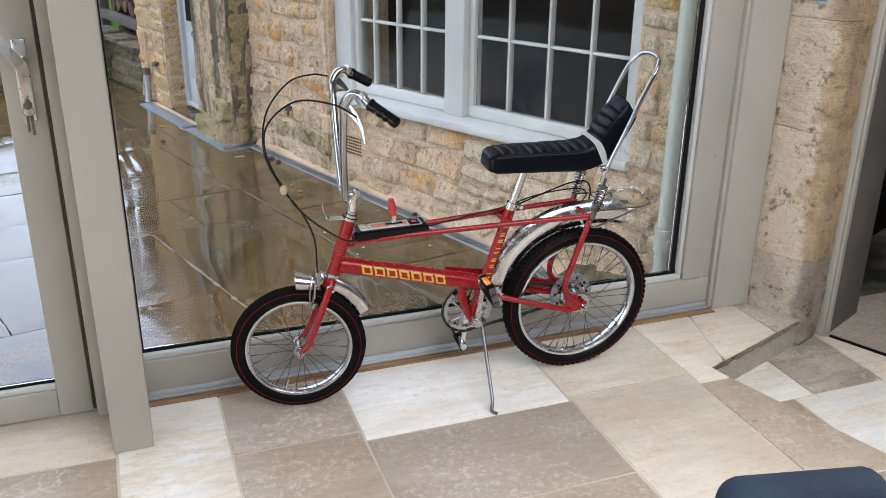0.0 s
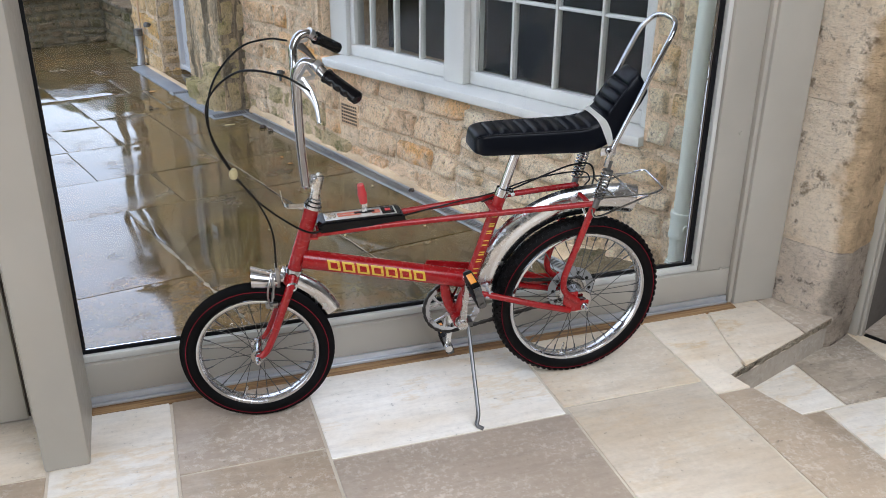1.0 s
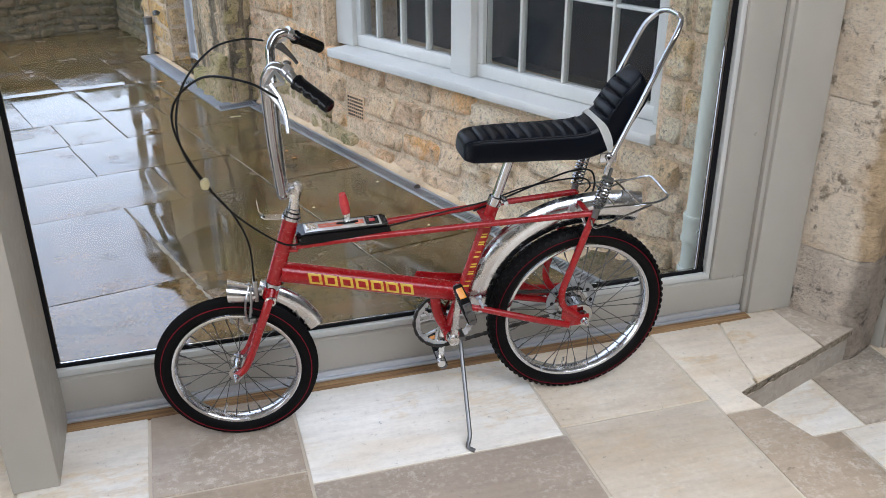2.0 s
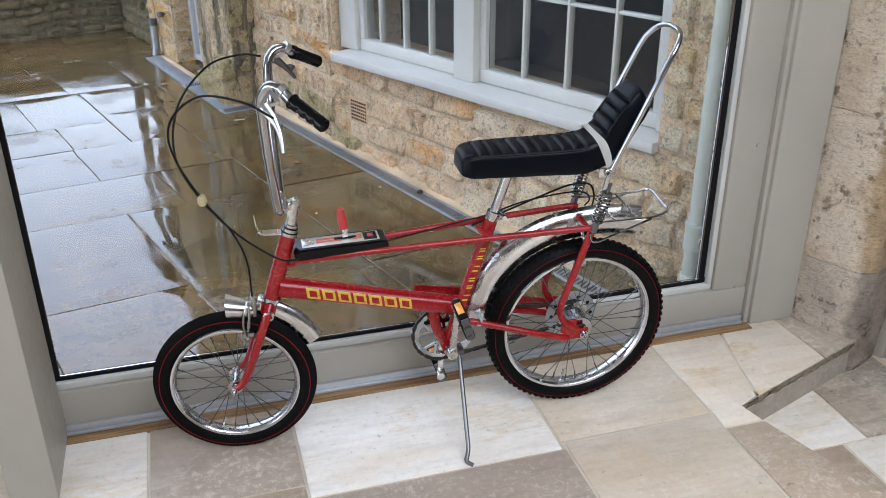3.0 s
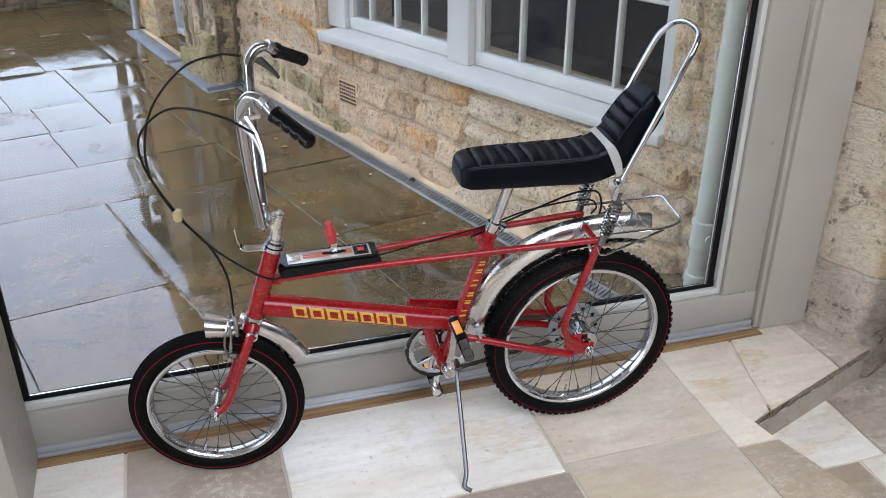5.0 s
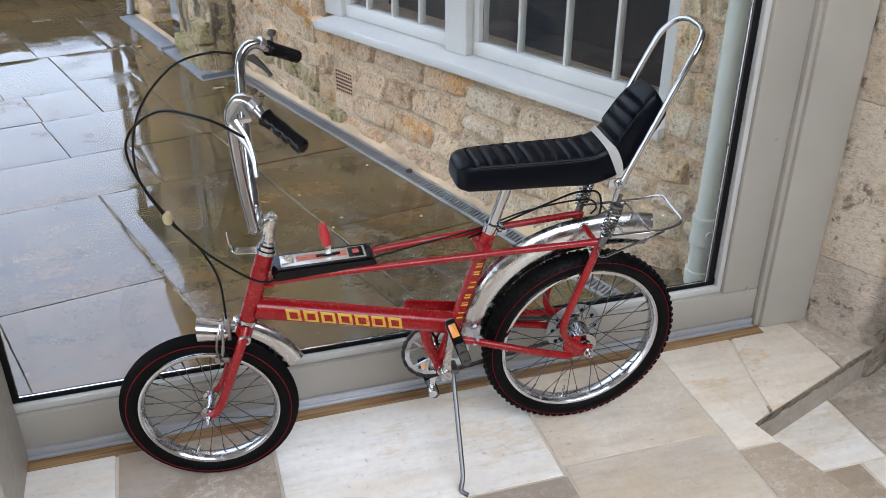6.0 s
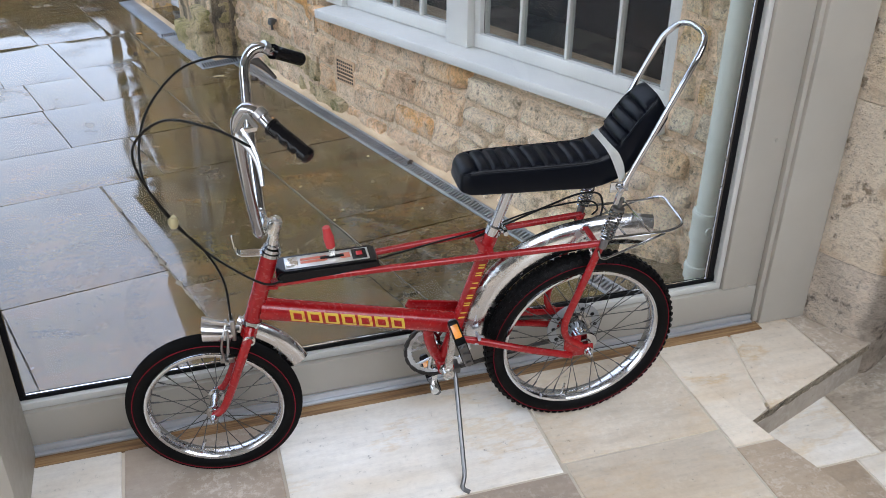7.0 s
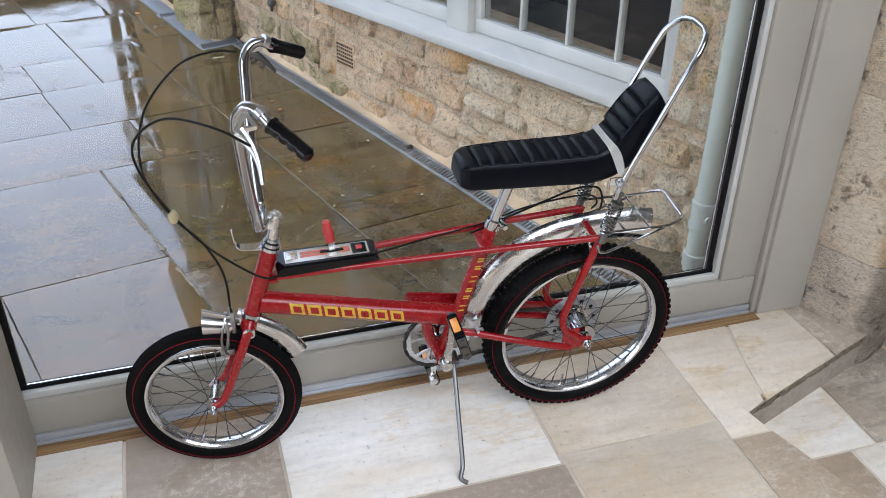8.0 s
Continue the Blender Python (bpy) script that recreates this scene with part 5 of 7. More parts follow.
for s in (1, -1):
    a, e = (Vector((0.725, 0.234, 0.758)), Vector((0.660, 0.286, 0.716))) if s > 0 else (Vector((0.728, -0.190, 0.763)), Vector((0.666, -0.257, 0.721)))
    b = bmesh.new()
    n = 40
    g = (e - a).normalized()
    low = Vector((0.75, 0.3 * s, -0.6)) - g * Vector((0.75, 0.3 * s, -0.6)).dot(g)
    low.normalize()
    out = g.cross(low)
    rings = []
    for i in range(n + 1):
        t = i / n
        r = 0.0148 if t > 0.06 else 0.0168
        if t > 0.96:
            r = 0.0148 - (t - 0.96) * 0.12
        finger = 0.0052 * max(0, math.sin(t * math.pi * 2 * 4.5)) if 0.12 < t < 0.9 else 0.0
        rings.append([b.verts.new(a.lerp(e, t) + low * ((r - finger * (math.cos(q) > 0) * math.cos(q)) * math.cos(q)) + out * (r * math.sin(q))) for q in np.linspace(0, 2 * math.pi, 19)[:-1]])
    for r0, r1 in zip(rings, rings[1:]):
        for j in range(18):
            b.faces.new((r0[j], r0[(j + 1) % 18], r1[(j + 1) % 18], r1[j]))
    b.faces.new(rings[0][::-1])
    b.faces.new(rings[-1])
    bpart("grip", barred(b), BLACK_PLASTIC, handlebar, "black finger-grooved grip")
    y = 0.222 if s > 0 else -0.176
    hinge = [Vector((0.788, y + 0.016 * s, 0.750)), Vector((0.767, y + 0.010 * s, 0.781)), Vector((0.750, y + 0.016 * s, 0.757))]
    b = bmesh.new()
    rod(b, Vector((0.747, y - 0.002 * s, 0.781)), Vector((0.738, y + 0.005 * s, 0.773)), 0.0130, 16)
    for p, q in zip(hinge, hinge[1:] + hinge[:1]):
        sweep(b, [p, q], lambda t: [(-0.0034, -0.005), (0.0034, -0.005), (0.0034, 0.005), (-0.0034, 0.005)], up=(0, 1, 0))
    rod(b, hinge[0] - Vector((0.010, 0.008, 0.004)), hinge[0] + Vector((-0.010, 0.010, -0.004)), 0.0042, 10)
    bpart("lever_clamp", barred(b), ALLOY, handlebar, "chromed brake lever clamp")
    b = bmesh.new()
    blade = [(0.783, 0.240, 0.751), (0.769, 0.248, 0.735), (0.757, 0.259, 0.716), (0.750, 0.270, 0.694), (0.747, 0.284, 0.666)] if s > 0 else [(0.783, -0.194, 0.751), (0.768, -0.202, 0.741), (0.752, -0.212, 0.724), (0.738, -0.222, 0.706), (0.728, -0.230, 0.690)]
    sweep(b, curve_points(blade, 8), lambda t: [((0.0042 + 0.0095 * (1 - t) ** 1.6) * math.cos(q), 0.0048 * math.sin(q)) for q in np.linspace(0, 2 * math.pi, 13)[:-1]], up=(0, 1, 0))
    # far blade in dark steel: its darker reflections are put into the metal
    bpart("brake_lever", barred(b), ALLOY if s > 0 else DARK_STEEL, handlebar, "brake lever blade")

# cables
def cable(pts, r=0.0026, per=10):
    return tube(bmesh.new(), curve_points(pts, per), r, 8)


TIE = Vector((0.953, 0.010, 0.482))
bpart("cable", cable([(0.786, 0.238, 0.752), (0.845, 0.220, 0.784), (0.93, 0.155, 0.778), (0.996, 0.085, 0.70), (1.000, 0.03, 0.60), TIE, (0.90, 0.012, 0.402), (0.832, 0.030, 0.345), (0.78, 0.045, 0.318), (0.74, 0.030, 0.312)]), CABLE, None, "black brake cable")
bpart("cable", cable([(0.785, -0.180, 0.752), (0.835, -0.166, 0.762), (0.910, -0.125, 0.752), (0.982, -0.065, 0.685), (1.000, -0.005, 0.588), (0.957, 0.014, 0.485), (0.903, 0.004, 0.40), (0.870, 0.004, 0.31), (0.866, 0.004, 0.20)]), CABLE, None, "black brake cable")
b = bmesh.new()
lathe(b, [(0.0, -0.013), (0.008, -0.012), (0.0105, -0.004), (0.0105, 0.004), (0.008, 0.012), (0.0, 0.013)], 14, False, "z", tuple(TIE + Vector((0.001, 0.003, 0))))
bpart("cable_tie", b, IVORY, None, "yellowed plastic cable clip")
bpart("cable", cable([(0.535, 0.0, 0.315), (0.40, -0.012, 0.332), (0.27, -0.026, 0.345), (0.16, -0.035, 0.37), (0.05, -0.045, 0.378), (-0.012, -0.05, 0.372), (-0.03, -0.05, 0.35), (-0.02, -0.055, 0.33)], 0.0022), CABLE, None, "black gear cable")
bpart("cable", cable([(0.30, -0.02, 0.325), (0.20, -0.028, 0.355), (0.10, -0.036, 0.385), (0.03, -0.045, 0.40), (-0.02, -0.04, 0.40), (-0.035, -0.035, 0.37), (-0.03, -0.03, 0.335)], 0.0026), CABLE, None, "black brake cable")

# gear console with lever
b = bmesh.new()
prof = [(0.752, 0.304), (0.756, 0.326), (0.742, 0.334), (0.532, 0.338), (0.524, 0.326), (0.526, 0.312)]
lo = [b.verts.new((x, -0.034, z)) for x, z in prof]
hi = [b.verts.new((x, 0.034, z)) for x, z in prof]
b.faces.new(lo)
b.faces.new(hi[::-1])
for i in range(6):
    b.faces.new((lo[i], lo[(i + 1) % 6], hi[(i + 1) % 6], hi[i]))
bmesh.ops.bevel(b, geom=list(b.edges), offset=0.004, segments=2, affect="EDGES")
console = bpart("gear_console", b, BLACK_PLASTIC, None, "black gear console on the top tubes")
slope = (0.338 - 0.334) / (0.742 - 0.532)


def on_console(x0, x1, y0, y1, lift, th=0.0012):
    b = bmesh.new()
    box(b, (x0, y0, 0), (x1, y1, th), 0.0004)
    for v in b.verts:
        v.co.z += 0.334 + (0.742 - v.co.x) * slope + lift
    return b


bpart("console_plate", on_console(0.546, 0.735, -0.022, 0.024, 0.0002), SILVER_PLATE, console, "silver console plate")
bpart("console_stripe", on_console(0.640, 0.700, -0.010, -0.002, 0.0015), SALMON, console, "faded red stripe")
bpart("console_stripe", on_console(0.640, 0.700, 0.002, 0.010, 0.0015), SALMON, console, "faded red stripe")
bpart("console_stripe", on_console(0.588, 0.610, -0.010, 0.010, 0.0015), SALMON, console, "faded red stripe")
bpart("console_slot", on_console(0.602, 0.655, -0.004, 0.004, 0.0016, 0.003), GASKET, console, "black gate for the lever")
bpart("console_label", on_console(0.551, 0.584, -0.018, 0.020, 0.0015), BLACK_PLASTIC, console)
bpart("console_label", on_console(0.560, 0.574, -0.007, 0.008, 0.0029), RED_KNOB, console, "red square on the black end panel")
b = on_console(0.706, 0.732, -0.014, 0.016, 0.0015, 0.004)
bpart("console_clip", b, DULL_CHROME, console)
b = bmesh.new()
box(b, (0.621, -0.002, 0.332), (0.635, 0.002, 0.392), 0.0015)
lever = bpart("gear_lever", b, DULL_CHROME, console, "flat steel gear lever")
b = bmesh.new()
rod(b, (0.630, 0, 0.366), (0.634, 0, 0.392), 0.0105, 16, 0.0128)
rod(b, (0.634, 0, 0.3922), (0.638, 0, 0.418), 0.0122, 16, 0.0085)
bpart("gear_knob", b, RED_KNOB, lever, "red plastic knob")

# fork, lamp, front brake, front mudguard
CROWN = HEAD_LOW - AXIS * 0.020
b = bmesh.new()
F_AX = Vector((0.930, 0, -0.049))
rod(b, CROWN - AXIS * 0.028, CROWN + AXIS * 0.006, 0.019, 18)
for s in (1, -1):
    tube(b, curve_points([CROWN + Vector((0.0, 0.014 * s, 0.002)), CROWN + Vector((0.010, 0.033 * s, -0.024)), Vector((0.862, 0.040 * s, 0.080)), Vector((0.884, 0.042 * s, 0.020)), Vector((0.906, 0.043 * s, -0.027)), Vector((0.930, 0.043 * s, -0.048))], 8), 0.0125, 12, 0.0088)
fork = bpart("fork", steered(b), RED, None, "red front fork with curved blades")
for s in (1, -1):
    b = bmesh.new()
    lathe(b, [(0.006, 0.0), (0.0135, 0.0), (0.0135, 0.006), (0.009, 0.008), (0.006, 0.004)], 18, True, "y", (CROWN.x + 0.004, 0.0325 if s > 0 else -0.0385, CROWN.z - 0.018))
    bpart("fork_boss", steered(b), DULL_CHROME, fork, "steel boss on the fork crown")
b = bmesh.new()
lamp_path = [Vector((0.862, 0, 0.163)), Vector((0.878, 0, 0.165)), Vector((0.905, 0, 0.170)), Vector((0.932, 0, 0.176))]
rings = []
for p, r in zip(lamp_path, (0.019, 0.0255, 0.0285, 0.0325)):
    rings.append([b.verts.new(p + Vector((0, math.cos(q) * r, math.sin(q) * r * 0.92))) for q in np.linspace(0, 2 * math.pi, 25)[:-1]])
for r0, r1 in zip(rings, rings[1:]):
    for j in range(24):
        b.faces.new((r0[j], r0[(j + 1) % 24], r1[(j + 1) % 24], r1[j]))
b.faces.new(rings[0])
inner = [b.verts.new(v.co + Vector((-0.004, 0, 0)) + (lamp_path[-1] - v.co) * 0.06) for v in rings[-1]]
for j in range(24):
    b.faces.new((rings[-1][j], rings[-1][(j + 1) % 24], inner[(j + 1) % 24], inner[j]))
b.faces.new(inner)
lamp = bpart("front_lamp", steered(b), BRIGHT_CHROME, None, "chromed front lamp shell")
b = bmesh.new()
for s in (1, -1):
    tube(b, curve_points([(0.866, 0.004 * s, 0.176), (0.872, 0.018 * s, 0.160), (0.880, 0.026 * s, 0.135), (0.882, 0.024 * s, 0.112)], 5), 0.0032, 8)
    box(b, (0.868, 0.021 * s - 0.007, 0.092), (0.900, 0.021 * s + 0.005, 0.108), 0.002)
    rod(b, (0.884, 0.022 * s, 0.100), (0.884, 0.040 * s, 0.102), 0.0045, 8)
    tube(b, curve_points([(0.880, 0.010 * s, 0.190), (0.888, 0.030 * s, 0.165), (0.892, 0.034 * s, 0.135), (0.888, 0.030 * s, 0.104)], 5), 0.0028, 8)
rod(b, (0.866, 0.004, 0.215), (0.866, 0.004, 0.165), 0.004, 8)
rod(b, (0.850, 0, 0.172), (0.888, 0, 0.176), 0.006, 8)
box(b, (0.858, 0.008, 0.150), (0.868, 0.020, 0.205), 0.002)
rod(b, (0.874, 0.030, 0.190), (0.878, 0.033, 0.128), 0.0030, 8)
bpart("front_brake", steered(b), BRAKE_STEEL, None, "steel caliper brake")


def guard_section(w, crown):
    pts = [(w * math.sin(q), crown * (math.cos(q) - 1)) for q in np.linspace(-1.35, 1.35, 13)]
    return pts + [(x * 0.96, y - 0.0018) for x, y in reversed(pts)]


b = bmesh.new()
path = curve_points([(0.862, 0, 0.168), (0.82, 0, 0.149), (0.778, 0, 0.121), (0.749, 0, 0.089), (0.727, 0, 0.052)], 6)
sweep(b, path, lambda t: guard_section(0.031, 0.022), up=(0, 1, 0))
bpart("mudguard", steered(b), GUARD_CHROME, None, "short chromed front mudguard", 60)


# wheels
def tyre_profile(rc, hw, hh, ribs=0, n=28):
    pts = []
    for i in range(n):
        a = 2 * math.pi * i / n
        r, y = rc + hh * math.cos(a), hw * math.sin(a)
        if ribs and math.cos(a) > 0.30:
            r += 0.0016 * (1 if i % 2 else -1)
        pts.append((r, y))
    return pts


def wheel(name, centre, m, R, hw, rim, flange, knobs, spoke_n, hub, label):
    """A wheel about its axle: tyre with a red line, chromed rim, spokes, hub."""
    w = new(name)
    w.parent = bike
    w["label"] = label
    loc = Matrix.Translation(centre)
    turn = m @ loc

    def add(n, bm, mat, lab="", parent=None, sharp=35):
        bmesh.ops.transform(bm, matrix=turn, verts=bm.verts)
        return part(n, bm, mat, parent or w, lab, sharp)

    hh = (R - rim + 0.004) / 2
    rc = R - hh
    tyre = add("tyre", lathe(bmesh.new(), tyre_profile(rc, hw, hh, ribs=0 if knobs else 1, n=28 if knobs else 56), 96), RUBBER, "black tyre with a red line", None, 50)
    rl = rim + (R - rim) * 0.62
    yo = hw * math.sqrt(max(0.02, 1 - ((rl - rc) / hh) ** 2))
    for s in (1, -1):
        ring = [Vector((rl * math.cos(a), yo * s, rl * math.sin(a))) for a in np.linspace(0, 2 * math.pi, 97)[:-1]]
        bm = bmesh.new()
        tube(bm, ring, 0.0011 if knobs else 0.0013, 6, closed=True)
        bmesh.ops.transform(bm, matrix=turn, verts=bm.verts)
        ob = new("tyre_line", finish(bm, "tyre_line", RED_LINE))
        ob.parent = w
        ob["label"] = "thin red line round the tyre wall"
    if knobs:
        bm = bmesh.new()
        for row, (y, rad, ln) in enumerate(((-0.0245, -0.0105, 0.0085), (-0.0165, -0.0035, 0.0095), (-0.0057, 0.0, 0.0095), (0.0057, 0.0, 0.0095), (0.0165, -0.0035, 0.0095), (0.0245, -0.0105, 0.0085))):
            for i in range(knobs):
                a = 2 * math.pi * (i + 0.5 * (row % 2)) / knobs
                tilt = -y * 26
                mm = Matrix.Rotation(-a, 4, "Y") @ Matrix.Translation((R + rad - 0.002, y, 0)) @ Matrix.Rotation(tilt, 4, "Z")
                vs = [bm.verts.new(mm @ Vector(c)) for c in ((-0.004, -0.0046, -ln / 2), (-0.004, 0.0046, -ln / 2), (-0.004, 0.0046, ln / 2), (-0.004, -0.0046, ln / 2), (0.0028, -0.0036, -ln / 2 + 0.001), (0.0028, 0.0036, -ln / 2 + 0.001), (0.0028, 0.0036, ln / 2 - 0.001), (0.0028, -0.0036, ln / 2 - 0.001))]
                for f in ((4, 5, 6, 7), (0, 1, 5, 4), (1, 2, 6, 5), (2, 3, 7, 6), (3, 0, 4, 7)):
                    bm.faces.new([vs[j] for j in f])
        tagged(add("tread", bm, RUBBER, "knobbly tread blocks"), kind="stuff")
    f = flange
    prof = [(rim, f), (rim, f - 0.002), (rim - 0.005, f - 0.003), (rim - 0.009, f * 0.55), (rim - 0.011, 0.0), (rim - 0.009, -f * 0.55), (rim - 0.005, -f + 0.003), (rim, -f + 0.002), (rim, -f), (rim - 0.003, -f - 0.0008), (rim - 0.0075, -f), (rim - 0.012, -f * 0.72), (rim - 0.0145, -f * 0.3), (rim - 0.015, 0.0), (rim - 0.0145, f * 0.3), (rim - 0.012, f * 0.72), (rim - 0.0075, f), (rim - 0.003, f + 0.0008)]
    rim_ob = add("rim", lathe(bmesh.new(), prof, 96), RIM_CHROME, "chromed rim")
    alike = []
    for i in range(4):
        bm = bmesh.new()
        sgn = 1 if i % 2 else -1
        ang = 2 * math.pi * (i + 0.5) / spoke_n
        h = ang + (hub[2] if (i // 2) % 2 else -hub[2])
        e = Vector((math.cos(ang), 0, math.sin(ang)))
        rod(bm, Vector((hub[0] * math.cos(h), hub[1] * sgn, hub[0] * math.sin(h))), e * (rim - 0.030) + Vector((0, 0.006 * sgn, 0)), 0.0011, 5)
        rod(bm, e * (rim - 0.033) + Vector((0, 0.006 * sgn, 0)), e * (rim - 0.013) + Vector((0, 0.004 * sgn, 0)), 0.0021, 6)
        alike.append(finish(bm, "spoke", SPOKE))
    for i in range(spoke_n):
        ob = new("spoke", alike[i % 4])
        ob.parent = w
        ob.matrix_basis = turn @ Matrix.Rotation(-2 * math.pi * (i - i % 4) / spoke_n, 4, "Y")
    a = radians(hub[4])
    e = Vector((math.cos(a), 0, math.sin(a)))
    bm = bmesh.new()
    rod(bm, e * (rim - 0.014), e * (rim - 0.045), 0.0035, 8, 0.0028)
    add("valve", bm, DULL_CHROME)
    bm = bmesh.new()
    lathe(bm, hub[3], 28, False)
    add("hub", bm, CHROME, "steel hub")
    return w, add


front_hub = [(0.0, 0.072), (0.003, 0.072), (0.003, 0.064), (0.0072, 0.064), (0.0072, 0.054), (0.010, 0.054), (0.010, 0.050), (0.006, 0.050), (0.006, 0.036), (0.012, 0.036), (0.012, 0.033), (0.0195, 0.032), (0.0195, 0.029), (0.012, 0.027), (0.0095, 0.018), (0.0095, -0.018), (0.012, -0.027), (0.0195, -0.029), (0.0195, -0.032), (0.012, -0.033), (0.006, -0.036), (0.006, -0.050), (0.010, -0.054), (0.003, -0.066), (0.0, -0.066)]
front, _ = wheel("front_wheel", F_AX, STEER, 0.207, 0.0215, 0.1640, 0.0175, 0, 28, (0.017, 0.0305, 0.55, front_hub, -72), "small front wheel with a ribbed black tyre")
rear_hub = [(0.0, 0.088), (0.004, 0.088), (0.004, 0.078), (0.0085, 0.078), (0.0085, 0.068), (0.012, 0.068), (0.012, 0.065), (0.006, 0.064), (0.006, 0.050), (0.016, 0.046), (0.018, 0.040), (0.034, 0.039), (0.036, 0.036), (0.034, 0.033), (0.029, 0.031), (0.028, 0.0), (0.031, -0.024), (0.041, -0.026), (0.041, -0.029), (0.030, -0.031), (0.020, -0.038), (0.006, -0.046), (0.006, -0.064), (0.010, -0.066), (0.004, -0.084), (0.0, -0.084)]
rear, rear_add = wheel("rear_wheel", Vector((0, 0, 0)), Matrix.Identity(4), 0.256, 0.0275, 0.211, 0.0200, 78, 36, (0.033, 0.033, 0.75, rear_hub, -82), "large rear wheel with a knobbly black tyre")
b = bmesh.new()
lathe(b, [(0.050, -0.034), (0.073, -0.036), (0.074, -0.0375), (0.050, -0.0355)], 48)
rear_add("spoke_guard", b, GALV, "thin dull metal spoke guard disc")
b = bmesh.new()
for i in range(10):
    a = 2 * math.pi * i / 10
    lathe(b, [(0.0, -0.0335), (0.0055, -0.0335), (0.0055, -0.0345), (0.0, -0.0345)], 10, False, "y", (0.058 * math.cos(a), 0, 0.058 * math.sin(a)))
tagged(rear_add("guard_hole", b, GASKET), kind="stuff")
b = bmesh.new()
lathe(b, [(0.012, -0.041), (0.034, -0.041), (0.034, -0.044), (0.012, -0.044)], 32)
rear_add("sprocket", b, DARK_STEEL)

# rear mudguard
b = bmesh.new()
path = curve_points([(0.278, 0, 0.046), (0.269, 0, 0.110), (0.233, 0, 0.181), (0.167, 0, 0.245), (0.081, 0, 0.286), (-0.02, 0, 0.300), (-0.10, 0, 0.298), (-0.160, 0, 0.287)], 9)
sweep(b, path, lambda t: guard_section(0.045, 0.031), up=(0, 1, 0))
bpart("mudguard", b, GUARD_CHROME, None, "long chromed rear mudguard", 60)
b = bmesh.new()
box(b, (0.268, 0.018, 0.055), (0.296, 0.045, 0.061), 0.001)
rod(b, (0.286, 0.05, 0.075), (0.286, 0.02, 0.075), 0.004, 8)
bpart("mudguard_clip", b, ALU, None, "pale metal mudguard clip")

# chain set
b = bmesh.new()
RING_O, RING_R = -0.046, 0.086
n = 36
outer = []
for i in range(n * 2):
    a = math.pi * i / n
    r = RING_R + (0.0035 if i % 2 == 0 else -0.0015)
    outer.append((r * math.cos(a), r * math.sin(a)))
for o0, o1 in ((RING_O, RING_O - 0.003),):
    va = [[b.verts.new((BB.x + x * k, o, BB.z + z * k)) for x, z in outer] for o in (o0, o1) for k in (1.0, 0.80)]
    m2 = n * 2
    for i in range(m2):
        j = (i + 1) % m2
        b.faces.new((va[0][i], va[0][j], va[1][j], va[1][i]))
        b.faces.new((va[2][j], va[2][i], va[3][i], va[3][j]))
        b.faces.new((va[0][j], va[0][i], va[2][i], va[2][j]))
        b.faces.new((va[1][i], va[1][j], va[3][j], va[3][i]))
chainset = bpart("chainwheel", b, CHROME, None, "chromed chainwheel")
b = bmesh.new()
for i in range(5):
    a = 2 * math.pi * i / 5 + 0.3
    e1, e2 = a - 0.26, a + 0.26
    c0 = Vector((BB.x + 0.016 * math.cos(a), RING_O - 0.0015, BB.z + 0.016 * math.sin(a)))
    mid = Vector((BB.x + 0.036 * math.cos(a), RING_O - 0.0015, BB.z + 0.036 * math.sin(a)))
    sweep(b, [c0, mid], lambda t: [(-0.005, -0.0015), (0.005, -0.0015), (0.005, 0.0015), (-0.005, 0.0015)], up=(0, 1, 0))
    for e in (e1, e2):
        q = Vector((BB.x + 0.071 * math.cos(e), RING_O - 0.0015, BB.z + 0.071 * math.sin(e)))
        sweep(b, [mid, q], lambda t: [(-0.0035, -0.0013), (0.0035, -0.0013), (0.0035, 0.0013), (-0.0035, 0.0013)], up=(0, 1, 0))
lathe(b, [(0.007, -0.042), (0.020, -0.042), (0.020, -0.050), (0.007, -0.050)], 24, True, "y", tuple(BB))
bpart("spider", b, CHROME, chainset)
b = bmesh.new()
ra, rb = RING_R, 0.033
gap = (BB - Vector((0, 0, 0))).length
base = math.atan2(BB.z, BB.x)
al = math.acos((ra - rb) / gap)
loop = []
for q in np.linspace(base - al, base + al, 40):
    loop.append(Vector((BB.x + ra * math.cos(q), RING_O - 0.0015, BB.z + ra * math.sin(q))))
for q in np.linspace(base + al, base + 2 * math.pi - al, 16):
    loop.append(Vector((rb * math.cos(q), -0.0425, rb * math.sin(q))))
pts = []
for p, q in zip(loop, loop[1:] + loop[:1]):
    k = max(1, int((q - p).length / 0.002))
    pts += [p.lerp(q, i / k) for i in range(k)]
acc, last, links = 0.0, pts[0], []
for p in pts[1:] + pts[:1]:
    acc += (p - last).length
    last = p
    if acc >= 0.0127:
        links.append(p.copy())
        acc = 0.0
for i, (p, q) in enumerate(zip(links, links[1:] + links[:1])):
    if (q - p).length < 0.03:
        w = 0.0042 if i % 2 else 0.0028
        sweep(b, [p - (q - p) * 0.12, q + (q - p) * 0.12], lambda t: [(-w, -0.0042), (w, -0.0042), (w, 0.0042), (-w, 0.0042)], up=(0, 1, 0))
tagged(bpart("chain", b, CHAIN, None, "oily steel chain"), kind="stuff")
b = bmesh.new()
gp = [(0.448, 0.124), (0.440, 0.140), (0.25, 0.104), (0.10, 0.052), (0.04, 0.045), (0.03, 0.02), (0.10, 0.018), (0.24, 0.046), (0.40, 0.086)]
lo = [b.verts.new((x, -0.064, z)) for x, z in gp]
hi = [b.verts.new((x, -0.058, z)) for x, z in gp]
b.faces.new(lo)
b.faces.new(hi[::-1])
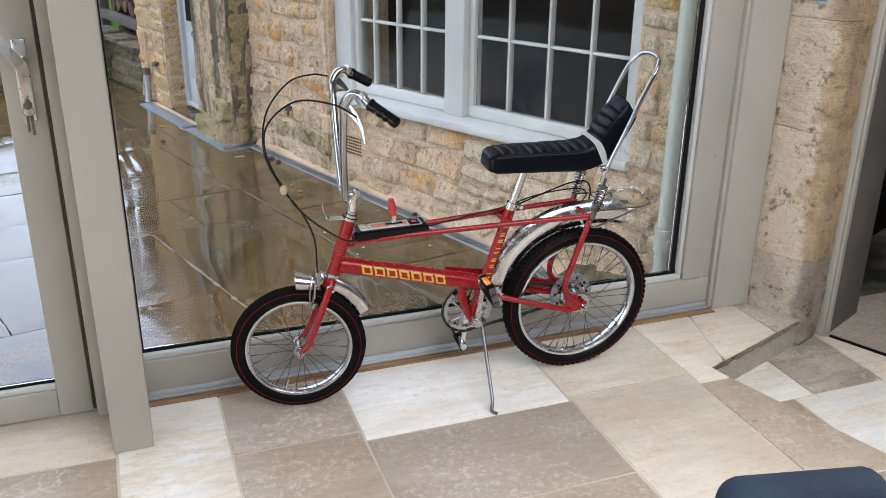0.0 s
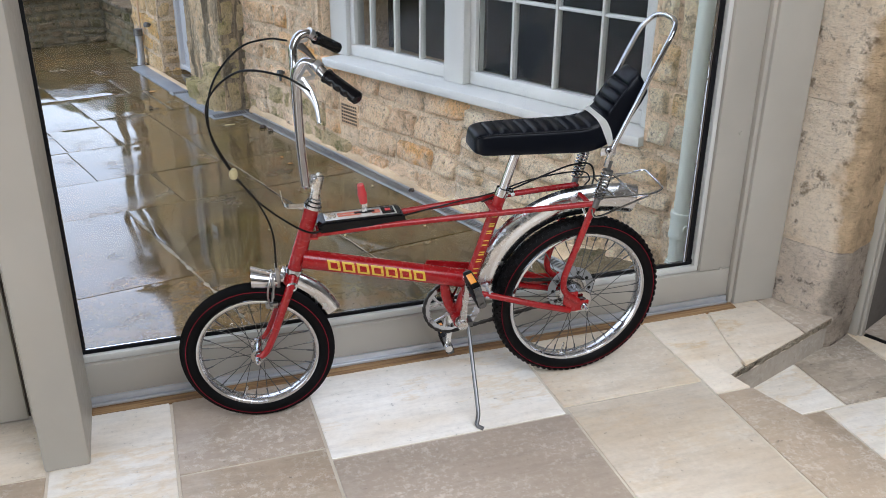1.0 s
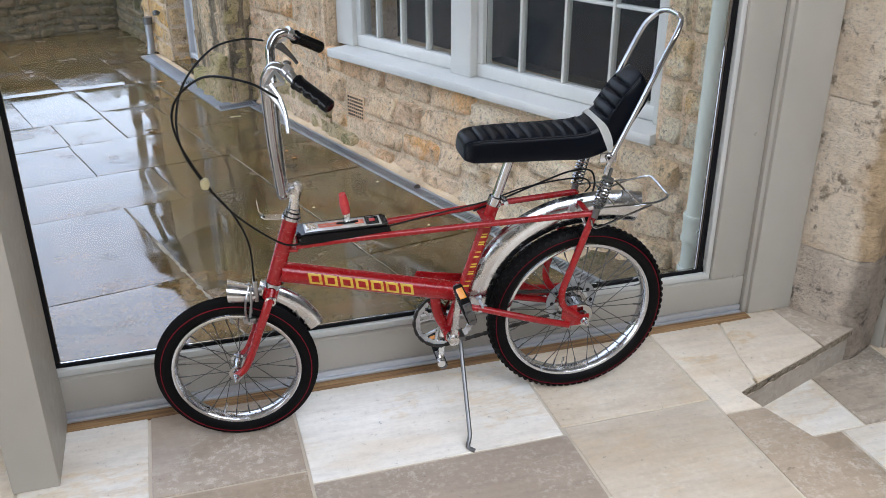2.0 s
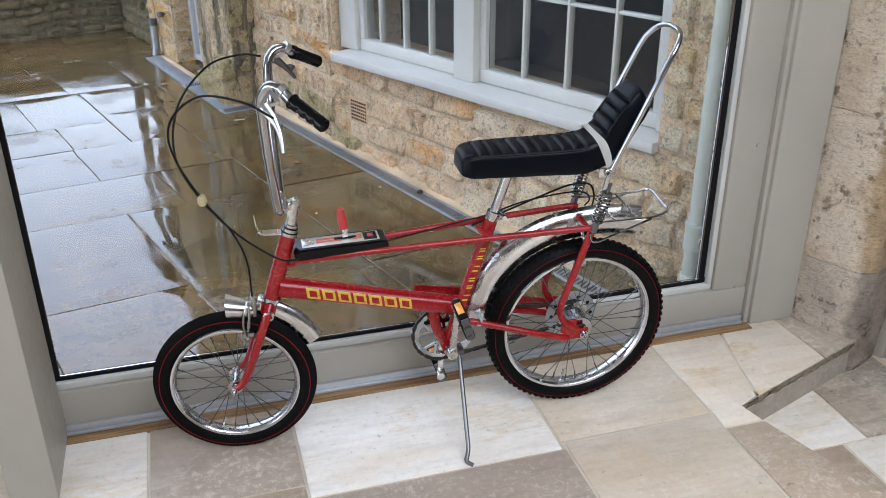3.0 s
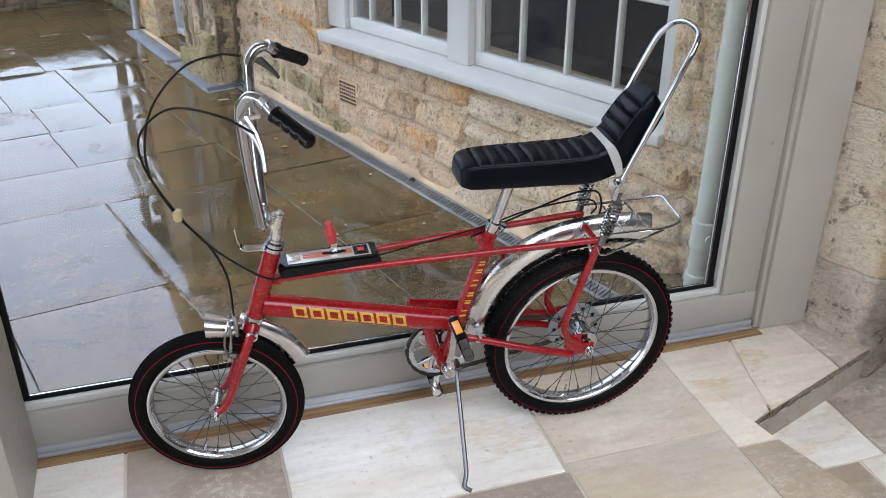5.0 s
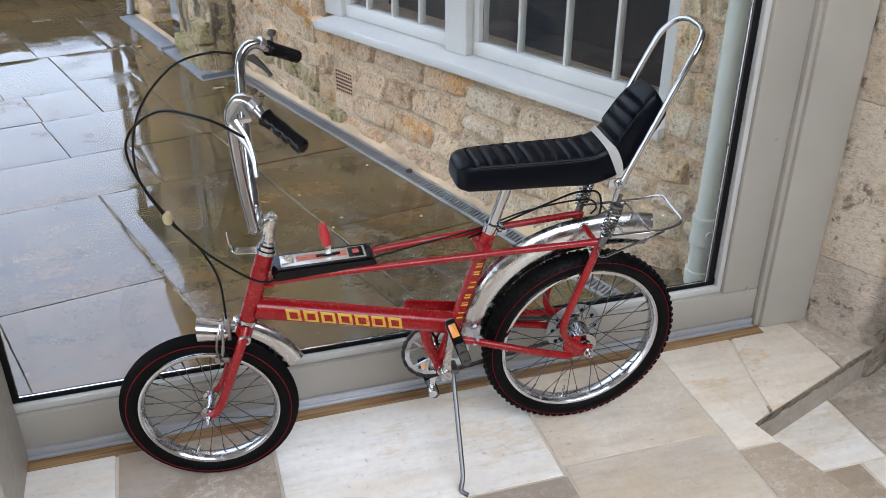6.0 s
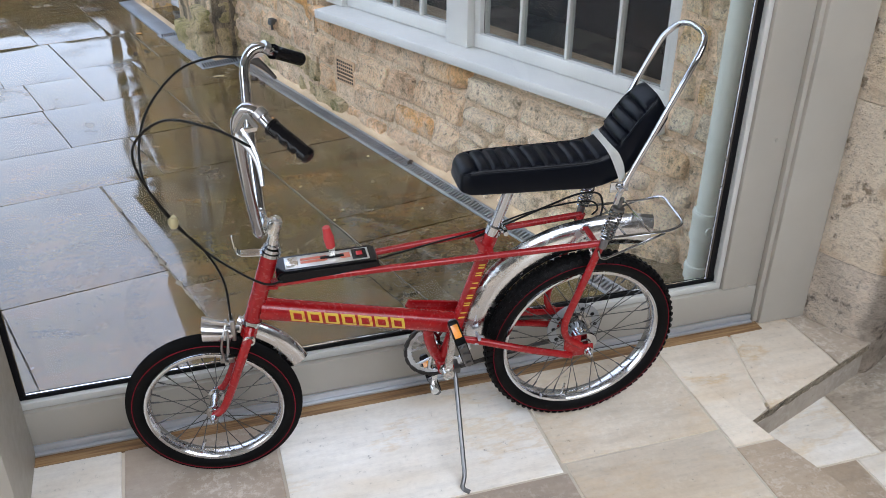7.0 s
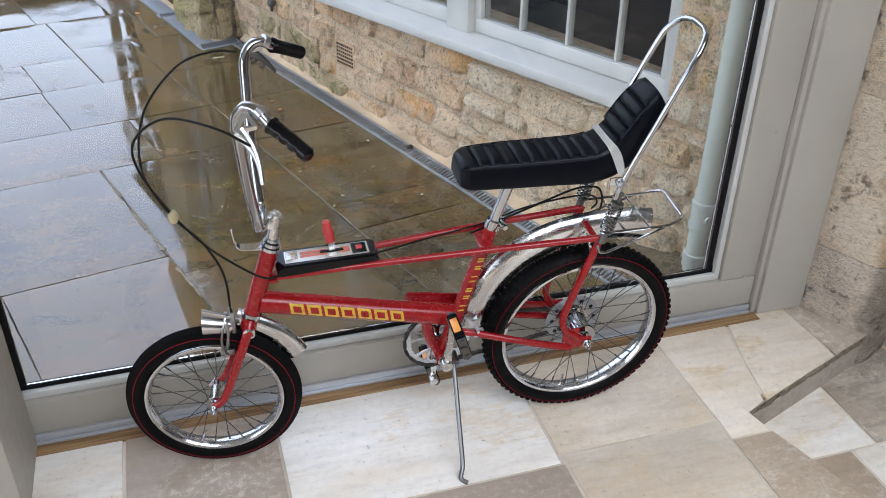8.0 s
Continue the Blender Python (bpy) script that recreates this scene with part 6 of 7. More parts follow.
for i in range(len(gp)):
    j = (i + 1) % len(gp)
    b.faces.new((lo[i], lo[j], hi[j], hi[i]))
box(b, (0.24, -0.060, 0.100), (0.432, -0.030, 0.104), 0.001, Matrix.Translation((0.336, 0, 0.10)) @ Matrix.Rotation(-0.15, 4, "Y") @ Matrix.Translation((-0.336, 0, -0.10)))
bpart("chain_guard", b, RED, None, "red chain guard")

for s, up in ((1, 1), (-1, -1)):
    b = bmesh.new()
    y0 = 0.052 * s
    tip = BB + Vector((-0.006 * up, 0, 0.150 * up))
    sweep(b, [BB + Vector((0, y0, 0)), tip + Vector((0, 0.068 * s, 0))], lambda t: [(-0.0095 + 0.003 * t, -0.005), (0.0095 - 0.003 * t, -0.005), (0.0095 - 0.003 * t, 0.005), (-0.0095 + 0.003 * t, 0.005)], up=(0, 1, 0))
    lathe(b, [(0.0, y0 - 0.010), (0.0145, y0 - 0.010), (0.0145, y0 + 0.010), (0.011, y0 + 0.012), (0.0, y0 + 0.012)], 20, False, "y", tuple(BB))
    lathe(b, [(0.0, 0.060 * s - 0.006), (0.011, 0.060 * s - 0.006), (0.011, 0.060 * s + 0.012), (0.0, 0.060 * s + 0.012)], 16, False, "y", tuple(tip))
    lathe(b, [(0.0, y0 - 0.022 * s), (0.018, y0 - 0.022 * s), (0.018, y0 - 0.014 * s), (0.0, y0 - 0.014 * s)], 20, False, "y", tuple(BB))
    crank = bpart("crank", b, DULL_CHROME, None, "dull steel crank arm")
    pt = Matrix.Translation(tip + Vector((-0.004, 0.118 * s, 0))) @ Matrix.Rotation(radians(-72), 4, "Y")
    pm = bmesh.new()
    for dx in (-0.024, 0.024):
        box(pm, (dx - 0.011, -0.044, -0.0125), (dx + 0.011, 0.044, 0.0125), 0.004, pt)
    pedal = bpart("pedal", pm, RUBBER, crank, "black rubber block pedal")
    for dx in (-0.0352, 0.0352):
        pm = bmesh.new()
        box(pm, (dx - 0.0012, -0.024, -0.0085), (dx + 0.0012, 0.024, 0.0085), 0.0005, pt)
        bpart("reflector", pm, AMBER, crank, "amber pedal reflector")
    pm = bmesh.new()
    for y in (0.047, -0.047):
        box(pm, (-0.033, y - 0.002, -0.010), (0.033, y + 0.002, 0.010), 0.0015, pt)
        for dx in (-0.024, 0.024):
            q = pt @ Vector((dx, y + 0.004 * (1 if y > 0 else -1), 0))
            rod(pm, q - Vector((0, 0.003, 0)), q + Vector((0, 0.003, 0)), 0.007, 10)
    q = pt @ Vector((0, 0.050 * s, 0))
    rod(pm, q - Vector((0, 0.006, 0)), q + Vector((0, 0.006, 0)), 0.011, 14)
    rod(pm, tip + Vector((0, 0.07 * s, 0)), q, 0.006, 10)
    bpart("pedal_plate", pm, DARK_STEEL, crank, "steel pedal end plates")

# kickstand
b = bmesh.new()
tube(b, rounded([(0.338, 0.010, -0.030), (0.340, 0.035, -0.045), (0.356, 0.205, -0.222), (0.370, 0.228, -0.2375), (0.352, 0.240, -0.2425)], 0.018, 5), 0.0058, 10)
box(b, (0.325, -0.01, -0.042), (0.352, 0.03, -0.026), 0.003)
bpart("kickstand", b, DARK_STEEL, None, "grey steel kickstand, down")

# seat post and saddle
b = bmesh.new()
rod(b, BB.lerp(SEAT_TOP, 0.93), SEAT_TOP + sd * 0.135, 0.0125, 18)
bpart("seat_post", b, CHROME, None, "chromed seat post")
b = bmesh.new()
rod(b, SEAT_TOP - sd * 0.004, SEAT_TOP + sd * 0.018, 0.0185, 20)
box(b, (0.222, -0.006, 0.356), (0.240, 0.022, 0.368), 0.003)
rod(b, (0.229, 0.030, 0.362), (0.229, 0.014, 0.362), 0.006, 8)
bpart("seat_clamp", b, CHROME, None, "chromed seat clamp")


def lerp_table(t, table):
    for (a, x), (c, y) in zip(table, table[1:]):
        if t <= c:
            return x + (y - x) * (t - a) / (c - a)
    return table[-1][1]


# one cover from the nose to the top of the backrest, pleated across
SPINE = curve_points([(0.346, 0, 0.524), (0.343, 0, 0.533), (0.335, 0, 0.540), (0.320, 0, 0.5445), (0.295, 0, 0.547), (0.24, 0, 0.547), (0.1, 0, 0.545), (0.04, 0, 0.547), (0.0, 0, 0.562), (-0.025, 0, 0.597), (-0.053, 0, 0.638), (-0.086, 0, 0.672), (-0.098, 0, 0.681)], 40)
spaced, walked = [SPINE[0]], 0.0
for p, q in zip(SPINE, SPINE[1:]):
    walked += (q - p).length
    if walked >= 0.0028:
        spaced.append(q)
        walked = 0.0
SPINE = spaced
lens = [0.0]
for p, q in zip(SPINE, SPINE[1:]):
    lens.append(lens[-1] + (q - p).length)
total = lens[-1]
b = bmesh.new()
rings = []
K = 40
for p, l in zip(SPINE, lens):
    t = l / total
    i = SPINE.index(p)
    a, c = SPINE[max(0, i - 1)], SPINE[min(len(SPINE) - 1, i + 1)]
    dd = (c - a).normalized()
    up = Vector((dd.z, 0, -dd.x))
    up = up if up.z > 0 or up.x > 0 else -up
    if t < 0.09:
        up = Vector((0, 0, 1))
    w = lerp_table(t, ((0.0, 0.036), (0.012, 0.044), (0.03, 0.052), (0.06, 0.060), (0.25, 0.066), (0.6, 0.068), (0.9, 0.066), (0.97, 0.061), (1.0, 0.050)))
    th = lerp_table(t, ((0.0, 0.028), (0.012, 0.036), (0.03, 0.046), (0.06, 0.056), (0.10, 0.061), (0.45, 0.066), (0.60, 0.071), (0.70, 0.068), (0.80, 0.066), (0.90, 0.063), (0.96, 0.056), (1.0, 0.040)))
    seat_part = t < 0.60
    pleat = 0.0
    if 0.06 < t < 0.66 or 0.73 < t < 0.94:
        pleat = -0.0075 * (1 - abs(math.sin(math.pi * (l - 0.02) / 0.0300))) ** 2.6
    ring = []
    for j in range(K):
        q = 2 * math.pi * j / K
        cx, sx = math.cos(q), math.sin(q)
        e = 0.33
        px = w * math.copysign(abs(cx) ** e, cx)
        pz = math.copysign(abs(sx) ** e, sx)
        px *= 0.90 - 0.12 * pz
        off = (pz * 0.5 - 0.5) * th
        if pz > 0.8 and abs(px) < w * 0.72:
            off += pleat + 0.005 * (1 - (px / w) ** 2)
        if 0.62 < pz <= 0.99 and abs(abs(px) - w * 0.77) < w * 0.08:
            off += 0.0008
        ring.append(b.verts.new(p + up * off + Vector((0, px, 0))))
    rings.append(ring)
for r0, r1 in zip(rings, rings[1:]):
    for j in range(K):
        b.faces.new((r0[j], r0[(j + 1) % K], r1[(j + 1) % K], r1[j]))
b.faces.new(rings[0][::-1])
b.faces.new(rings[-1])
saddle = bpart("saddle", b, VINYL, None, "black pleated vinyl banana seat with a backrest", 75)
# piping along both upper edges, and the white strap over the fold
for s in (1, -1):
    b = bmesh.new()
    runs = [[], []]
    for i in range(4, len(SPINE) - 3, 3):
        t = lens[i] / total
        if 0.655 < t < 0.745:
            continue
        a, c = SPINE[i - 1], SPINE[i + 1]
        dd = (c - a).normalized()
        up = Vector((dd.z, 0, -dd.x))
        up = up if up.z > 0 or up.x > 0 else -up
        w = lerp_table(t, ((0.0, 0.036), (0.012, 0.044), (0.03, 0.052), (0.06, 0.060), (0.25, 0.066), (0.6, 0.068), (0.9, 0.066), (0.97, 0.061), (1.0, 0.050)))
        runs[t > 0.7].append(SPINE[i] + up * -0.004 + Vector((0, s * w * 0.79, 0)))
    for pts in runs:
        tube(b, pts, 0.0022, 6)
    bpart("piping", b, VINYL, saddle)
b = bmesh.new()
band = []
for i, p in enumerate(SPINE):
    t = lens[i] / total
    if 0.676 < t < 0.718:
        a, c = SPINE[i - 1], SPINE[i + 1]
        dd = (c - a).normalized()
        up = Vector((dd.z, 0, -dd.x))
        up = up if up.z > 0 or up.x > 0 else -up
        row = []
        for k in range(25):
            a = (k - 12) / 12
            y = 0.0735 * math.copysign(abs(a) ** 0.5 if abs(a) > 0.3 else abs(a) * 1.826, a)
            o = 0.0115 - 0.0095 * (abs(a) / 0.52) ** 2 if abs(a) < 0.52 else 0.002 - 0.062 * ((abs(a) - 0.52) / 0.48) ** 1.2
            q = p + up * o + Vector((0, y, 0))
            pull = max(0.0, (abs(a) - 0.6) / 0.4) ** 1.3 * 0.65
            row.append(b.verts.new(q.lerp(Vector((-0.012, y, 0.492)), pull)))
        band.append(row)
for r0, r1 in zip(band, band[1:]):
    for j in range(24):
        b.faces.new((r0[j], r0[j + 1], r1[j + 1], r1[j]))
bmesh.ops.solidify(b, geom=list(b.faces), thickness=0.0015)
bpart("strap", b, WHITE_BAND, saddle, "off-white strap across the fold of the seat")

# sissy bar, springs, seat brackets
half = [(-0.011, 0.078, 0.441), (-0.023, 0.081, 0.489), (-0.084, 0.081, 0.629), (-0.140, 0.078, 0.753), (-0.159, 0.070, 0.785), (-0.175, 0.052, 0.806), (-0.183, 0.026, 0.813), (-0.184, 0.0, 0.814)]
b = tube(bmesh.new(), curve_points(half + mirrored(half[-2::-1]), 8), 0.0066, 14)
bpart("sissy_bar", b, CHROME, None, "tall chromed loop behind the backrest")
for s in (1, -1):
    top, low = Vector((-0.019, 0.078 * s, 0.426)), Vector((-0.001, 0.075 * s, 0.350))
    ax = (low - top).normalized()
    e1 = ax.cross(Vector((0, 1, 0))).normalized()
    e2 = ax.cross(e1)
    b = bmesh.new()
    coil = [top.lerp(low, i / 150) + (e1 * math.cos(i / 150 * 9 * 2 * math.pi) + e2 * math.sin(i / 150 * 9 * 2 * math.pi)) * 0.0145 for i in range(151)]
    tube(b, coil, 0.0024, 6)
    bpart("spring", b, CHROME, None, "chromed coil spring")
    b = bmesh.new()
    rod(b, top - ax * 0.03, low, 0.0045, 12)
    rod(b, top - ax * 0.004, top + ax * 0.002, 0.0145, 16)
    rod(b, low, low + ax * 0.03, 0.009, 12)
    bpart("spring_strut", b, DARK_STEEL)
    b = bmesh.new()
    box(b, (-0.034, 0.0815 * s - 0.0015, 0.474), (0.010, 0.0815 * s + 0.0015, 0.500), 0.001)
    rod(b, (-0.012, 0.094 * s, 0.487), (-0.012, 0.080 * s, 0.487), 0.0085, 14)
    rod(b, (-0.012, 0.100 * s, 0.487), (-0.012, 0.094 * s, 0.487), 0.0055, 6)
    bpart("seat_bracket", b, CHROME, None, "chromed bracket and bolt")

# rear carrier
b = bmesh.new()
tube(b, rounded([(-0.004, 0.074, 0.346), (-0.155, 0.074, 0.344), (-0.172, 0.074, 0.347), (-0.205, 0.062, 0.352), (-0.206, -0.058, 0.360), (-0.175, -0.072, 0.347), (-0.155, -0.074, 0.344), (-0.004, -0.074, 0.346)], 0.02, 5), 0.0031, 8)
for x in (-0.052, -0.115):
    rod(b, (x, 0.074, 0.345), (x, -0.074, 0.345), 0.0028, 8)
for s in (1, -1):
    tube(b, rounded([(0.016, 0.078 * s, 0.318), (0.010, 0.080 * s, 0.296), (-0.004, 0.080 * s, 0.292), (-0.150, 0.078 * s, 0.342)], 0.012, 5), 0.0029, 8)
bpart("rear_rack", b, CHROME, None, "small chromed wire rack")
# rear caliper brake
b = bmesh.new()
for s in (1, -1):
    tube(b, curve_points([(0.012, 0.004 * s, 0.300), (0.010, 0.034 * s, 0.275), (0.010, 0.040 * s, 0.245), (0.012, 0.030 * s, 0.215)], 5), 0.0042, 8)
    box(b, (0.0, 0.024 * s - 0.005, 0.198), (0.026, 0.024 * s + 0.005, 0.212), 0.002)
bpart("rear_brake", b, DULL_CHROME, None, "steel caliper brake")

# ---- stones of the walls, flagstones of the yard ----
def warp(y, z, seed):
    """How the courses of a wall wander: the shift of a place on its face."""
    return (0.034 * noise.noise(Vector((y * 2.6, z * 6.0, seed * 1.9))) + 0.010 * noise.noise(Vector((y * 11, z * 11, seed * 0.7))),
            0.026 * noise.noise(Vector((y * 2.2 + 40, z * 2.4, seed * 1.1))) + 0.009 * noise.noise(Vector((y * 12, z * 12 + 9, seed * 2.7))))


def stone_block(y0, z0, w, h, depth, seed, wall_seed, rough=1.0):
    """One worn rubble stone with a pillowed, broken face, standing proud along -x; its corner of the wall is (y0, z0)."""
    nx, ny = max(6, min(22, int(w / 0.014))), max(5, min(12, int(h / 0.014)))
    vs, fs = [], []
    dull = 0.02 + 0.05 * (0.5 + 0.5 * noise.noise(Vector((seed * 3.1, 0.4, 7.7))))
    tilt_s, tilt_t = (0.25 * noise.noise(Vector((seed * 1.3, k, 2.2))) for k in (3.0, 9.0))
    for j in range(ny + 1):
        for i in range(nx + 1):
            s, t = i / nx * 2 - 1, j / ny * 2 - 1
            cs, ct = s * (1 - dull * abs(t) ** 5), t * (1 - dull * 1.4 * abs(s) ** 5)
            y, z = cs * w / 2, ct * h / 2
            e = min((1 - abs(s)) * w / 2, (1 - abs(t)) * h / 2)
            rise = 1 - (1 - min(1.0, e / 0.012)) ** 2.2
            gy, gz = y0 + w / 2 + y, z0 + h / 2 + z
            n1 = noise.fractal(Vector((gy * 9 + seed * 3.7, gz * 9, seed * 1.3)), 0.7, 2.1, 5)
            chip = max(0.0, noise.noise(Vector((gy * 15, gz * 22, seed * 2.9))) - 0.25)
            proud = (depth + 0.006) * rise - 0.006 + rise * (n1 * 0.015 * rough - chip * 0.022 + depth * (tilt_s * s + tilt_t * t))
            dy, dz = warp(gy, gz, wall_seed)
            vs.append((-proud, y + dy, z + dz))
    for j in range(ny):
        for i in range(nx):
            a = j * (nx + 1) + i
            fs.append((a, a + nx + 1, a + nx + 2, a + 1))
    me = bpy.data.meshes.new("stone")
    me.from_pydata(vs, [], fs)
    me.polygons.foreach_set("use_smooth", [True] * len(me.polygons))
    return me


def leant(lean, y, w, z):
    """How far out and how turned a stone of a battered wall foot stands."""
    if not lean or z >= 0.36:
        return 0.0, 0.0, 0.0
    g, k = lean(y + w / 2), (0.36 - z) / 0.5
    return g * k, math.atan2(g, 0.5), math.atan2(lean(y + w) - lean(y), w) * k


def lay_stones(parent, mat, m, run, z0, z1, holes=(), rows=(0.09, 0.17), widths=(0.13, 0.36), depth=0.03, seed=1, rough=1.0, alt=None, lean=None, mortar=None, pointed=0.25):
    """Random rubble in rough courses on a wall face: along y of m, upward z, proud along -x, with the joints pointed almost flush."""
    rnd = random.Random(seed)
    z, count = z0, 0
    while z < z1 - 0.03:
        h = min(rnd.uniform(*rows), z1 - z)
        spans, cuts = [(run[0], run[1])], [q for q in holes if z < q[3] - 0.02 and z + h > q[2] + 0.02]
        for q in cuts:
            spans = [s for a, b in spans for s in ((a, min(b, q[0])), (max(a, q[1]), b)) if s[1] - s[0] > 0.03]
        for a, b in spans:
            y = a
            while y < b - 0.02:
                w = rnd.uniform(*widths)
                if b - y - w < 0.09:
                    w = b - y
                split = h > 0.12 and w < 0.24 and rnd.random() < 0.3
                for part_z, part_h in (((z, h * 0.5), (z + h * 0.5, h * 0.5)) if split else ((z, h),)):
                    count += 1
                    joint = rnd.uniform(0.005, 0.020)
                    me = stone_block(y + joint / 2, part_z + joint / 2, w - joint, part_h - joint, depth * rnd.uniform(0.65, 1.3), seed * 50 + count, seed, rough)
                    me.materials.append(alt if alt and part_z < z0 + 0.20 and y > 3.75 and rnd.random() < 0.75 else mat)
                    ob = new("stone", me)
                    ob.parent = parent
                    out, turn_y, turn_z = leant(lean, y, w, part_z + part_h / 2)
                    ob.matrix_basis = m @ Matrix.Translation((-out, y + w / 2, part_z + part_h / 2)) @ Matrix.Rotation(turn_z, 4, "Z") @ Matrix.Rotation(turn_y, 4, "Y")
                y += w
        z += h
    # the pointing: one uneven skin of mortar a little behind the faces of the stones
    skin, fs, ny, nz = [], [], max(2, int((run[1] - run[0]) / 0.022)), max(2, int((z1 - z0) / 0.022))
    for j in range(nz + 1):
        for i in range(ny + 1):
            y, zz = run[0] + (run[1] - run[0]) * i / ny, z0 + (z1 - z0) * j / nz
            out = leant(lean, y, 0.0001, zz)[0]
            skin.append(m @ Vector((-out - depth * pointed - 0.004 * noise.fractal(Vector((y * 12, zz * 12, seed * 4.4)), 0.8, 2.0, 4), y, zz)))
    for j in range(nz):
        for i in range(ny):
            a = j * (ny + 1) + i
            y, zz = run[0] + (run[1] - run[0]) * (i + 0.5) / ny, z0 + (z1 - z0) * (j + 0.5) / nz
            if not any(q[0] < y < q[1] and q[2] < zz < q[3] for q in holes):
                fs.append((a, a + ny + 1, a + ny + 2, a + 1))
    me = bpy.data.meshes.new("pointing")
    me.from_pydata(skin, [], fs)
    me.polygons.foreach_set("use_smooth", [True] * len(me.polygons))
    me.materials.append(mortar or MORTAR)
    ob = new("pointing", me)
    ob.parent = parent
    ob["label"] = "lime mortar pointing between the stones"
    return count


face = HM @ Matrix.Translation((WALL_U - 0.004, 0, 0))
lay_stones(house_wall, STONE, face, (3.02, 4.25), -0.13, 0.39, ((3.822, 3.994, 0.035, 0.182), (SASH_V0 - 0.05, SASH_V1 + 0.045, 0.37, 0.5)), (0.085, 0.155), (0.14, 0.36), 0.026, 3, 1.0, STONE_MOSSY, batter, pointed=0.06)
lay_stones(house_wall, STONE_NEAR, face, (1.62, 3.02), -0.13, 0.39, ((SASH_V0 - 0.05, SASH_V1 + 0.045, 0.37, 0.5),), (0.085, 0.150), (0.13, 0.32), 0.028, 23, 1.2, None, batter, pointed=0.06)
lay_stones(house_wall, STONE_PALE, face, (1.62, SASH_V0 - 0.005), 0.39, 1.75, (), (0.09, 0.2), (0.16, 0.40), 0.022, 13)
lay_stones(house_wall, STONE, face, (SASH_V1 + 0.02, 4.25), 0.39, 1.75, (), (0.1, 0.18), (0.03, 0.05), 0.015, 14)
bend = DM @ Matrix.Translation((2.856, 0, 0))
lay_stones(house_wall, STONE, bend, (4.46, 5.33), -0.13, 1.5, (), (0.085, 0.165), (0.14, 0.36), 0.014, 4, 1.2, STONE_MOSSY, pointed=0.35)
def quarter(y):
    return SM @ Matrix.Translation((0, y, 0)) @ Matrix.Rotation(radians(90), 4, "Z")
lay_stones(butt, STONE_STREAK, SM @ Matrix.Translation((0.144, 0, 0)), (0.09, 0.74), -0.13, 1.3, (), (0.12, 0.24), (0.20, 0.40), 0.010, 5, 1.2, STONE_MOSSY, mortar=STONE_STREAK, pointed=0.5)
lay_stones(butt, STONE_MOSSY, quarter(0.090), (-0.50, -0.144), -0.13, 1.3, (), (0.12, 0.22), (0.14, 0.28), 0.010, 6, 1.2, mortar=STONE_STREAK, pointed=0.5)
rnd = random.Random(8)
for y, z, w, h in ((0.10, -0.115, 0.30, 0.17), (0.40, -0.115, 0.24, 0.14), (0.11, 0.055, 0.24, 0.13)):
    me = stone_block(y, z, w, h, 0.085, 900 + int(y * 100), 5, 1.6)
    me.materials.append(STONE_MOSSY)
    ob = new("stone", me)
    ob.parent = butt
    ob["label"] = "rounded mossy footing stone"
    ob.matrix_basis = SM @ Matrix.Translation((0.150, y + w / 2, z + h / 2))
lay_stones(pier, STONE_PIER, SM @ Matrix.Translation((0.170, 0, 0)), (1.465, 2.10), -0.13, 1.3, (), (0.11, 0.18), (0.14, 0.3), 0.016, 8)
lay_stones(pier, STONE_PIER, quarter(1.464), (-0.40, -0.170), -0.13, 1.3, (), (0.11, 0.18), (0.1, 0.22), 0.015, 9)
lay_stones(low_wall, STONE_DAMP, SM @ Matrix.Translation((0.170, 0, 0)), (2.11, 2.95), -0.12, 0.235, (), (0.06, 0.12), (0.1, 0.28), 0.02, 10, 1.3, mortar=MORTAR_DARK)
lay_stones(far_wall, STONE_DAMP, quarter(2.960), (-0.16, 2.4), -0.12, 0.265, (), (0.05, 0.085), (0.10, 0.24), 0.02, 11, 1.3, mortar=MORTAR_DARK)

# flagstones: big riven slabs in rows; the cross joints lean a little against the rows
FU, FV = Vector((math.cos(radians(11)), math.sin(radians(11)))), Vector((-math.sin(radians(18)), math.cos(radians(18))))
yard = tagged(new("pavement"), "rain-wet dark sandstone flagstones", "pavement", kind="structure")


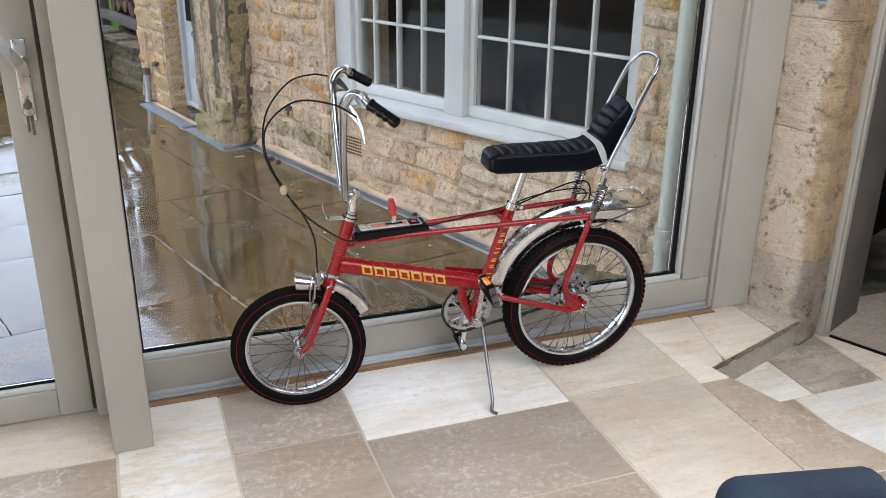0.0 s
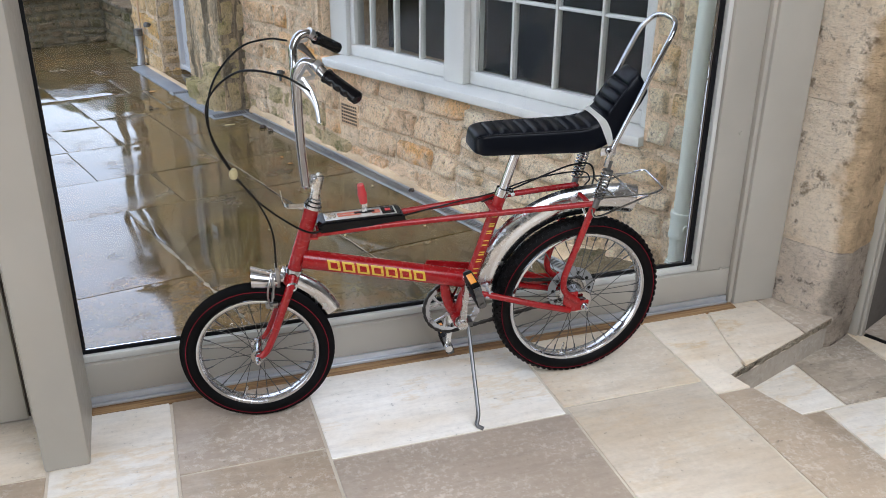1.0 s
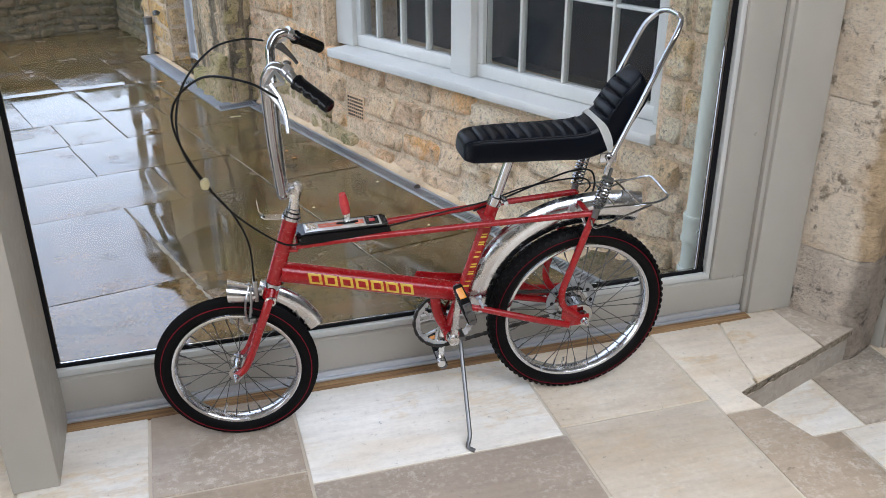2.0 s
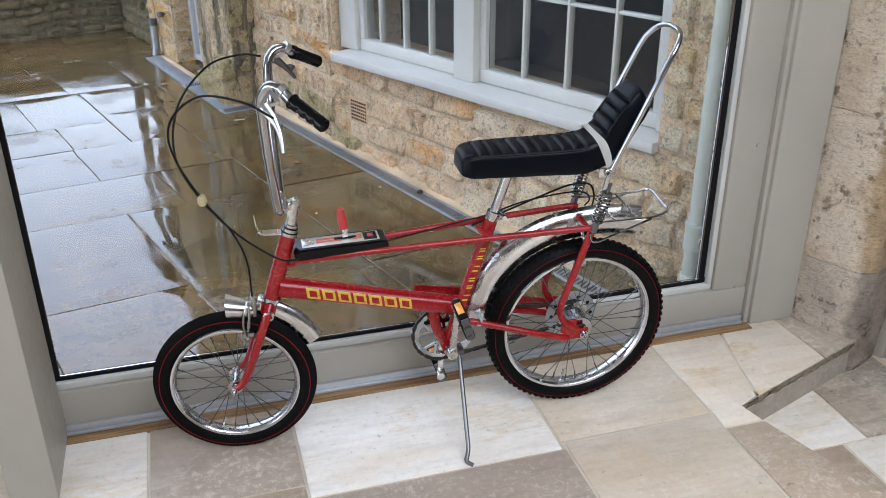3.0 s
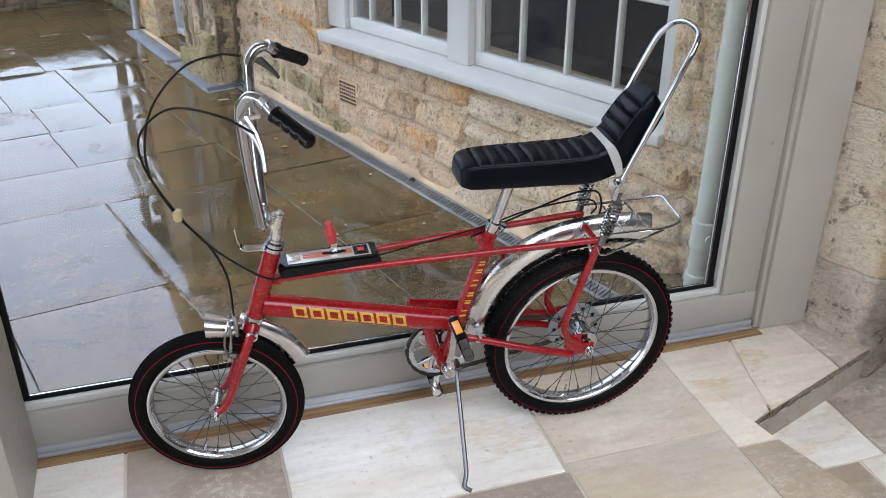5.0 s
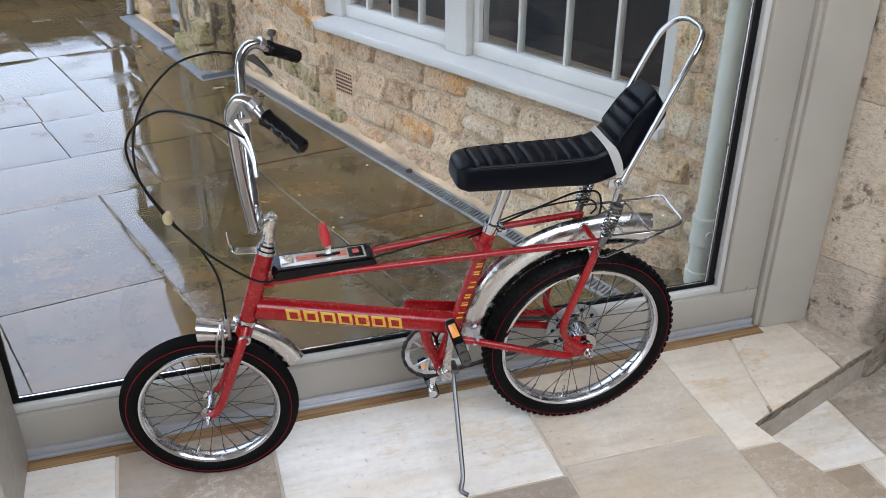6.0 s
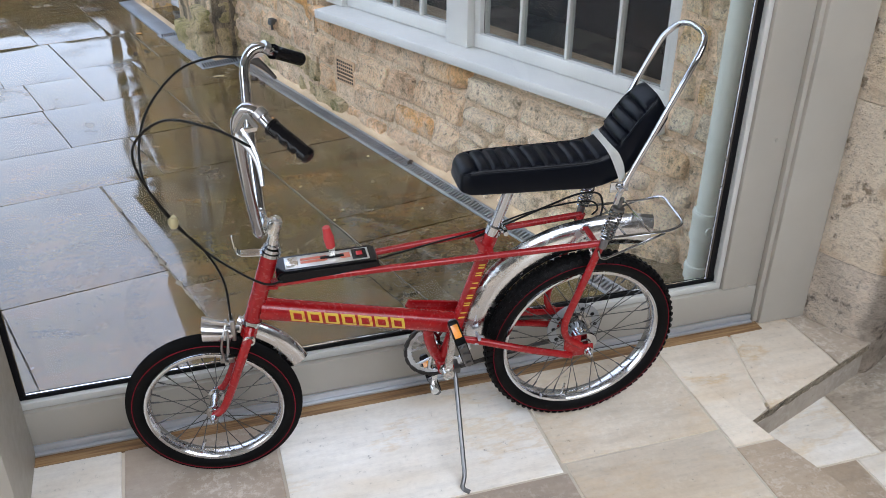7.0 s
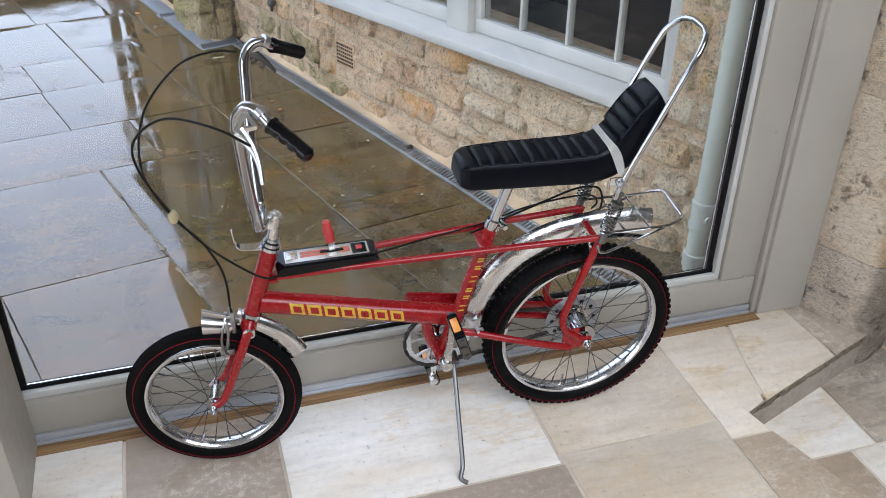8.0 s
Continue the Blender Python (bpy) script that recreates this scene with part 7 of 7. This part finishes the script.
def flag(u0, u1, v0, v1, seed):
    """One flagstone between two joints each way, with ragged edges and a slightly uneven face."""
    rnd = random.Random(seed)
    gu, gv = rnd.uniform(0.0020, 0.0045), rnd.uniform(0.0020, 0.0040)
    u0, u1, v0, v1 = u0 + gu, u1 - gu, v0 + gv, v1 - gv
    w, d = u1 - u0, v1 - v0
    nx, ny = max(4, int(w / 0.045)), max(4, int(d / 0.045))
    mid = FU * ((u0 + u1) / 2) + FV * ((v0 + v1) / 2)
    lift, tip_u, tip_v = rnd.uniform(-0.001, 0.001), rnd.uniform(-0.0015, 0.0015), rnd.uniform(-0.0015, 0.0015)
    bm = bmesh.new()
    grid = []
    for j in range(ny + 1):
        row = []
        for i in range(nx + 1):
            s, t = i / nx, j / ny
            rag = noise.fractal(Vector((seed * 1.7, s * w * 14, t * d * 14)), 0.8, 2.0, 3) * 0.0035
            p = FU * (u0 + s * w + (rag if i in (0, nx) else 0)) + FV * (v0 + t * d + (rag if j in (0, ny) else 0))
            q = Vector((p.x, p.y, 0)) - S_O
            on_x, on_y = q.dot(S_X) / S_X.length, q.dot(S_Y) / S_Y.length
            if on_y < -0.03:
                edge, over = DN, Vector((p.x, p.y, 0)).dot(DN) - DU0 + 0.003
            else:
                edge, over = S_X.normalized(), on_x - (-0.004 if on_y < 1.54 else 0.195)
            if over > 0:
                # what would run over the drain ends at its edge
                p = p - Vector((edge.x, edge.y)) * over
            low = -0.0015 if i in (0, nx) or j in (0, ny) else 0.0
            z = low + lift + tip_u * (s - 0.5) * w + tip_v * (t - 0.5) * d + 0.0005 * noise.noise(Vector((s * w * 3, t * d * 3, seed * 0.9)))
            row.append(bm.verts.new((p.x - mid.x, p.y - mid.y, z)))
        grid.append(row)
    for r0, r1 in zip(grid, grid[1:]):
        for i in range(nx):
            bm.faces.new((r0[i], r0[i + 1], r1[i + 1], r1[i]))
    out = bmesh.ops.extrude_edge_only(bm, edges=[e for e in bm.edges if len(e.link_faces) == 1])
    for x in out["geom"]:
        if isinstance(x, bmesh.types.BMVert):
            x.co.z = -0.045
    ob = part("flagstone", bm, FLAG, yard, sharp=30)
    ob.location = (mid.x, mid.y, GROUND_Z)


seed = 100
for v0, v1, cols in (
    (2.35, 3.39, (1.467, 2.05, 2.75)),
    (2.35, 3.53, (-0.6, 0.05, 0.90, 1.465)),
    (3.53, 4.335, (-0.9, -0.2, 0.62, 1.465)),
    (3.39, 4.335, (1.467, 2.135)),
    (3.39, 3.605, (2.137, 2.75)),
    (3.605, 4.33, (2.137, 2.75)),
    (4.335, 4.81, (-0.5, 0.30, 1.02, 1.735, 2.14, 2.75)),
    (4.81, 5.34, (-0.8, 0.0, 0.80, 1.480, 2.105, 2.75)),
    (5.34, 5.77, (-0.4, 0.35, 0.95, 1.490, 1.785)),
    (5.34, 5.91, (1.787, 2.10, 2.75)),
    (5.77, 6.45, (-0.6, 0.2, 0.85, 1.40, 1.785)),
    (5.91, 6.45, (1.787, 2.268, 2.75)),
    (6.45, 7.03, (-0.9, -0.1, 0.70, 1.30, 1.735, 2.165, 2.75)),
    (7.03, 7.29, (-0.5, 0.3, 1.0, 1.635, 2.17, 2.75)),
    (7.29, 7.68, (-0.7, 0.1, 0.95, 1.64, 1.91, 2.27, 2.80)),
    (7.68, 8.25, (-0.4, 0.5, 1.05, 1.645, 2.045, 2.45, 2.95)),
    (8.25, 8.9, (-0.6, 0.2, 0.9, 1.5, 2.1, 2.7, 3.1)),
):
    edges = list(cols)
    if edges[0] < 1:
        edges = [-3.0, -2.2, -1.5, *edges]
    for a, b in zip(edges, edges[1:]):
        seed += 1
        flag(a, b, v0, v1, seed)
# washed sand and mortar left in the two long open joints
for u, v0, v1, wide in ((1.466, 2.60, 4.33, 0.008), (2.136, 2.9, 4.33, 0.0025), (2.140, 4.34, 4.80, 0.003), (2.105, 4.82, 5.33, 0.003), (2.268, 5.92, 6.44, 0.004)):
    sand = bmesh.new()
    rows = []
    n = int((v1 - v0) / 0.012)
    for k in range(n + 1):
        v = v0 + (v1 - v0) * k / n
        c = FU * (u + 0.003 * noise.noise(Vector((v * 9, u * 9, 0)))) + FV * v
        g = max(0.0012, wide * (0.7 + 1.3 * noise.fractal(Vector((v * 31, u, 4)), 0.6, 2.0, 4)))
        rows.append([sand.verts.new((c.x + FU.x * o, c.y + FU.y * o, GROUND_Z + z)) for o, z in ((-g, 0.0), (-g * 0.5, 0.0026), (g * 0.5, 0.0024), (g, 0.0))])
    for r0, r1 in zip(rows, rows[1:]):
        for k in range(3):
            sand.faces.new((r0[k], r0[k + 1], r1[k + 1], r1[k]))
    part("joint_sand", sand, JOINT_PALE, yard, "pale mortar left in a joint")
step = part("flagstone", boxed((0.132, 0.87, -0.2), (0.36, 1.455, GROUND_Z + 0.001), 0.003, SM), FLAG, yard)
